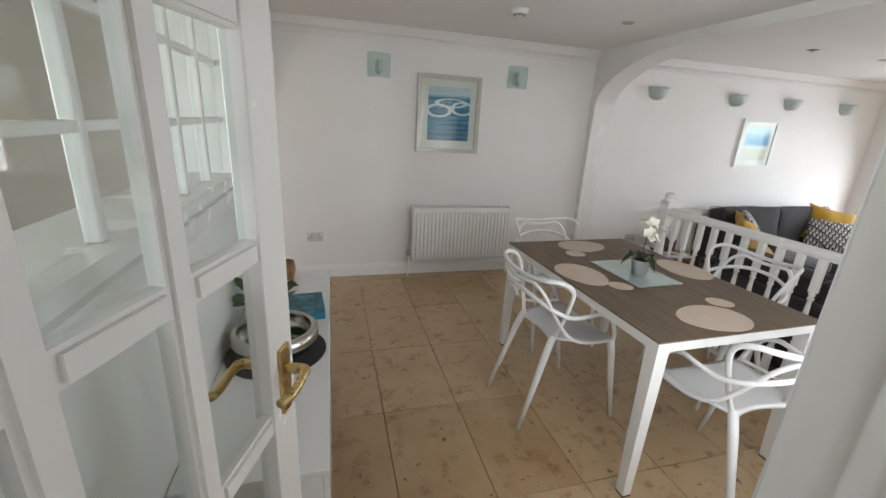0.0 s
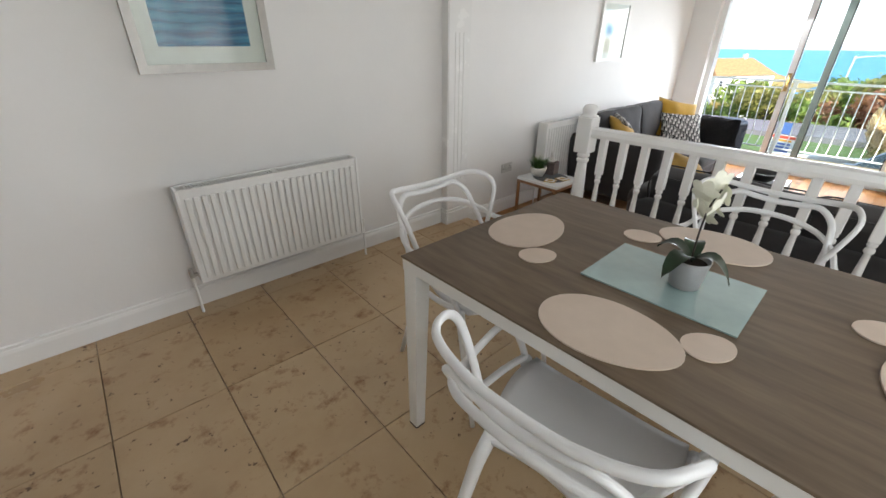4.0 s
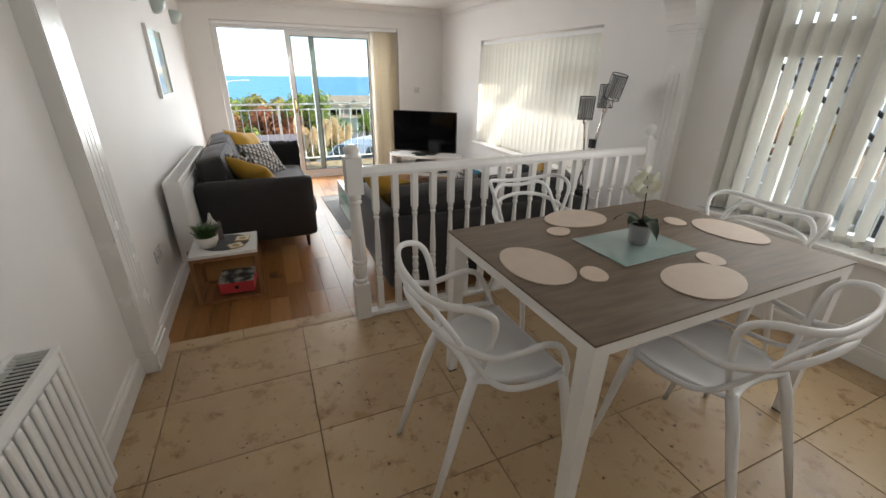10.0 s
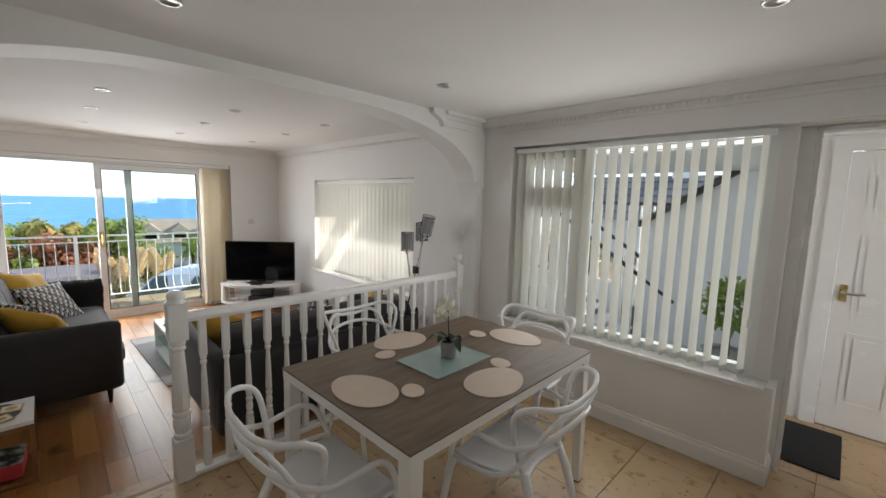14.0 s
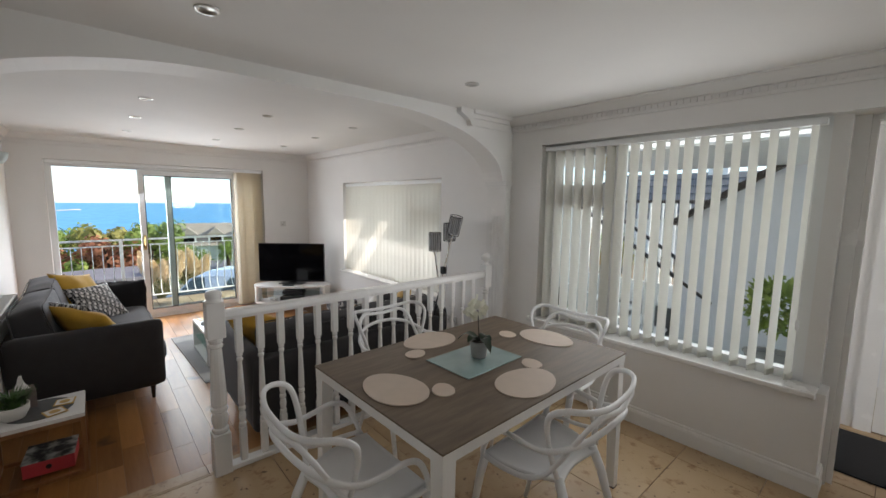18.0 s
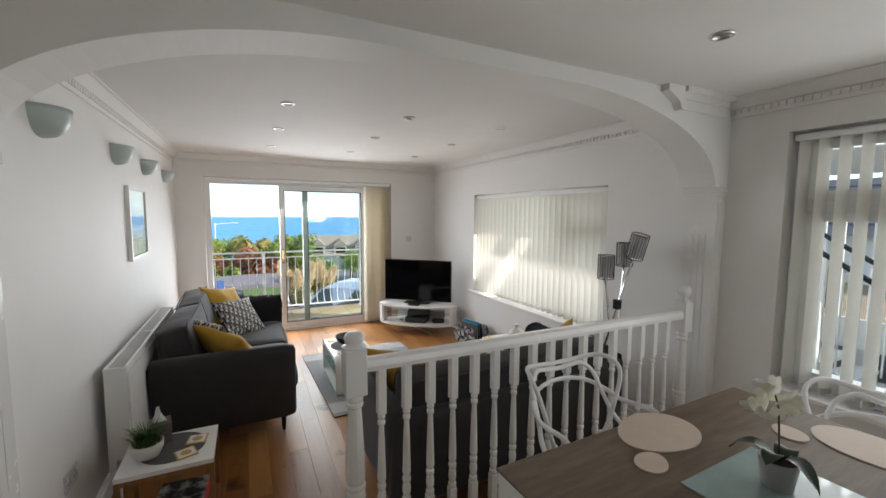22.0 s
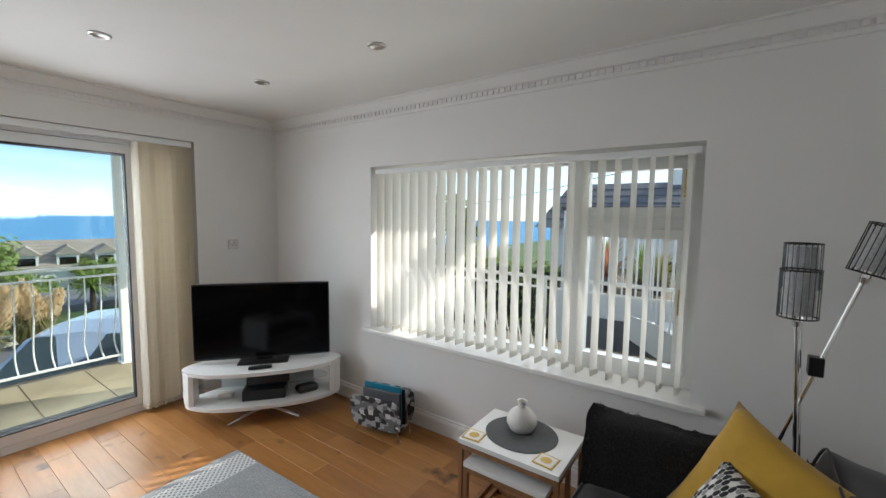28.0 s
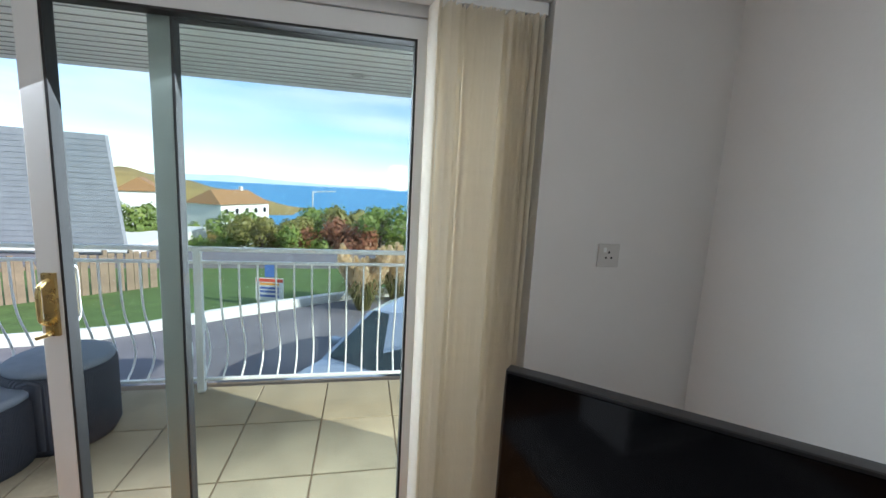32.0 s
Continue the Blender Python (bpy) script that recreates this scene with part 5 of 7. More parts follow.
# ---- floor lamp ----
lamp = thing("floor_lamp", "chrome tripod floor lamp with three black wire and mesh shades", "floor lamp", 3.12, 0.66, FL)
o = Vector((3.12, 0.66, FL))
K = Vector((3.106, .668, .917)) - o
rods = [(Vector((3.174, .72, 1.10)), Vector((3.10, .60, FL + .003)), Vector((3.174, .72, 1.185)), (0, 0)),
        (Vector((3.154, .555, 1.19)), Vector((3.10, .73, FL + .003)), Vector((3.154, .555, 1.272)), (0, 0)),
        (Vector((2.995, .660, 1.27)), Vector((3.40, .685, FL + .003)), Vector((2.97, .658, 1.347)), (-22, 0))]
MESH = Mat("lamp_mesh", (.42, .42, .43), .8).grain(90, .3, 500, .2).m
for top, foot, sc, tl in rods:
    part("rod", tube([foot - o, top - o], .0075, 10), CHROME, lamp, "chrome rod")
    sh = part("shade", lathe([(.047, -.075), (.047, .075)], 24), MESH, lamp, "grey mesh drum shade in a black wire cage")
    q = (top - foot).normalized()
    tilt = Vector((0, 0, 1)).rotation_difference(q if tl[0] else Vector((0, 0, 1))).to_matrix().to_4x4()
    sh.matrix_basis = Matrix.Translation(sc - o) @ tilt
    for zz in (-.085, .085):
        part("ring", tube([Vector((.058 * math.cos(a * .2618), .058 * math.sin(a * .2618), zz)) for a in range(24)], .003, 6, True), BLACK, sh)
    for a in range(20):
        c_, s_ = math.cos(a * .31416) * .058, math.sin(a * .31416) * .058
        part("wire", tube([Vector((c_, s_, -.085)), Vector((c_, s_, .085))], .0017, 5), BLACK, sh)
    part("lamp_holder", lathe([(.012, -.12), (.016, -.10), (.016, -.06), (.03, -.058), (.03, -.05)], 14), CHROME, sh)
cl_ = part("clamp", box(-.022, .022, -.022, .022, -.035, .035, .004), BLACK, lamp, "black clamp joining the rods")
cl_.location = K

# ---- radiators ----
GAP_SHADE = Mat("gap_shade", (.03, .03, .03), .9).grain().m


def radiator(x0, x1, z0, z1, label):
    y0, y1 = YN - 0.045, YN - 0.15
    r = thing("radiator", label, "radiator", x0, YN, z0, 0, "panel radiators")
    L2, h = x1 - x0, z1 - z0
    for nm, ya_, yb_ in (("front_panel", -.15, -.138), ("back_panel", -.062, -.05)):
        bm = bmesh.new()
        add_box(bm, 0.012, L2 - .012, ya_ + .004, yb_, 0.0, h - .012)
        panel = part(nm, bm, METAL_W, r)
        if nm == "front_panel":
            n = int(L2 / .0405)
            rib = part("rib", box(-.0135, .0135, ya_ - .007, ya_ + .004, .022, h - .045, .007, 3), METAL_W, panel)
            for i in range(n):
                o = rib if i == 0 else rib.copy()
                if i:
                    scene.collection.objects.link(o)
                o.location = (.025 + (L2 - .05) * (i + .5) / n, 0, 0)
    for xx in (0, L2 - .014):
        part("side_cover", box(xx, xx + .014, -.152, -.045, .0, h, .003), METAL_W, r)
    part("top_grille", boxes((.014, L2 - .014, -.152, -.137, h - .013, h), (.014, L2 - .014, -.06, -.045, h - .013, h)), METAL_W, r)
    bm = bmesh.new()
    n = int(L2 / .0165)
    for i in range(n):
        xx = .02 + (L2 - .04) * i / (n - 1)
        add_box(bm, xx - .0014, xx + .0014, -.137, -.06, h - .008, h - .004)
    add_box(bm, L2 / 2 - .014, L2 / 2 + .014, -.137, -.06, h - .010, h - .003)
    part("grille_bar", bm, METAL_W, r)
    # dark block painted for the shade between the panels, under the grille
    part("convector_shade", box(.02, L2 - .02, -.136, -.064, .01, h - .022), GAP_SHADE, r)
    for k, xx in ((0, -.03), (1, L2 + .03)):
        v_ = part("valve", boxes((min(xx, xx + (.035 if k == 0 else -.035)), max(xx, xx + (.035 if k == 0 else -.035)), -.108, -.092, .035, .051)), STEEL, r, "brass and chrome valve")
        part("valve_cap", lathe([(.012, 0), (.013, .03), (.011, .055), (.006, .058)], 14, xx, -.10, .03), PAPER if k else STEEL, v_)
        part("pipe", tube([Vector((xx, -.10, .04)), Vector((xx, -.10, -z0 + (0 if z0 > .15 else FL)))], .0075, 8), METAL_W, v_)
    for xx in (.2, L2 - .2):
        part("bracket", box(xx - .015, xx + .015, -.05, -.001, .06, h - .06), METAL_W, r)
    return r


radiator(0.752, 1.766, 0.198, 0.725, "white steel double panel radiator under the framed print")
radiator(3.80, 5.42, 0.10, 0.70, "white steel double panel radiator behind the sofa")

# ---- pictures ----


def sea_print():
    m = Mat("blue_sea_print", (.02, .12, .26), .5)
    tc = m.node("ShaderNodeTexCoord")
    mp = m.node("ShaderNodeMapping")
    mp.inputs["Scale"].default_value = (1.6, 1, 5)
    m.link(tc.outputs["Object"], mp.inputs["Vector"])
    n = m.noise(2.6, 5, mp.outputs[0], .5)
    wv = m.node("ShaderNodeTexWave", Scale=7.0, Distortion=3.0, Detail=2.0)
    wv.bands_direction = "Z"
    m.link(tc.outputs["Object"], wv.inputs["Vector"])
    c = m.ramp(n, [(.30, (.008, .07, .17)), (.45, (.015, .13, .28)), (.58, (.05, .26, .42)), (.72, (.02, .16, .33))])
    c = m.mix(m.ramp(wv.outputs["Fac"], [(.0, (.7, .7, .7)), (.16, (0, 0, 0)), (.82, (0, 0, 0)), (.97, (.4, .4, .4))]), c, m.ramp(wv.outputs["Fac"], [(.3, (.006, .035, .10)), (.7, (.16, .42, .56))]))
    # curling crests of foam
    for cx, cz, sx, sz in ((-.10, .035, 7.0, 15.0), (.13, .06, 8.0, 14.0), (.02, .105, 5.5, 22.0)):
        mq = m.node("ShaderNodeMapping")
        mq.inputs["Location"].default_value = (-cx * sx, 0, -cz * sz)
        mq.inputs["Scale"].default_value = (sx, 0, sz)
        m.link(tc.outputs["Object"], mq.inputs["Vector"])
        ln = m.t.nodes.new("ShaderNodeVectorMath")
        ln.operation = "LENGTH"
        m.link(mq.outputs[0], ln.inputs[0])
        c = m.mix(m.ramp(ln.outputs["Value"], [(.62, (0, 0, 0)), (.68, (1, 1, 1)), (.86, (1, 1, 1)), (.93, (0, 0, 0))]), c, (.66, .76, .80))
    sep = m.node("ShaderNodeSeparateXYZ")
    m.link(tc.outputs["Object"], sep.inputs[0])
    up = m.node("ShaderNodeMapRange")
    up.inputs["From Min"].default_value, up.inputs["From Max"].default_value = .15, .18
    m.link(sep.outputs["Z"], up.inputs["Value"])
    return m.base(m.mix(up.outputs[0], c, m.ramp(n, [(.4, (.45, .58, .66)), (.6, (.62, .70, .74))]))).m


def beach_print():
    m = Mat("pale_beach_print", (.4, .6, .8), .5)
    tc = m.node("ShaderNodeTexCoord")
    sep = m.node("ShaderNodeSeparateXYZ")
    m.link(tc.outputs["Object"], sep.inputs[0])
    ad = m.t.nodes.new("ShaderNodeMath")
    ad.operation = "MULTIPLY_ADD"
    ad.inputs[1].default_value = .12
    m.link(m.noise(4, 3, tc.outputs["Object"]), ad.inputs[0])
    m.link(sep.outputs["Z"], ad.inputs[2])
    return m.base(m.ramp(ad.outputs[0], [(0.0, (.62, .56, .46)), (.02, (.70, .74, .74)), (.06, (.10, .32, .62)), (.14, (.16, .42, .72)), (.20, (.50, .72, .88))])).m


def picture(x0, x1, z0, z1, frame_m, fw_, mount, art, label, dz):
    w, h = x1 - x0, z1 - z0
    p = thing("framed_picture", label, "picture", (x0 + x1) / 2, YN - .001, (z0 + z1) / 2)
    part("frame", boxes((-w / 2, -w / 2 + fw_, -.026, 0, -h / 2, h / 2), (w / 2 - fw_, w / 2, -.026, 0, -h / 2, h / 2), (-w / 2 + fw_, w / 2 - fw_, -.026, 0, -h / 2, -h / 2 + fw_), (-w / 2 + fw_, w / 2 - fw_, -.026, 0, h / 2 - fw_, h / 2)), frame_m, p)
    part("mount", box(-w / 2 + fw_, w / 2 - fw_, -.012, -.004, -h / 2 + fw_, h / 2 - fw_), PAPER, p)
    part("print", box(-w / 2 + fw_ + mount, w / 2 - fw_ - mount, -.014, -.0125, -h / 2 + fw_ + mount + dz, h / 2 - fw_ - mount), art, p)
    part("glazing", box(-w / 2 + fw_, w / 2 - fw_, -.020, -.0185, -h / 2 + fw_, h / 2 - fw_), PANE, p)
    return p


picture(0.780, 1.394, 1.243, 1.938, Mat("silver_frame", (.42, .40, .37), .35, .3).grain(30, .08, 200, .05).m, .038, .065, sea_print(), "blue seascape print in a wide silver-grey frame", .01)
picture(4.685, 5.235, 1.20, 1.75, Mat("white_frame", (.78, .77, .74), .4).grain().m, .028, .055, beach_print(), "pale blue beach print in a white frame", .0)

# ---- wall lights ----
FROST = glass_mat("frosted_glass", (.86, .92, .91), .35)
FROSTM = Mat("mint_frosted_glass", (.60, .68, .66), .25).grain(6, .05, 60, .02)
FROSTM.b.inputs["Transmission Weight"].default_value = .35
FROSTM.b.inputs["Roughness"].default_value = .35
FROSTM = FROSTM.m


def sconce(x, z):
    s = thing("wall_light", "curved frosted green glass wall light on a chrome bracket", "wall light", x, YN, z, 0, "dining wall lights")
    part("backplate", box(-.03, .03, -.02, 0, -.06, .04, .004), STEEL, s)
    bm = bmesh.new()
    n = 10
    V = []
    for i in range(n + 1):
        a = radians(-52 + 104 * i / n)
        for r_ in (.128, .122):
            V.append([bm.verts.new((math.sin(a) * r_, -.005 - math.cos(a) * r_ + .055, zz)) for zz in (-.098, .098)])
    for i in range(n):
        a0, b0, a1, b1 = V[2 * i], V[2 * i + 1], V[2 * i + 2], V[2 * i + 3]
        for f in ((a0[0], a1[0], a1[1], a0[1]), (b0[0], b0[1], b1[1], b1[0]), (a0[0], b0[0], b1[0], a1[0]), (a0[1], a1[1], b1[1], b0[1])):
            bm.faces.new(f)
    bm.faces.new((V[0][0], V[0][1], V[1][1], V[1][0]))
    bm.faces.new((V[-1][0], V[-1][1], V[-2][1], V[-2][0]))
    part("glass", bm, FROST, s, smooth=False)
    part("bulb", lathe([(.006, -.045), (.014, -.03), (.016, .0), (.011, .04), (.003, .055)], 12, 0, -.045, 0), PAPER, s)
    part("lamp_holder", lathe([(.013, -.075), (.013, -.045)], 12, 0, -.045, 0), STEEL, s)
    for k in (-1, 1):
        part("screw", lathe([(.006, 0), (.006, .006)], 10), STEEL, s).matrix_basis = pose(k * .092, -.035, .0, 90, 0, 0)
    return s


sconce(0.425, 1.965)
sconce(1.75, 1.965)


def uplighter(x, z):
    s = thing("wall_light", "half-round pale green glass uplighter", "wall light", x, YN, z, 0, "living room wall lights")
    bm = bmesh.new()
    n, m_ = 14, 9
    R = {}
    for i in range(n + 1):
        a = math.pi * i / n
        for j in range(m_ + 1):
            b = math.pi / 2 * j / m_
            rr = .115 * math.cos(b) ** .75
            for s_, q in ((0, 1.0), (1, .95)):
                R[i, j, s_] = bm.verts.new((math.cos(a) * rr * q, -math.sin(a) * rr * q * .95, .055 - .125 * math.sin(b) * (q if j else 1)))
    for i in range(n):
        for j in range(m_):
            for s_ in (0, 1):
                f = (R[i, j, s_], R[i + 1, j, s_], R[i + 1, j + 1, s_], R[i, j + 1, s_])
                bm.faces.new(f if s_ == 0 else f[::-1])
        bm.faces.new((R[i, 0, 0], R[i, 0, 1], R[i + 1, 0, 1], R[i + 1, 0, 0]))
    bmesh.ops.remove_doubles(bm, verts=bm.verts, dist=.0004)
    part("bowl", bm, FROSTM, s, smooth=True)
    part("backplate", box(-.05, .05, -.012, -.0005, -.05, .04, .004), STEEL, s)
    return s


for x in (3.40, 4.50, 5.345, 6.28):
    uplighter(x, 1.945)

# ---- ceiling fittings ----


def downlight(x, y):
    d = thing("downlight", "recessed chrome ceiling downlight, switched off", "downlight", x, y, ZC, 0, "ceiling downlights")
    part("bezel", lathe([(.030, -.002), (.032, -.006), (.041, -.007), (.046, -.003), (.046, 0)], 24), STEEL, d, smooth=True)
    part("lamp", lathe([(.0, -.0015), (.012, -.002), (.027, -.001), (.029, -.0005)], 20), Mat("lamp_glass", (.55, .52, .46), .15).m if "lamp_glass" not in bpy.data.materials else bpy.data.materials["lamp_glass"], d)


for x in (3.975, 4.87, 5.885):
    for y in (2.80, 1.945, 1.128):
        downlight(x, y)
for x, y in ((2.09, 2.77), (2.09, 1.345), (0.50, 1.335), (0.50, 2.77)):
    downlight(x, y)
sm = thing("smoke_alarm", "round white smoke alarm on the ceiling", "smoke alarm", 1.257, 2.813, ZC)
part("body", lathe([(.02, -.045), (.04, -.04), (.05, -.025), (.058, -.02), (.06, 0)], 28), UPVC, sm, smooth=True)
part("vent", lathe([(.035, -.043), (.044, -.036), (.045, -.034)], 28), BLACK, sm)


PLATE = Mat("silver_grey_plate", (.62, .605, .58), .4, .1).grain(20, .05, 150, .02).m


def socket(x, y, z, face, w=.146, h=.086, label="white double power socket", plug=False):
    s = thing("power_socket", label, "socket", x, y, z, face)
    part("plate", box(-w / 2, w / 2, -.009, -.0005, -h / 2, h / 2, .003), PLATE, s)
    for k in ((-1, 1) if w > .1 else (0,)):
        bm = bmesh.new()
        for a, b in ((0, .012), (-.011, -.008), (.011, -.008)):
            add_box(bm, k * .036 + a - .0035, k * .036 + a + .0035, -.0098, -.009, b - .004, b + .004)
        part("pin_hole", bm, BLACK, s)
        part("switch", box(k * .036 - .018 * (1 if k <= 0 else -1) - .006, k * .036 - .018 * (1 if k <= 0 else -1) + .006, -.013, -.009, .012, .03, .002), UPVC, s)
    return s


socket(-0.167, YN, .41, 0)
socket(3.425, YN, .325, 0)
socket(XE, 0.80, 1.17, -90, .086, .086, "white square wall switch plate beside the blind")
socket(3.30, YSL, .33, 180, .146, .086, "white double power socket with a black plug")

# ---- on the dining table ----


def egg(w, l, n=40):
    return [(w / 2 * math.sin(a) * (1 + .10 * math.cos(a)), l / 2 * math.cos(a)) for a in [2 * math.pi * k / n for k in range(n)]]


def stone_mat(x, y, rz, w, l, label, cat, group):
    ob = part(cat, prism(egg(w, l), 0, .004), MATC)
    ob.matrix_world = pose(x, y, tz + .0005, 0, 0, rz)
    tagged(ob, label, cat, group)


for x, y, rz in ((1.625, 2.234, 95), (1.304, 1.748, 8), (1.992, 1.745, 184), (1.595, 1.182, 268)):
    stone_mat(x, y, rz, .240, .335, "cream leatherette pebble-shaped placemat", "placemat", "placemats on the dining table")
for x, y, rz in ((1.482, 2.084, 60), (1.415, 1.564, 60), (1.878, 1.93, 20), (1.78, 1.312, 60)):
    stone_mat(x, y, rz, .096, .122, "cream leatherette pebble-shaped coaster", "coaster", "pebble coasters")
GLASSY = Mat("green_glass_runner", (.30, .42, .41), .05, 0, 1.0).grain(5, .12, 30, .0)
GLASSY.b.inputs["Coat Weight"].default_value = .6
gm = part("table_mat", box(-.145, .145, -.2, .2, 0, .005, .001), GLASSY.m)
gm.matrix_world = pose(1.636, 1.737, tz + .0005, 0, 0, 2)
tagged(gm, "rectangular pale green glass table mat", "table mat")
orc = thing("orchid", "white artificial orchid in a small grey pot", "plant", 1.64, 1.705, tz + .0055)
part("pot", lathe([(.033, 0), (.038, .003), (.048, .078), (.05, .085), (.045, .085), (.042, .07)], 28), Mat("grey_pot", (.33, .33, .33), .45).grain(20, .05, 150, .08).m, orc, smooth=True)
part("moss", lathe([(0, .076), (.043, .072)], 16), SOIL, orc)
for a, l, dr in ((20, .12, .02), (165, .11, .03), (275, .10, .035), (95, .09, .01)):
    bm = bmesh.new()
    ca, sa = math.cos(radians(a)), math.sin(radians(a))
    rows_ = []
    for i in range(8):
        u = i / 7
        c_ = Vector((ca * l * u, sa * l * u, .078 + .045 * math.sin(u * 2.4) - dr * u * u * 2))
        w_ = .026 * math.sin(math.pi * min(1, u * .93 + .07)) ** .6
        sd_ = Vector((-sa, ca, 0)) * w_
        rows_.append([bm.verts.new(c_ - sd_ + Vector((0, 0, .006))), bm.verts.new(c_), bm.verts.new(c_ + sd_ + Vector((0, 0, .006)))])
    for p, q in zip(rows_, rows_[1:]):
        bm.faces.new((p[0], p[1], q[1], q[0]))
        bm.faces.new((p[1], p[2], q[2], q[1]))
    part("leaf", bm, DLEAF, orc, smooth=True)
stem = smooth_path([(0, 0, .07), (.004, .003, .16), (.012, .0, .23), (.03, -.01, .275)], 6)
part("stem", tube(stem, .0025, 6), DARKWOOD, orc)
PETAL = Mat("white_petal", (.82, .81, .68), .6).grain(40, .08, 100, .05).m
rp = random.Random(8)
for fx, fy, fz in ((.012, .006, .205), (.036, .020, .232), (.055, -.014, .262), (-.006, -.026, .245), (.070, .006, .212), (-.020, .016, .272), (.024, -.004, .290), (.048, .024, .205)):
    bm = bmesh.new()
    R_ = Euler((rp.uniform(.8, 1.8), rp.uniform(-.4, .4), rp.uniform(0, 6.28))).to_matrix()
    for k in range(5):
        a = k * 1.2566
        pts = [(0, 0), (.011, .010), (.015, .024), (.007, .034), (0, .037), (-.007, .034), (-.015, .024), (-.011, .010)]
        vs_ = [bm.verts.new(Vector((fx, fy, fz)) + R_ @ Vector((p * math.cos(a) - q * math.sin(a), p * math.sin(a) + q * math.cos(a), q * .25))) for p, q in pts]
        bm.faces.new(vs_)
    part("flower", bm, PETAL, orc)

# ---- sideboard and what stands on it ----
sb = thing("sideboard", "long low white sideboard with angled oak legs", "sideboard", -0.232, 1.50, 0)
SH, SB0, S0, S1 = .668, .31, -.69, .685
part("body", boxes((-.165, .185, S0, S1, SB0, SB0 + .018), (-.165, .185, S0, S0 + .018, SB0 + .018, SH - .018), (-.165, .185, S1 - .018, S1, SB0 + .018, SH - .018), (-.165, -.155, S0 + .018, S1 - .018, SB0 + .018, SH - .018)), LACQUER, sb)
part("top", box(-.165, .203, S0 - .004, S1 + .035, SH - .018, SH, .003), LACQUER, sb)
for a, b in ((S0 + .022, -.235), (-.23, .225), (.23, S1 - .022)):
    dr = part("door_panel", box(.183, .201, a, b, SB0 + .022, SH - .024, .002), LACQUER, sb)
    part("pull", box(.2005, .2035, b - .035, b - .015, .46, .63, .001), STEEL, dr, "grey recessed pull strip")
for i in (-1, 1):
    for j in (S0 + .12, S1 - .06):
        part("leg", tube([Vector((i * .12, j, SB0)), Vector((i * .165, j + (.02 if j > 0 else -.04), 0))], [.024, .013], 12), BEECH, sb, "angled oak leg")
disc("placemat", 0.178, 0.005, -.220, 1.40, SH, Mat("charcoal_felt", (.045, .047, .05), .9).grain(30, .2, 200, .2, .002).m, "round charcoal felt mat under the bowl", "placemat")
HAM = Mat("hammered_silver", (.55, .53, .50), .10, 1.0)
HAM.bump(HAM.node("ShaderNodeTexVoronoi", Scale=45.0).outputs["Distance"], .12, .002)
sbw = thing("bowl", "wide hammered silver bowl on a charcoal mat", "bowl", -.222, 1.408, SH + .0055)
part("body", lathe([(.06, 0), (.09, .002), (.135, .022), (.155, .06), (.15, .088), (.14, .094), (.128, .094), (.124, .09), (.134, .075), (.14, .06), (.12, .025), (.08, .012), (.01, .01)], 44), HAM.m, sbw, smooth=True)
bk = thing("storage_box", "teal patterned hinged box lying on the sideboard", "box", -.147, 1.735, SH + .0005, 5)
tealm = Mat("teal_print", (.03, .17, .23), .45)
tealm.base(tealm.ramp(tealm.noise(22, 4, tealm.coords()), [(.45, (.02, .12, .17)), (.6, (.05, .21, .27)), (.72, (.16, .33, .37))]))
part("body", box(-.091, .091, -.108, .108, 0, .034, .002), Mat("teal_side", (.02, .23, .34), .4).grain().m, bk)
part("lid", box(-.092, .092, -.109, .109, .034, .038, .001), tealm.m, bk, "teal lid with pale wave print")
fv = thing("flower_vase", "clear glass vase with artificial yellow roses", "flowers", -.302, 1.60, SH)
part("vase", lathe([(.032, 0), (.036, .002), (.042, .06), (.05, .11), (.047, .11), (.038, .06), (.03, .012)], 24), glass_mat("vase_glass", (.86, .90, .88)), fv, smooth=True)
YEL = Mat("yellow_rose", (.75, .46, .06), .6).grain(30, .15, 100, .1).m
rf = random.Random(4)
for x, y, z, r in ((.045, -.025, .195, .066), (-.02, .065, .205, .042), (.035, .095, .185, .038), (-.035, .02, .225, .036), (.0, .13, .18, .032)):
    bm = bmesh.new()
    for k in range(22):
        a = k * 2.4
        t_ = k / 21
        rr = r * (.12 + .88 * t_)
        c_ = Vector((x + rr * .62 * math.cos(a), y + rr * .62 * math.sin(a), z + r * .55 * (1 - t_)))
        d_ = Vector((math.cos(a), math.sin(a), .9 - .9 * t_)).normalized()
        s_ = Vector((-math.sin(a), math.cos(a), 0)) * rr * .48
        u_ = (Vector((0, 0, 1)) - d_ * d_.z).normalized() * r * .34
        vs_ = [bm.verts.new(c_ + p) for p in (-s_ - u_ * .6, -s_ * 1.1 + u_ * .4, u_ + d_ * r * .12, s_ * 1.1 + u_ * .4, s_ - u_ * .6)]
        bm.faces.new(vs_)
    part("rose", bm, YEL, fv)
for k in range(30):
    a = rf.uniform(0, 6.28)
    bm = bmesh.new()
    b_ = Vector((math.cos(a) * .03, math.sin(a) * .03, rf.uniform(.10, .16)))
    l_ = rf.uniform(.07, .14)
    d_ = Vector((math.cos(a), math.sin(a), rf.uniform(.0, .7))).normalized() * l_
    s_ = Vector((-math.sin(a), math.cos(a), 0)) * l_ * .26
    vs_ = [bm.verts.new(c) for c in (b_, b_ + d_ * .5 + s_, b_ + d_, b_ + d_ * .5 - s_)]
    bm.faces.new(vs_)
    part("leaf", bm, LEAF, fv)
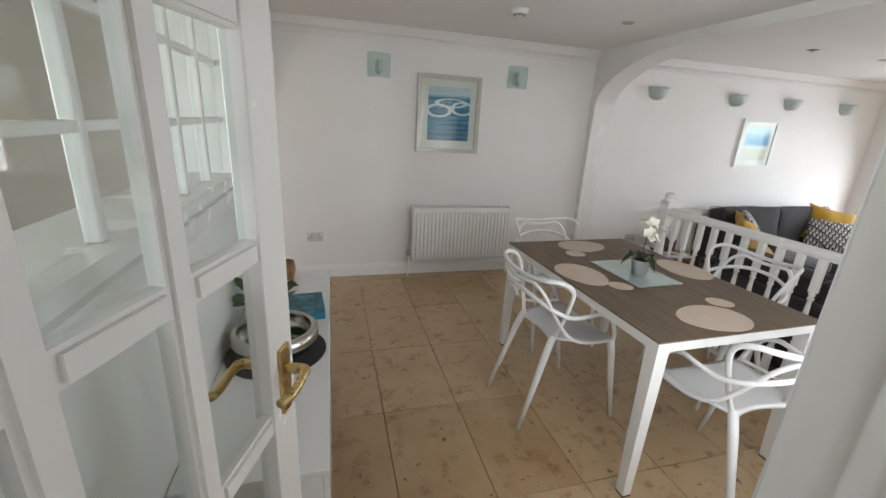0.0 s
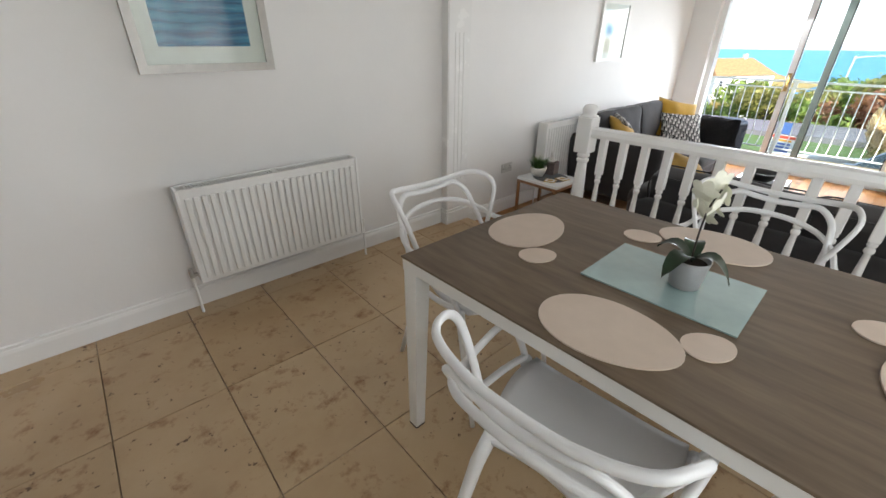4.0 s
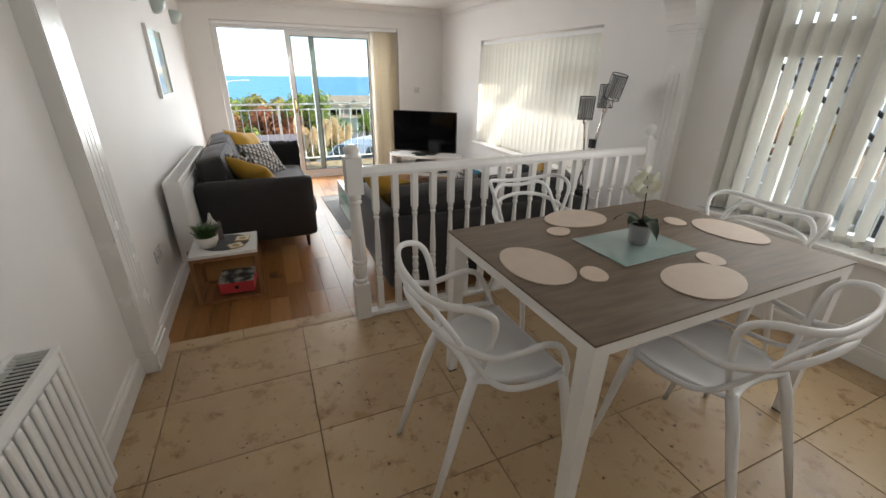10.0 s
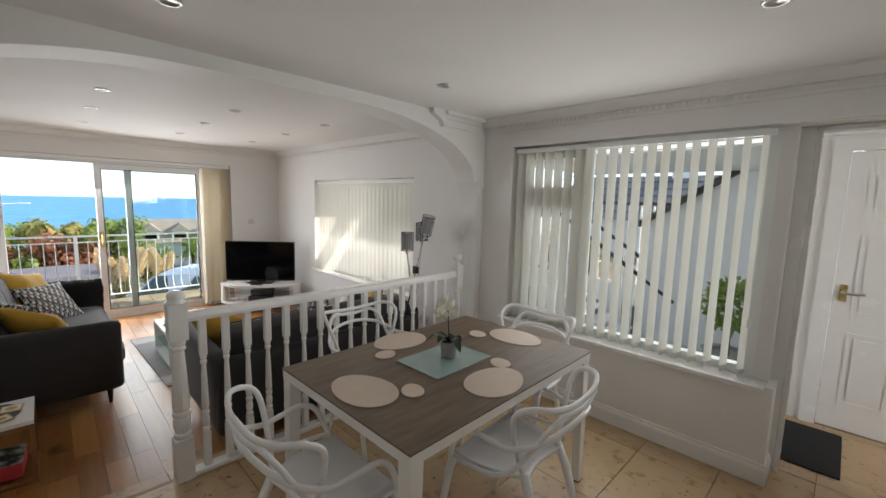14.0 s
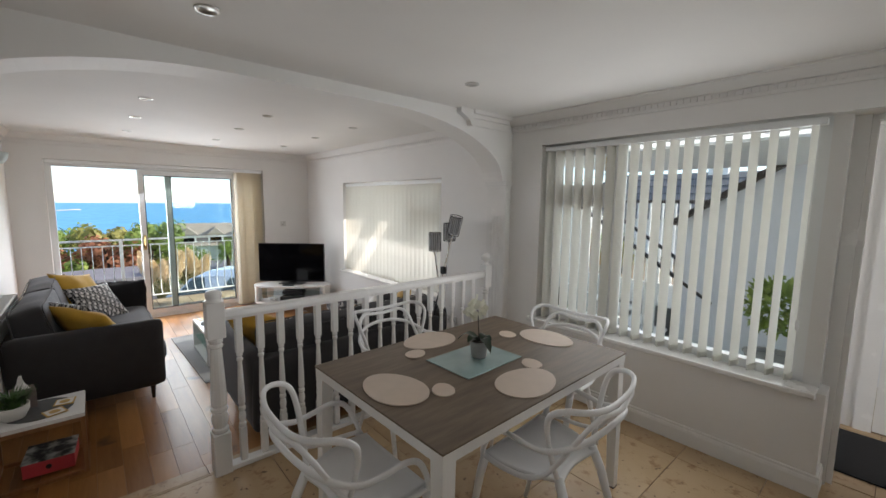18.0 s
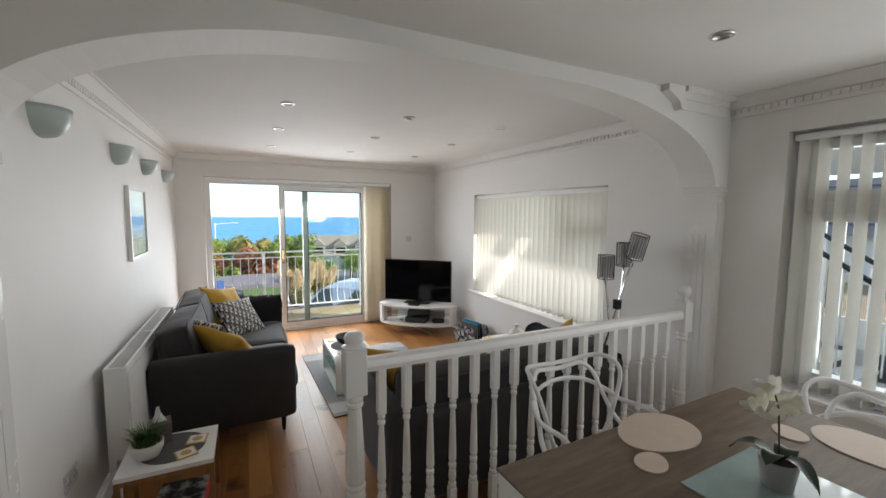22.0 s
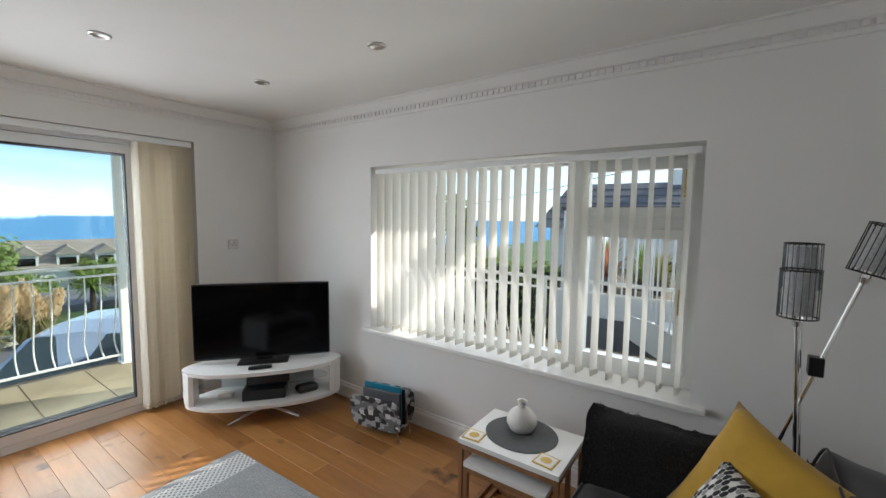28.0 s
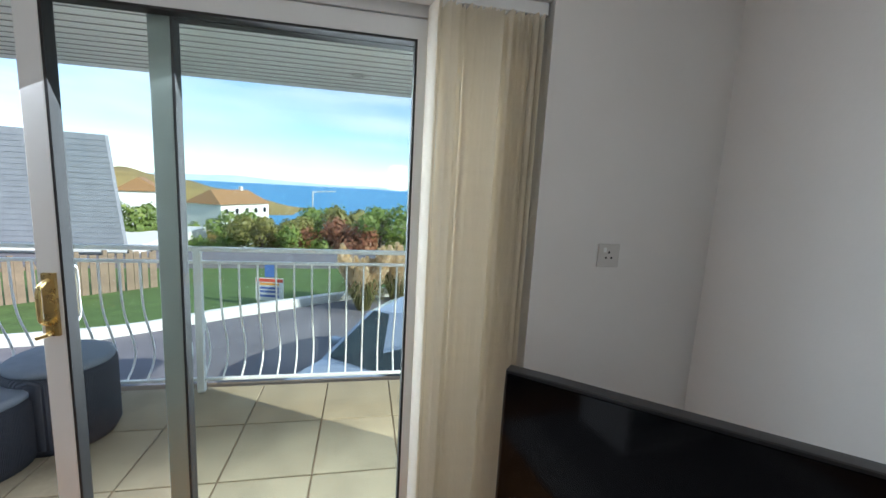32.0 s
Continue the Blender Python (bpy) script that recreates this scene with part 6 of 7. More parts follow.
part("stems", tube([Vector((0, 0, .01)), Vector((.01, .01, .14))], .012, 8), LEAF, fv)
wc = thing("cup", "turned wooden cup on the sideboard", "cup", -.262, 2.15, SH)
part("body", lathe([(.03, 0), (.045, .004), (.058, .05), (.052, .095), (.047, .095), (.05, .05), (.035, .012)], 26), wood_mat("turned_wood", [(.22, .10, .03), (.34, .17, .06), (.42, .24, .10)], .3, "z", False, False), wc, smooth=True)
cd = part("leaflet", box(-.05, .05, -.035, .035, 0, .0015), BLACK)
cd.matrix_world = pose(-.245, 2.045, SH + .0005, 0, 0, 25)
tagged(cd, "small black leaflet lying on the sideboard", "leaflet")
cb = thing("photo_card", "blue photo card leaning on the wall", "card", -.36, 2.03, SH, 0)
part("print", move(box(-.004, .0, -.065, .065, 0, .095), pose(0, 0, 0, 0, -10, 0)), Mat("blue_card", (.16, .27, .55), .4).grain(9, .3, 60, 0).m, cb)
sg = thing("wall_sign", "narrow grey wall plaque with three rows of white lettering", "sign", XW, 2.45, 1.28)
part("plaque", box(.0005, .012, -.055, .055, -.11, .11, .001), Mat("slate_grey", (.10, .10, .105), .5).grain(20, .15, 150, .05).m, sg)
for k in range(3):
    bm = bmesh.new()
    for q in range(4):
        add_box(bm, .012, .0128, -.042 + q * .022, -.026 + q * .022, .055 - k * .07, .085 - k * .07)
    part("lettering", bm, PAPER, sg)

# ---- outside: ground, sea, far land ----
ASPHALT = Mat("asphalt", (0.17, 0.165, 0.185), 0.9).grain(2, 0.15, 90, 0.3, 0.01).m
GRASS = Mat("lawn", (0.085, 0.15, 0.035), 0.9).grain(3, 0.35, 60, 0.5, 0.02).m
RENDERW = Mat("white_render", (0.74, 0.74, 0.72), 0.8).grain(1.5, 0.05, 40, 0.2, 0.01).m
SLATE = Mat("slate_roof", (0.085, 0.09, 0.10), 0.7).grain(4, 0.25, 40, 0.2, 0.01).m
BROWNROOF = Mat("brown_tile_roof", (0.30, 0.17, 0.075), 0.8).grain(3, 0.3, 30, 0.2, 0.01).m
TIMBER = Mat("grey_fence_timber", (0.22, 0.17, 0.12), 0.85).grain(5, 0.25, 60, 0.2, 0.005).m
BARK = Mat("bark", (0.07, 0.05, 0.035), 0.95).grain(20, 0.3, 90, 0.5, 0.01).m


def leaf_mat(name, a, b, c):
    m = Mat(name, b, 0.6)
    g = m.node("ShaderNodeNewGeometry")
    col = m.ramp(g.outputs["Random Per Island"], [(0, a), (.5, b), (1, c)])
    m.base(col)
    # thin leaves let light through
    tr = m.node("ShaderNodeBsdfTranslucent")
    m.link(col, tr.inputs["Color"])
    mx = m.node("ShaderNodeMixShader")
    mx.inputs[0].default_value = 0.45
    m.link(m.b.outputs[0], mx.inputs[1])
    m.link(tr.outputs[0], mx.inputs[2])
    m.link(mx.outputs[0], m.t.nodes["Material Output"].inputs["Surface"])
    return m.m


LEAVES = [leaf_mat("olive_leaves", (.20, .20, .05), (.30, .29, .08), (.42, .38, .13)), leaf_mat("green_leaves", (.13, .20, .045), (.21, .30, .065), (.33, .41, .10)),
          leaf_mat("ochre_leaves", (.28, .22, .07), (.40, .31, .10), (.50, .39, .14)), leaf_mat("russet_leaves", (.28, .11, .06), (.40, .17, .09), (.48, .25, .13))]


def height(x, y):
    """Level near the house, then a slope down to the shore."""
    d = max(0.0, x - 13.0)
    h = -1.55 - d * 0.055 - max(0, d - 14) * 0.075 - max(0, d - 50) * 0.14
    h -= 1.1 * min(1.0, max(0.0, (x - 27.5) / 4.5))
    return max(h, -46.0)


bm = bmesh.new()
xs_ = [-60, -20, -3.3, 0, 4, 7, 8, 9, 10, 11, 12, 13, 14, 15, 17, 19, 22, 25, 28, 32, 37, 43, 50, 60, 75, 95, 120, 160, 210, 230]
ys_ = [-300, -150, -80, -50, -30, -20, -14, -9, -5, -2, 1, 4, 7, 10, 14, 20, 28, 40, 60, 100, 180, 300]
GV = [[bm.verts.new((x, y, height(x, y) + noise.noise(Vector((x * .07, y * .07, 0))) * min(1.5, max(0, x - 16) * .06))) for y in ys_] for x in xs_]
for i in range(len(xs_) - 1):
    for j in range(len(ys_) - 1):
        bm.faces.new((GV[i][j], GV[i + 1][j], GV[i + 1][j + 1], GV[i][j + 1]))
structure("ground", bm, GRASS, "grassy ground sloping down towards the sea", "ground", True)
sea_m = Mat("sea", (0.02, 0.16, 0.36), 0.55, 0, 0.25)
_v = sea_m.coords((.02, .05, 1))
sea_m.base(sea_m.ramp(sea_m.noise(1.0, 6, _v), [(.3, (.06, .26, .50)), (.7, (.09, .33, .58))]))
structure("water", boxes((150, 4700, -3500, 3500, -46.2, -45.6)), sea_m.m, "wide blue sea reaching the horizon", "sea")
# far coast beyond the bay, its distance haze painted in as pale blue
land = Mat("hazed_hills", (.50, .65, .76), .9).grain(.004, .1, .05, 0).m
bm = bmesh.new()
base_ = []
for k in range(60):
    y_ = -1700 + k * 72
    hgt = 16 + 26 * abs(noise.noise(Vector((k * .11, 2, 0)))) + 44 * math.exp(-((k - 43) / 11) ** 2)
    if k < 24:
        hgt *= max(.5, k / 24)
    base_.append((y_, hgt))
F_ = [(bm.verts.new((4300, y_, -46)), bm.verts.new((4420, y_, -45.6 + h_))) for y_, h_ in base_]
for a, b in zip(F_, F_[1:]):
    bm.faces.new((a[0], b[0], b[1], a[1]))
structure("backdrop", bm, land, "hills across the bay, painted pale blue for haze", "hills", True)
hd = Mat("headland_grass", (.26, .20, .07), .9).grain(.05, .3, .6, 0).m
bm = bmesh.new()
n_ = 26
for i in range(n_ + 1):
    u_ = i / n_
    y_ = 330 - 235 * u_
    h_ = 52 * (1 - u_) ** .75 + 3 * noise.noise(Vector((u_ * 9, 0, 0))) + 2
    vs_ = [bm.verts.new((520 + 60 * u_, y_, -46)), bm.verts.new((560 + 50 * u_, y_, -46 + h_ * .75)), bm.verts.new((640, y_, -46 + h_)), bm.verts.new((760, y_, -46))]
    if i:
        for a, b, c, d in zip(prev_, prev_[1:], vs_, vs_[1:]):
            bm.faces.new((a, b, d, c))
    prev_ = vs_
structure("backdrop_headland", bm, hd, "ochre grassy headland running into the sea", "headland", True)

# ---- drive, kerb, lawn edge ----
structure("road", prism([(8.9, -14), (13.2, -14), (15.4, -4), (16.2, 0.5), (15.7, 2.1), (14.4, 4.3), (13.2, 6.2), (12.2, 12), (8.9, 12)], -1.545, -1.53), ASPHALT, "grey asphalt drive in front of the house", "road")
structure("road_lane", prism([(22.2, -40), (26.2, -40), (27.0, 3), (25.5, 12), (21.0, 40), (18, 40), (22.5, 11), (23.2, 3)], -2.30, -2.05), ASPHALT, "lane passing behind the lawn", "road")
kerb = thing("low_wall", "low white painted kerb wall curving round the drive", "wall", kind="structure")
path_k = smooth_path([(15.6, -4, 0), (16.35, 0.5, 0), (15.85, 2.2, 0), (14.55, 4.45, 0), (13.35, 6.4, 0), (12.35, 12, 0)], 6)
for a, b in zip(path_k, path_k[1:]):
    d_ = (b - a)
    seg = box(-.09, .09, 0, d_.length + .02, -1.6, -1.36, .015, 1)
    o = part("kerb_stone", seg, RENDERW, kerb)
    o.matrix_basis = Matrix.Translation(a) @ pose(0, 0, 0, 0, 0, math.degrees(math.atan2(-d_.x, d_.y)))
fence = thing("fence", "weathered timber panel fence beyond the lawn", "fence")
fpts = smooth_path([(18.6, 7.6, 0), (16.2, 9.4, 0), (14.5, 11.5, 0), (13.6, 16, 0)], 5)
for a, b in zip(fpts, fpts[1:]):
    d_ = b - a
    m_ = pose(a.x, a.y, height(a.x, a.y) - .1, 0, 0, math.degrees(math.atan2(-d_.x, d_.y)))
    nb = max(1, int(d_.length / .16))
    for i in range(nb):
        o = part("board", box(-.012, .012, 0, .15, 0, 1.08 + .03 * (i % 3), .004, 1), TIMBER, fence)
        o.matrix_basis = m_ @ pose(0, d_.length * i / nb, 0)
    part("rail", box(.012, .05, 0, d_.length, .85, .93), TIMBER, fence).matrix_basis = m_
    part("post", box(.0, .09, -.045, .045, 0, 1.2), TIMBER, fence).matrix_basis = m_

# ---- trees and shrubs ----


def tree_variant(name, label, h, spread, leafm, leaves, size, seed, trunk=.35, low=.25):
    t = thing(name, label, "tree" if name == "tree" else "shrub")
    r = random.Random(seed)
    bm = bmesh.new()
    top = Vector((r.uniform(-.2, .2), r.uniform(-.2, .2), h * .7))
    add_tube(bm, smooth_path([(0, 0, -.4), (r.uniform(-.1, .1), r.uniform(-.1, .1), h * .3), top], 4), [trunk * (1 - .09 * i) * h * .12 for i in range(9)], 7)
    for k in range(7):
        a = k * 2.4 + r.uniform(-.4, .4)
        z0 = h * r.uniform(.2, .55)
        e = Vector((math.cos(a) * spread * r.uniform(.5, .8), math.sin(a) * spread * r.uniform(.5, .8), z0 + h * r.uniform(.12, .3)))
        add_tube(bm, [Vector((0, 0, z0)), (Vector((0, 0, z0)) + e) / 2 + Vector((0, 0, .05 * h)), e], [.03 * h * trunk, .02 * h * trunk, .008 * h * trunk], 5)
    part("trunk", bm, BARK, t)
    bm = bmesh.new()
    lobes = []
    for k in range(12):
        a, q = r.uniform(0, 6.283), spread * math.sqrt(r.uniform(.02, .75))
        lobes.append((Vector((math.cos(a) * q, math.sin(a) * q, h * r.uniform(low + .1, .84))), spread * r.uniform(.28, .48)))
    for k in range(leaves):
        c, R = r.choice(lobes)
        d = Vector((r.gauss(0, 1), r.gauss(0, 1), r.gauss(0, .8))).normalized()
        p = c + d * R * r.uniform(.6, 1.05)
        if p.z < h * low * .6:
            continue
        ax = Vector((r.gauss(0, 1), r.gauss(0, 1), r.gauss(0, 1))).normalized()
        ay = d.cross(ax).normalized()
        s = size * r.uniform(.6, 1.3)
        f = d.cross(ay).normalized()
        f = (f + d * r.uniform(-.4, .4)).normalized()
        vs = [bm.verts.new(p + ay * s * .5), bm.verts.new(p + f * s), bm.verts.new(p - ay * s * .5), bm.verts.new(p - f * s * .7)]
        bm.faces.new(vs)
    part("crown", bm, leafm, t)
    return t


protos = [tree_variant("tree", "dense olive-green tree on the slope", 4.2, 2.3, LEAVES[0], 1500, .22, 11), tree_variant("tree", "rounded mid-green tree on the slope", 4.6, 2.2, LEAVES[1], 1500, .22, 12),
          tree_variant("tree", "ochre autumn tree on the slope", 3.8, 2.2, LEAVES[2], 1300, .22, 13), tree_variant("shrub", "russet red shrub by the lane", 2.6, 1.7, LEAVES[3], 1300, .16, 14, .25, .1),
          tree_variant("shrub", "bright green rounded garden shrub", 2.2, 1.6, LEAVES[1], 1300, .15, 15, .2, .08)]
rt = random.Random(21)
plan = [(0, 30.5, 6.5), (1, 31.0, 8.8), (2, 32.5, 10.8), (1, 30.2, 13.5), (0, 31.5, 2.6), (1, 33.0, 0.9), (3, 29.6, 5.2), (3, 29.4, 2.4), (4, 29.3, 9.6), (0, 33.5, 13), (2, 34, 7), (1, 29, 19), (0, 33, 1.5), (1, 36, 5.0), (0, 35, 0.6), (1, 34, -10), (3, 31, 4.2), (3, 32.5, 8.0), (4, 31, 11.5), (4, 29.5, 16), (1, 36, 20), (1, 30, -12), (3, 31.5, -9), (4, 33, 24), (0, 32, 30), (1, 20.5, -6.0), (0, 22.0, -9.0), (4, 18.6, -3.2), (0, 26, -17), (1, 14, -13)]
# a row of shrubs along the lane
plan += [(k, 28.2 + .5 * (i % 2), -1.5 + 2.1 * i) for i, k in enumerate((4, 1, 3, 4, 0, 4))]
# farther trees thin out down the slope
plan += [(rt.choice((0, 0, 1, 2)), rt.uniform(39, 70), rt.uniform(-20, 27)) for _ in range(17)]
used = set()
for k, x, y in plan:
    s = rt.uniform(.85, 1.15) * (.70 if y > 6 else .92)
    m_ = pose(x, y, height(x, y) - .1, 0, 0, rt.uniform(0, 360))
    if k in used:
        c_ = copy_thing(protos[k], m_)
    else:
        used.add(k)
        c_ = protos[k]
        c_.matrix_world = m_
    c_.scale = (s, s, s * rt.uniform(.9, 1.1))

# pampas grass and spiky cordylines by the drive
PLUME = leaf_mat("pampas_plume", (.70, .54, .30), (.80, .65, .42), (.86, .74, .54))
BLADE = leaf_mat("pampas_blade", (.10, .11, .03), (.17, .17, .06), (.26, .23, .10))
for gx_, gy_, sc_ in ((15.0, 1.62, .85), (15.7, .75, .85)):
    pg = thing("pampas_grass", "clump of pampas grass with pale feathery plumes", "pampas grass", gx_, gy_, height(gx_, gy_), 0, "pampas clumps")
    r = random.Random(int(gx_ * 10))
    bm = bmesh.new()
    for i in range(130):
        a, l = r.uniform(0, 6.283), r.uniform(.9, 1.5) * sc_
        o_ = Vector((math.cos(a), math.sin(a), 0))
        s_ = Vector((-o_.y, o_.x, 0)) * .012
        p0, p1, p2 = o_ * .1, o_ * (.1 + l * .3) + Vector((0, 0, l * .75)), o_ * (.1 + l * .75) + Vector((0, 0, l * .45))
        v = [bm.verts.new(c) for c in (p0 - s_, p0 + s_, p1 + s_, p1 - s_, p2)]
        bm.faces.new(v[:4])
        bm.faces.new((v[3], v[2], v[4]))
    tagged(part("grass_foliage", bm, BLADE, pg), kind="stuff")
    for i in range(22):
        a, l = r.uniform(0, 6.283), r.uniform(1.3, 1.95) * sc_
        d_ = Vector((math.cos(a) * .38, math.sin(a) * .38, 1)).normalized()
        bm = bmesh.new()
        add_tube(bm, [Vector((0, 0, 0)), d_ * l], .008, 4)
        for k in range(420):
            u_ = r.uniform(0, 1)
            rr = .19 * math.sin(math.pi * min(1, u_ * .85 + .12)) * r.uniform(.3, 1)
            b_ = r.uniform(0, 6.283)
            c_ = d_ * (l - .74 + u_ * .80) + Vector((math.cos(b_) * rr, math.sin(b_) * rr, 0))
            e_ = Vector((math.cos(b_) * .035, math.sin(b_) * .035, .07))
            f_ = Vector((-math.sin(b_), math.cos(b_), 0)) * .03
            bm.faces.new([bm.verts.new(c_ - f_), bm.verts.new(c_ + f_), bm.verts.new(c_ + e_)])
        part("plume", bm, PLUME, pg)
for cx_, cy_, hh_ in ((18.5, -1.0, 1.1), (19.6, -2.4, 1.5), (17.8, -3.8, 1.2)):
    sp = thing("cordyline", "spiky cordyline with sword-shaped leaves", "palm", cx_, cy_, height(cx_, cy_), 0, "cordylines")
    r = random.Random(int(cx_ * 7))
    part("trunk", tube([Vector((0, 0, -.2)), Vector((.03, 0, hh_))], [.09, .06], 8), BARK, sp)
    bm = bmesh.new()
    for i in range(120):
        a, e = r.uniform(0, 6.283), r.uniform(-.5, 1.4)
        d_ = Vector((math.cos(a) * math.cos(e), math.sin(a) * math.cos(e), math.sin(e)))
        s_ = Vector((-math.sin(a), math.cos(a), 0)) * .022
        l = r.uniform(.5, .85)
        p0 = Vector((.03, 0, hh_))
        v = [bm.verts.new(c) for c in (p0 - s_ * .5, p0 + s_ * .5, p0 + d_ * l * .6 + s_, p0 + d_ * l * .6 - s_, p0 + d_ * l + Vector((0, 0, -.12)))]
        bm.faces.new(v[:4])
        bm.faces.new((v[3], v[2], v[4]))
    tagged(part("sword_leaves", bm, LEAVES[1], sp), kind="stuff")

for cx_, cy_, hh_, mat_ in ((5.3, -5.7, .55, 3), (4.75, -6.3, .40, 1), (5.65, -6.9, .6, 1), (4.4, -5.9, .3, 0)):
    sp = thing("potted_palm", "spiky potted plant on the neighbouring deck", "plant", cx_, cy_, 0.0, 0, "potted palms")
    r = random.Random(int(cx_ * 9))
    part("pot", lathe([(.12, 0), (.19, .22), (.20, .30), (.17, .30), (.16, .26)], 18), Mat("dark_glazed_pot", (.09, .07, .06), .4).grain().m, sp, smooth=True)
    bm = bmesh.new()
    for i in range(150):
        a, e = r.uniform(0, 6.283), r.uniform(-.2, 1.5)
        d_ = Vector((math.cos(a) * math.cos(e), math.sin(a) * math.cos(e), math.sin(e)))
        s_ = Vector((-math.sin(a), math.cos(a), 0)) * .014
        l = r.uniform(.3, .6) * (1 + hh_)
        p0 = Vector((0, 0, .3))
        v = [bm.verts.new(c) for c in (p0 - s_ * .5, p0 + s_ * .5, p0 + d_ * l * .6 + s_, p0 + d_ * l * .6 - s_, p0 + d_ * l + Vector((0, 0, -.1)))]
        bm.faces.new(v[:4])
        bm.faces.new((v[3], v[2], v[4]))
    part("foliage", bm, LEAVES[mat_], sp)
structure("pavement", prism([(-6, -10), (8.9, -10), (8.9, -1.1), (-6, -1.1)], -1.545, -1.53), Mat("grey_paving", (.30, .29, .27), .85).grain(1.5, .15, 40, .2, .01).m, "grey paved yard beside the house", "pavement")

# ---- houses ----


def house(x, y, z, rz, w, d, wall_h, roof_h, roofm, label, hip=0.0, rows=1, n=4, chimney=False, wallm=RENDERW):
    """Ridge along local x; front at -y."""
    h = thing("house", label, "house", x, y, z, rz)
    part("wall", box(-w / 2, w / 2, -d / 2, d / 2, -4, wall_h), wallm, h)
    o = .4
    bm = bmesh.new()
    E_ = [bm.verts.new(c) for c in ((-w / 2 - o, -d / 2 - o, wall_h), (w / 2 + o, -d / 2 - o, wall_h), (w / 2 + o, d / 2 + o, wall_h), (-w / 2 - o, d / 2 + o, wall_h))]
    R_ = [bm.verts.new(c) for c in ((-w / 2 - o + hip, 0, wall_h + roof_h), (w / 2 + o - hip, 0, wall_h + roof_h))]
    for f in ((E_[0], E_[1], R_[1], R_[0]), (E_[2], E_[3], R_[0], R_[1]), (E_[1], E_[2], R_[1]), (E_[3], E_[0], R_[0]), (E_[3], E_[2], E_[1], E_[0])):
        bm.faces.new(f)
    roof = part("roof", bm, roofm, h)
    bm = bmesh.new()
    k = int(roof_h / .28)
    for i in range(1, k + 1):
        for s_ in (-1, 1):
            u_ = i / (k + 1)
            yy, zz = s_ * (d / 2 + o) * (1 - u_), wall_h + roof_h * u_
            hx_ = w / 2 + o - hip * u_
            add_box(bm, -hx_, hx_, yy - .02, yy + .02, zz - .01, zz + .025)
    part("tile_course", bm, roofm, roof)
    for r_ in range(rows):
        for i in range(n):
            xx = -w / 2 + w * (i + .5) / n
            zz = wall_h - 1.9 - r_ * 2.6
            for yy, s_ in ((-d / 2, -1), (d / 2, 1)):
                wd = part("window", boxes((xx - .5, xx - .44, *sorted((yy, yy + s_ * .05)), zz, zz + 1.1), (xx + .44, xx + .5, *sorted((yy, yy + s_ * .05)), zz, zz + 1.1), (xx - .44, xx + .44, *sorted((yy, yy + s_ * .05)), zz, zz + .06), (xx - .44, xx + .44, *sorted((yy, yy + s_ * .05)), zz + 1.04, zz + 1.1)), UPVC, h)
                part("pane", box(xx - .44, xx + .44, *sorted((yy + s_ * .005, yy + s_ * .02)), zz + .06, zz + 1.04), SCREEN, wd)
    if chimney:
        part("chimney", box(w * .2, w * .2 + .6, -.3, .3, wall_h + roof_h * .4, wall_h + roof_h + .7), wallm, roof)
    return h


# grey slate-hung gable to the north-east
sg_ = thing("house", "house with a large grey slate-hung gable wall", "house", 24.5, 14.2, -3.0, 0)
part("wall", prism([(-3.2, -3), (2.9, -3), (2.9, 1.3), (-3.2, 1.3)], -.1, 8, "x"), RENDERW, sg_)
bm = prism([(-3.0, 1.35), (4.5, 1.35), (4.5, 5.9), (-2.55, 5.75)], -.35, -.12, "x")
part("slate_hanging", bm, Mat("grey_slate_hanging", (.27, .29, .32), .75).grain(2, .1, 30, .15, .01).m, sg_)
bm = bmesh.new()
for i in range(20):
    zz = 1.45 + i * .215
    add_box(bm, -.365, -.345, -3.0 + .1 * i / 4.5, 4.5, zz, zz + .012)
part("slate_course", bm, bpy.data.materials["grey_slate_hanging"], sg_)
part("fascia", box(-.42, -.1, -3.1, 4.5, 1.1, 1.32), RENDERW, sg_)
house(95, 44, -10.5, 20, 10, 7, 8.4, 2.6, BROWNROOF, "white house with a brown tiled roof", 0, 1, 4)
house(98, 29.0, -10.0, -25, 14, 8, 6.0, 2.8, BROWNROOF, "white bungalow with a sloping brown roof above the bay", 2.2, 1, 5, True)
eh = house(58, -8.8, -7.2, 80, 13, 7, 3.2, 2.5, Mat("weathered_tiles", (.30, .26, .22), .8).grain(2, .2, 20, .2, .01).m, "house with a weathered hipped roof and dormers", 2.5, 1, 4)
for k in (-2.6, 0.2, 3.0):
    dm = part("dormer", boxes((k - .8, k + .8, 1.2, 3.4, 3.2, 4.5)), RENDERW, eh)
    part("dormer_roof", prism([(k - 1.0, 4.45), (k + 1.0, 4.45), (k, 5.3)], .8, 3.6, "y"), bpy.data.materials["weathered_tiles"], dm)
    part("pane", box(k - .6, k + .6, 3.4, 3.42, 3.4, 4.2), SCREEN, dm)
# neighbour on the south side
house(2.0, -14.0, -1.0, 3, 12.5, 7.5, 2.1, 1.62, SLATE, "neighbouring white house with a dark slate roof", 0, 1, 5, True)
deck = thing("raised_deck", "raised white deck with railings in front of the neighbouring house", "deck")
part("deck_slab", boxes((-1.5, 6.1, -9.6, -5.0, -.16, .0)), TIMBER, deck)
part("deck_fascia", box(-1.5, 6.1, -5.0, -4.92, -.38, .06), RENDERW, deck)
for x_ in (-1.2, 1.2, 3.6, 5.9):
    part("deck_pillar", box(x_ - .15, x_ + .15, -5.3, -5.0, -1.6, -.16), RENDERW, deck)
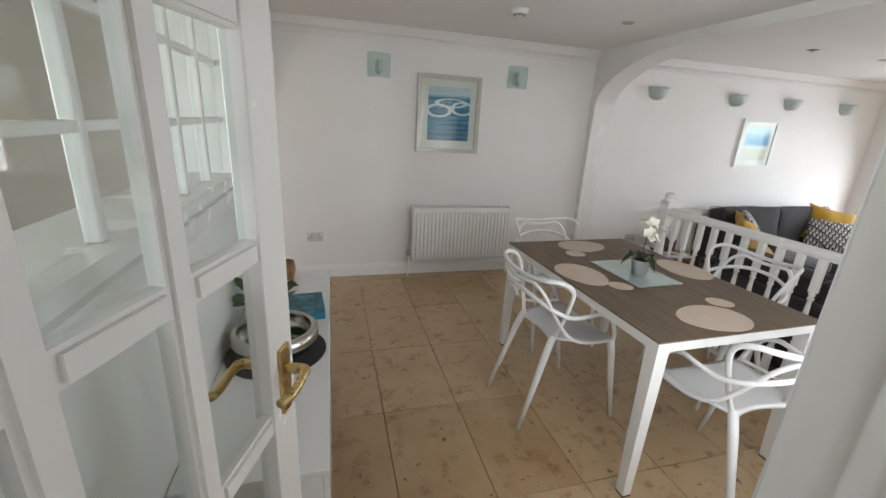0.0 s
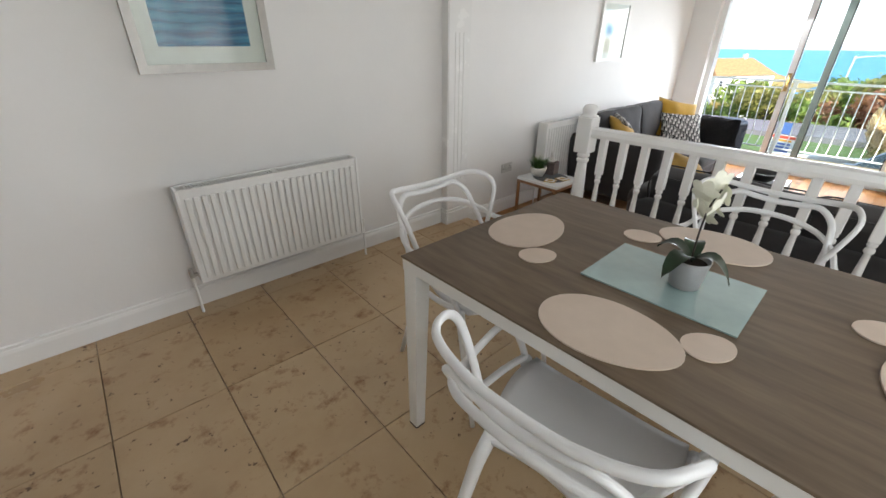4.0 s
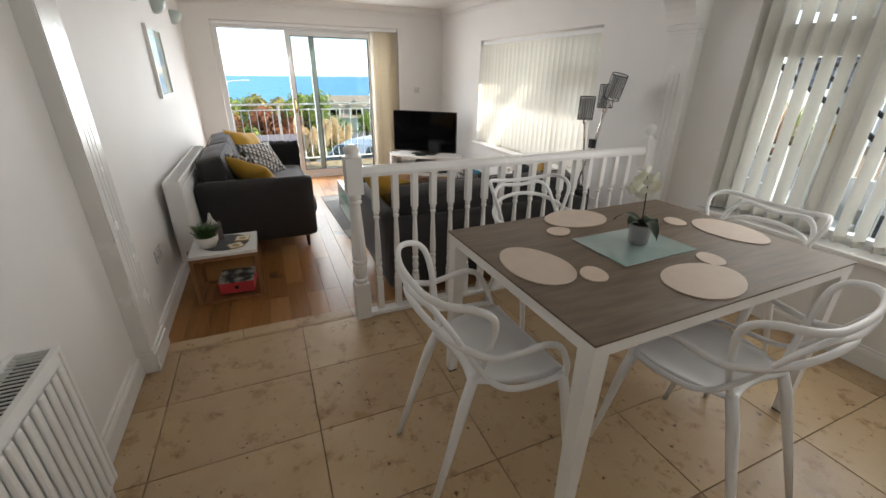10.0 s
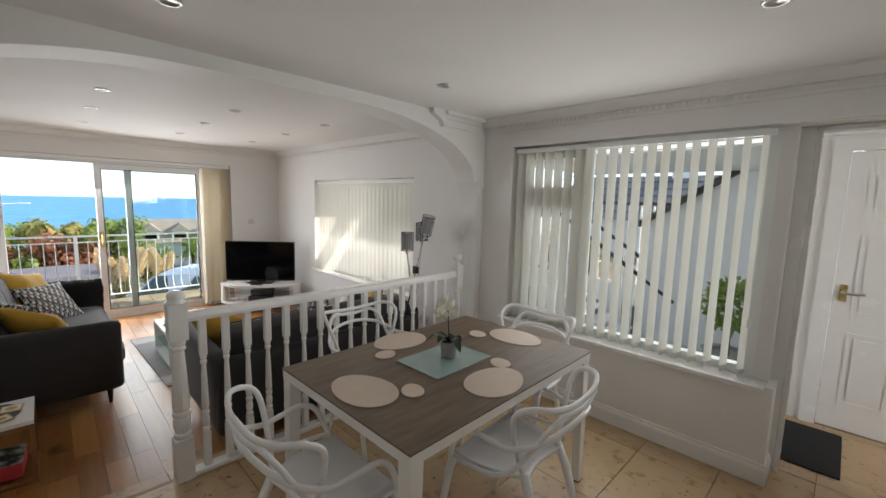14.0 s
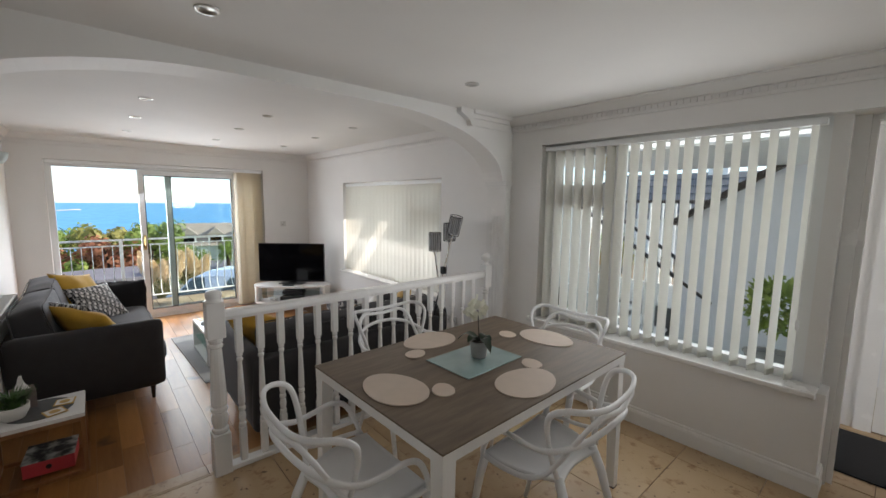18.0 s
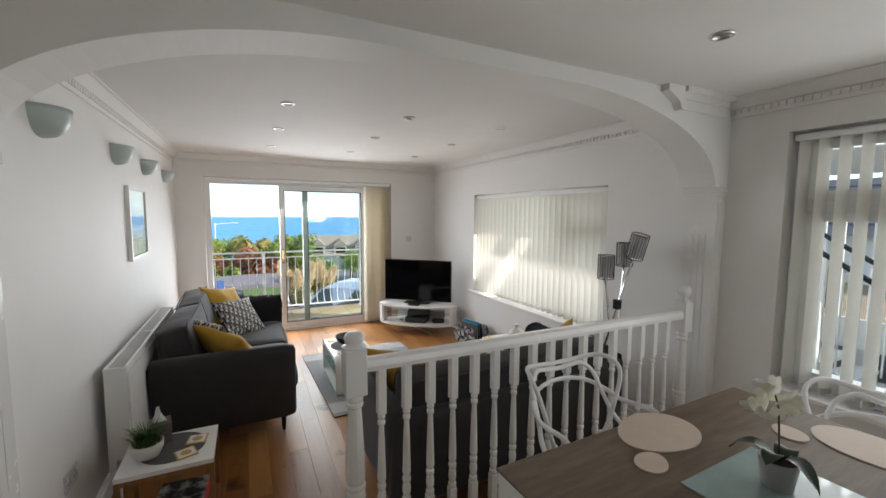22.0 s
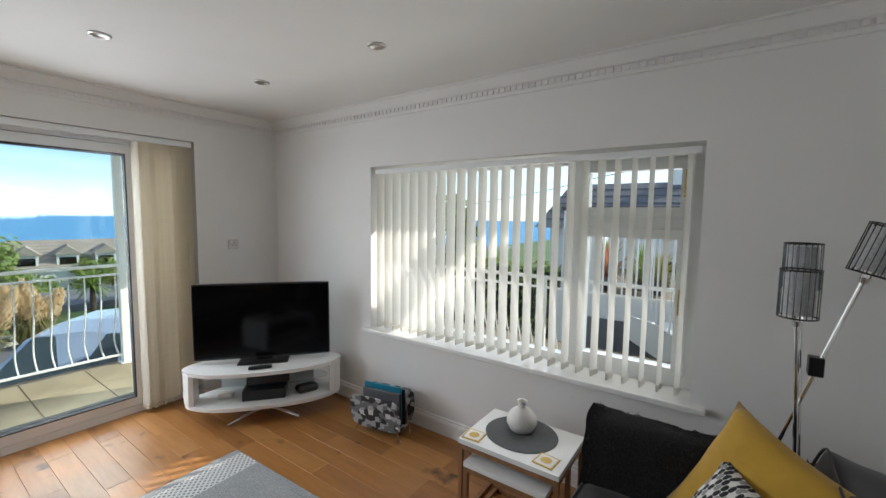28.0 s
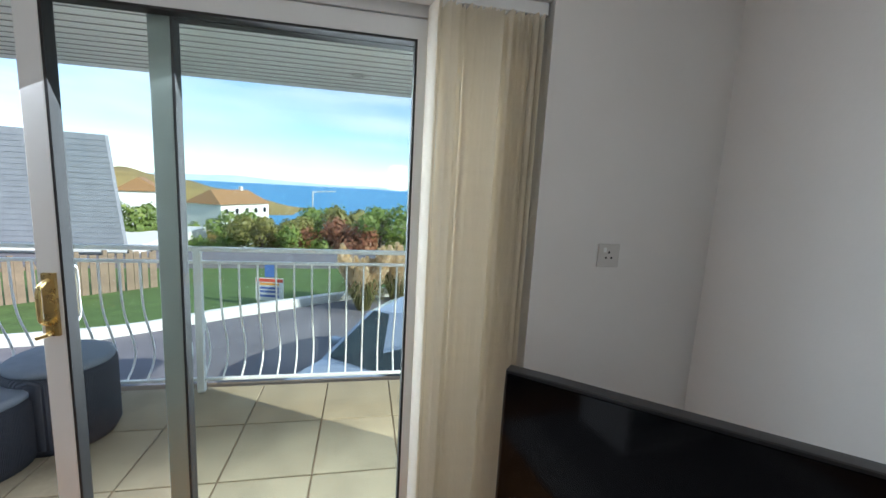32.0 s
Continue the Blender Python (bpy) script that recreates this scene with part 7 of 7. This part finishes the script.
for i in range(9):
    part("screen_board", box(5.30 + i * .075, 5.365 + i * .075, -5.05, -5.02, .0, 1.56), RENDERW, deck)
for i in range(22):
    part("screen_board", box(5.93, 5.96, -5.08 - i * .16, -4.95 - i * .16, .0, 1.2), RENDERW, deck)
part("top_rail", boxes((-1.5, 6.0, -5.03, -4.97, 1.58, 1.64)), DARKWOOD, deck)
rl = part("rail_bar", box(-.015, .015, -.015, .015, .0, 1.58), METAL_W, deck)
for i in range(60):
    o = rl if i == 0 else rl.copy()
    if i:
        scene.collection.objects.link(o)
    o.location = (-1.4 + i * .112, -5.0, 0)
stp = thing("outdoor_stairs", "white outdoor staircase with dark handrails beside the deck", "stairs")
for i in range(7):
    part("tread", box(2.15 + i * .29, 2.47 + i * .29, -4.85, -3.95, -1.30 + i * .165, -1.25 + i * .165), RENDERW, stp)
part("stringer", prism([(2.1, -1.55), (2.5, -1.55), (4.6, -.35), (4.6, -.02), (4.2, -.1), (2.1, -1.25)], -3.95, -3.90, "y"), RENDERW, stp)
for yy in (-3.92, -4.82):
    part("handrail", tube([Vector((2.1, yy, .05)), Vector((4.5, yy, 1.58))], .035, 6), BLACK, stp)
    for i in range(13):
        part("spindle", tube([Vector((2.2 + i * .18, yy, -1.3 + i * .103)), Vector((2.2 + i * .18, yy, .10 + i * .115))], .014, 5), METAL_W, stp)
for a, b in (((3.2, 1.9), (4.6, 1.2)), ((3.0, .5), (4.4, 1.45))):
    part("brace_rail", tube([Vector((a[0] - 1.6, -4.9, a[1])), Vector((b[0] - 1.6, -4.9, b[1]))], .04, 6), BLACK, stp)
# tall white side wall with a glazed lean-to beyond the dining window
gw = thing("neighbour_wall", "tall white rendered side wall with a lean-to canopy, raised unseen against the sun", "wall", kind="structure")
# upper part is raised out of view to keep sun off the dining blind
part("wall", prism([(-2.2, -1.6), (2.6, -1.6), (2.6, 1.30), (1.0, 2.35), (-.3, 3.75), (-2.2, 4.2)], -4.1, -3.9, "y"), Mat("pale_blue_render", (.70, .73, .80), .8).grain(1.2, .05, 40, .2, .01).m, gw)
part("verge", prism([(2.7, 1.23), (2.7, 1.33), (1.0, 2.45), (-.3, 3.85), (-2.2, 4.3), (-2.2, 4.18), (-.3, 3.73), (1.0, 2.33)], -4.1, -3.80, "y"), DARKWOOD, gw)
hd_ = thing("hedge", "dense green hedge behind the terrace", "hedge")
rh = random.Random(3)
bm = bmesh.new()
for k in range(2600):
    p = Vector((rh.uniform(6.3, 12), rh.gauss(-6.6, .35), rh.uniform(-1.5, .35)))
    a = Vector((rh.gauss(0, 1), rh.gauss(0, 1), rh.gauss(0, 1))).normalized()
    b = a.orthogonal().normalized()
    s = rh.uniform(.05, .11)
    bm.faces.new([bm.verts.new(p + q) for q in (a * s, b * s * .6, -a * s, -b * s * .6)])
tagged(part("foliage", bm, LEAVES[1], hd_), kind="stuff")
# dark block inside the leaves, coloured for the shade deep in the hedge
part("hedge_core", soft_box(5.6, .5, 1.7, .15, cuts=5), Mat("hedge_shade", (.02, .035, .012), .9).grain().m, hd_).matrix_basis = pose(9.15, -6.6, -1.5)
# ball tree in a pot on the terrace
bt = thing("topiary_tree", "potted standard tree with a round leafy head", "plant", 1.0, -1.75, -.2)
part("pot", lathe([(.16, 0), (.22, .30), (.24, .32), (.20, .32), (.19, .28)], 20), Mat("grey_planter", (.25, .25, .25), .6).grain().m, bt)
part("stem", tube([Vector((0, 0, .2)), Vector((.01, .01, .62))], .02, 8), BARK, bt)
bm = bmesh.new()
for k in range(700):
    d = Vector((rh.gauss(0, 1), rh.gauss(0, 1), rh.gauss(0, 1))).normalized()
    p = Vector((0, 0, .80)) + d * rh.uniform(.16, .29) * (1 + .15 * noise.noise(d * 2))
    a = (d + Vector((rh.gauss(0, .5), rh.gauss(0, .5), rh.gauss(0, .5)))).normalized()
    b = a.orthogonal().normalized()
    s = rh.uniform(.03, .06)
    bm.faces.new([bm.verts.new(p + q) for q in (a * s, b * s * .4, -a * s, -b * s * .4)])
part("crown", bm, LEAVES[1], bt)

# ---- balcony and terrace ----
bf = structure("floor_balcony", boxes((XE + .22, 8.85, -1.15, 6.0, -.45, -.212), (-.8, XE + .25, -2.6, .08, -.45, -.212)), GROUT, "paved balcony with pale slabs", "floor")


def slab(a, b, c, d, store={}):
    key = (round(b - a, 2), round(d - c, 2))
    if key not in store:
        q = box(-(b - a) / 2 + .004, (b - a) / 2 - .004, -(d - c) / 2 + .004, (d - c) / 2 - .004, -.012, 0, .003, 1)
        me = bpy.data.meshes.new("slab")
        q.to_mesh(me)
        me.materials.append(SLABS)
        store[key] = me
    o = new("slab", store[key])
    o.location = ((a + b) / 2, (c + d) / 2, -.20)
    o.parent = bf


for i in range(3):
    for j in range(-5, 9):
        slab(XE + .23 + i * .53, XE + .23 + (i + 1) * .53, 1.45 + j * .475, 1.45 + (j + 1) * .475)
for i in range(12):
    for j in range(4):
        slab(-.7 + i * .63, -.7 + (i + 1) * .63, -2.5 + j * .63, -2.5 + (j + 1) * .63)
# canopy is run on unseen to x -4.6, keeping sun off the kitchen opening
# unseen beam near x 4.1 casts the dark band on the living blind
structure("balcony_soffit", boxes((XE + .25, 8.88, -1.3, 6.0, 2.06, 2.2), (-1.2, XE + .25, -1.0, .09, 2.10, 2.2), (-4.6, 3.65, -3.9, -1.1, 2.10, 2.2), (4.02, 4.24, -2.4, -1.0, 2.06, 2.2), (XE + .0, XE + .25, .05, 3.9, 2.2, 2.5)), UPVC, "white boarded soffit over the balcony, with a canopy and beam added for shade", "ceiling")
# thin grey strips painted as the shadow lines of the board joints
bm = bmesh.new()
for i in range(16):
    add_box(bm, XE + .30 + i * .1, XE + .305 + i * .1, -1.28, 5.98, 2.056, 2.0605)
structure("balcony_soffit_joint", bm, Mat("joint_shadow", (.35, .35, .35), .8).grain().m, "fine grey strips for the shadow lines between soffit boards", "ceiling")
for y in (1.73, 3.4):
    d = thing("downlight", "recessed chrome downlight in the balcony soffit", "downlight", 8.35, y, 2.056, 0, "soffit downlights")
    part("bezel", lathe([(.030, -.002), (.032, -.006), (.041, -.007), (.046, -.003), (.046, 0)], 24), STEEL, d, smooth=True)


def railing(x0, y0, x1, y1, posts, label):
    """A white metal railing with balusters that belly out to the right of the run."""
    r = thing("balcony_railing", label, "railing", x0, y0, -.2, math.degrees(math.atan2(y1 - y0, x1 - x0)), "balcony railings")
    L2 = math.hypot(x1 - x0, y1 - y0)
    part("top_rail", box(0, L2, -.022, .022, 1.055, 1.085, .004), METAL_W, r)
    part("rail", box(0, L2, -.015, .015, .965, .985, .003), METAL_W, r)
    part("bottom_rail", box(0, L2, -.015, .015, .085, .105, .003), METAL_W, r)
    prof = smooth_path([(0, 0, .97), (0, -.004, .75), (0, -.03, .58), (0, -.10, .40), (0, -.135, .27), (0, -.10, .17), (0, -.01, .10)], 3)
    b0_ = part("baluster", tube(prof, .0075, 6), METAL_W, r)
    n = int(L2 / .125)
    for i in range(n):
        o = b0_ if i == 0 else b0_.copy()
        if i:
            scene.collection.objects.link(o)
        o.location = (L2 * (i + .5) / n, 0, 0)
    for p in posts:
        part("post", box(p - .024, p + .024, -.024, .024, .0, 1.085, .003), METAL_W, r)
    return r


railing(8.70, -1.05, 8.70, 5.9, [0.02, 2.0, 3.87, 5.8, 6.9], "white metal balcony railing with bellied balusters")
railing(2.6, -1.05, 8.68, -1.05, [0.02, 2.2, 4.3], "white metal terrace railing with bellied balusters")
tp = thing("balcony_post", "tall white post carrying the balcony roof", "post", 8.70, 1.10, -.2)
part("shaft", box(-.035, .035, -.035, .035, 0, 2.26, .004), METAL_W, tp)
part("base_plate", box(-.06, .06, -.06, .06, 0, .012, .002), METAL_W, tp)
# round rattan seats on the balcony
RATT = Mat("dark_rattan", (.05, .055, .075), .6)
_w = RATT.node("ShaderNodeTexWave", Scale=24.0)
RATT.bump(_w.outputs["Fac"], .8, .01)
for x_, y_, r_, h_ in ((8.25, 3.40, .26, .47), (7.95, 3.62, .24, .38)):
    rs = thing("rattan_stool", "dark blue-grey round rattan stool on the balcony", "stool", x_, y_, -.2, 0, "rattan stools")
    part("drum", lathe([(r_ * .9, 0), (r_, .05), (r_, h_ - .04), (r_ * .97, h_ - .01)], 32), RATT.m, rs, smooth=True)
    part("seat_pad", lathe([(r_ * .95, h_ - .01), (r_ * .95, h_ + .02), (r_ * .85, h_ + .035), (.01, h_ + .035)], 32), Mat("grey_pad", (.22, .25, .30), .8).grain().m, rs, smooth=True)

# ---- car ----
car = thing("car", "silver-blue hatchback parked on the drive", "car", 10.5, 0.95, -1.53, 140)
car.scale = (.92, .92, .92)
PAINT = Mat("silver_blue_paint", (.44, .52, .64), .22, .4).grain(3, .04, 300, .0)
PAINT.b.inputs["Coat Weight"].default_value = .5
PAINT = PAINT.m
CGLASS = Mat("car_glass", (.03, .05, .06), .06).grain(2, .1, 30, 0).m
prof = [(-2.05, .35), (-2.1, .75), (-1.95, 1.0), (-1.7, 1.36), (-1.2, 1.47), (-.3, 1.5), (.25, 1.44), (1.05, .98), (1.85, .86), (2.08, .66), (2.1, .35)]
bm = bmesh.new()
rings = []
for y_, k_, tz_ in ((-.84, .90, .0), (-.80, .97, .0), (-.62, 1.0, .02), (0, 1.02, .03), (.62, 1.0, .02), (.80, .97, .0), (.84, .90, .0)):
    rings.append([bm.verts.new((x_ * (1 if z_ < .8 else 1.0), y_ * (1 - .16 * max(0, z_ - .85) / .6), .35 + (z_ - .35) * (k_ if z_ > .9 else 1) + (tz_ if z_ > 1.3 else 0))) for x_, z_ in prof])
for a, b in zip(rings, rings[1:]):
    for k in range(len(prof) - 1):
        bm.faces.new((a[k], a[k + 1], b[k + 1], b[k]))
    bm.faces.new((a[-1], a[0], b[0], b[-1]))
bm.faces.new(rings[0][::-1])
bm.faces.new(rings[-1])
bmesh.ops.recalc_face_normals(bm, faces=bm.faces)
part("body", bm, PAINT, car)
for s_ in (-1, 1):
    part("side_window", prism([(-1.55, 1.02), (-1.45, 1.30), (-1.1, 1.38), (-.35, 1.40), (.15, 1.34), (.75, 1.0)], s_ * .79, s_ * .80, "y"), CGLASS, car).location = (0, s_ * -.02, 0)
ws = part("windscreen", prism([(-.68, 0), (.68, 0), (.56, .86), (-.56, .86)], 0, .012), CGLASS, car)
ws.matrix_basis = pose(1.02, 0, 1.005, 0, 0, 90) @ pose(0, 0, 0, 30.5, 0, 0)
part("rear_window", prism([(-.55, 0), (.55, 0), (.50, .36), (-.50, .36)], 0, .012), CGLASS, car).matrix_basis = pose(-1.93, 0, 1.06, 0, 0, -90) @ pose(0, 0, 0, 55, 0, 0)
for sx in (-1.28, 1.30):
    for sy in (-1, 1):
        wh = part("wheel", lathe([(.20, -.09), (.30, -.10), (.315, -.07), (.315, .07), (.30, .10), (.20, .09)], 24), RUBBER, car)
        wh.matrix_basis = pose(sx, sy * .76, .315, 90, 0, 0)
        part("rim", lathe([(.02, -.095), (.19, -.08), (.19, .08), (.02, .095)], 16), STEEL, wh)
for sy in (-1, 1):
    part("headlight", soft_box(.10, .30, .12, .04, cuts=3), PAPER, car).matrix_basis = pose(2.02, sy * .6, .64)
    part("mirror", soft_box(.12, .18, .11, .04, cuts=3), PAINT, car).matrix_basis = pose(.62, sy * .93, .98)

# overhead telephone line across the yard
tl = part("telephone_cable", tube(smooth_path([(-14, -10.5, 5.2), (-2, -10.1, 3.8), (4.4, -10, 2.97), (6.7, -10, 2.62), (10.2, -10, 1.97), (26, -9.5, -.3)], 5), .012, 5), BLACK)
tagged(tl, "thin black telephone cable strung above the yard", "cable")

# ---- street lamp, sign ----
sl_ = thing("street_lamp", "tall grey street lamp with a flat lantern", "street lamp", 36.0, 5.2, height(36, 5.2))
LAMPG = Mat("galvanised_grey", (.62, .62, .60), .5, .0).grain().m
hh = .62 - height(36, 5.2)
part("pole", tube(smooth_path([(0, 0, 0), (0, 0, hh - .4), (0, -.15, hh), (0, -1.1, hh + .1)], 6), [.055 - .0012 * i for i in range(19)], 8), LAMPG, sl_)
part("lantern", soft_box(.20, .55, .08, .03, cuts=4), LAMPG, sl_).matrix_basis = pose(0, -1.3, hh + .07)
sn = thing("sign", "blue and white notice board on a post with orange lettering", "sign", 15.9, 3.86, -1.78, -14)
part("post", box(-.04, .04, -.04, .04, 0, 1.15), TIMBER, sn)
part("board", box(-.05, -.04, -.35, .35, .20, .78), PAPER, sn)
part("panel", box(-.054, -.05, -.33, .33, .68, .76), Mat("red_sign", (.75, .10, .05), .5).grain().m, sn)
part("back_panel", box(-.045, -.04, -.12, .12, .80, 1.12), Mat("blue_sign", (.10, .20, .50), .5).grain().m, sn)
for k, (m_, z_) in enumerate(((Mat("orange_sign", (.90, .42, .05), .5).grain().m, .60), (Mat("blue_text", (.08, .14, .40), .5).grain().m, .50), (bpy.data.materials["blue_text"], .41), (bpy.data.materials["blue_text"], .30))):
    part("lettering", box(-.054, -.05, -.24, .24, z_, z_ + .055), m_, sn)

# ---- floors, piece by piece ----
fl = structure("floor_dining", boxes((-3.2, AX1 - .012, 0.05, YN, -0.32, -0.012), (-0.56, 0.50, -1.0, 0.05, -.32, -.012), (-3.2, -0.56, -1.0, 0.05, -.32, -.012)), GROUT, "travertine tiled floor with dark joints", "floor")
TP, TQ = 0.4155, 0.636


def tile(a, b, c, d, store={}):
    key = (round(b - a, 3), round(d - c, 3))
    if key not in store:
        w, l = (b - a) / 2, (d - c) / 2
        store[key] = box(-w, w, -l, l, -0.012, 0.0, 0.0015, 1)
        me = bpy.data.meshes.new("tile")
        store[key].to_mesh(me)
        me.materials.append(TILE)
        store[key] = me
    o = new("tile", store[key])
    o.location = ((a + b) / 2, (c + d) / 2, random.uniform(-0.0006, 0.0006))
    o.parent = fl
    return o


g = 0.0016
for i in range(-5, 7):
    a, b = 0.234 + i * TP, 0.234 + (i + 1) * TP
    for j in range(-3, 4):
        c, d = 1.785 + j * TQ, 1.785 + (j + 1) * TQ
        c2, d2 = max(c, 0.06 if a > 0.43 else 0.0 if j > -4 else c), min(d, YN)
        if d2 - c2 > 0.05 and not (d <= 0.05):
            tile(a + g, min(b, 2.744) - g, max(c2, 0.06) + g, d2 - g)
for i in range(-2, 1):
    a, b = max(-0.555, 0.234 + i * TP), min(0.49, 0.234 + (i + 1) * TP)
    for c, d in ((-0.84, -0.769), (-0.769, -0.133), (-0.133, 0.055)):
        if b - a > 0.05:
            tile(a + g, b - g, c + g, d - g)
for j in range(-3, 4):
    c, d = max(0.33, 1.785 + j * TQ - 0.31), min(YN, 1.785 + (j + 1) * TQ - .31)
    if d - c > 0.05:
        tile(2.744 + g, 2.84, c + g, d - g)
structure("floor_step", box(AX1 - .012, AX1 - .002, YSD, YN, FL, -0.013), GLOSS, "white painted riser of the single step", "step")
fw = structure("floor_living", box(AX1, XE + 0.12, YSL, YN, -0.32, FL - .01), GROUT, "oak plank floor", "floor")
rng = random.Random(5)
PW = 0.127


def plank(a, b, y, w, store={}):
    key = (round(b - a, 2), round(w, 3))
    if key not in store:
        L2, h = key[0] / 2, w / 2
        q = box(-L2 + .0004, L2 - .0004, -h + .0004, h - .0004, -0.01, 0, 0.0009, 1)
        me = bpy.data.meshes.new("plank")
        q.to_mesh(me)
        me.materials.append(OAK)
        store[key] = me
    o = new("plank", store[key])
    o.location = ((a + b) / 2, y, FL)
    o.parent = fw


y = YN
while y > YSL + 0.02:
    w = min(PW if y < YN else 0.107, y - YSL)
    x = AX1
    first = rng.choice((0.3, 0.5, 0.7, 0.9))
    while x < XE + .1 - 0.05:
        L2 = first or rng.choice((0.4, 0.6, 0.8, 1.0, 1.2))
        first = None
        e = min(XE + .1, round(x + L2, 2))
        if XE + .1 - e < 0.15:
            e = round(XE + .1, 2)
        plank(x, e, y - w / 2, w)
        x = e
    y -= w
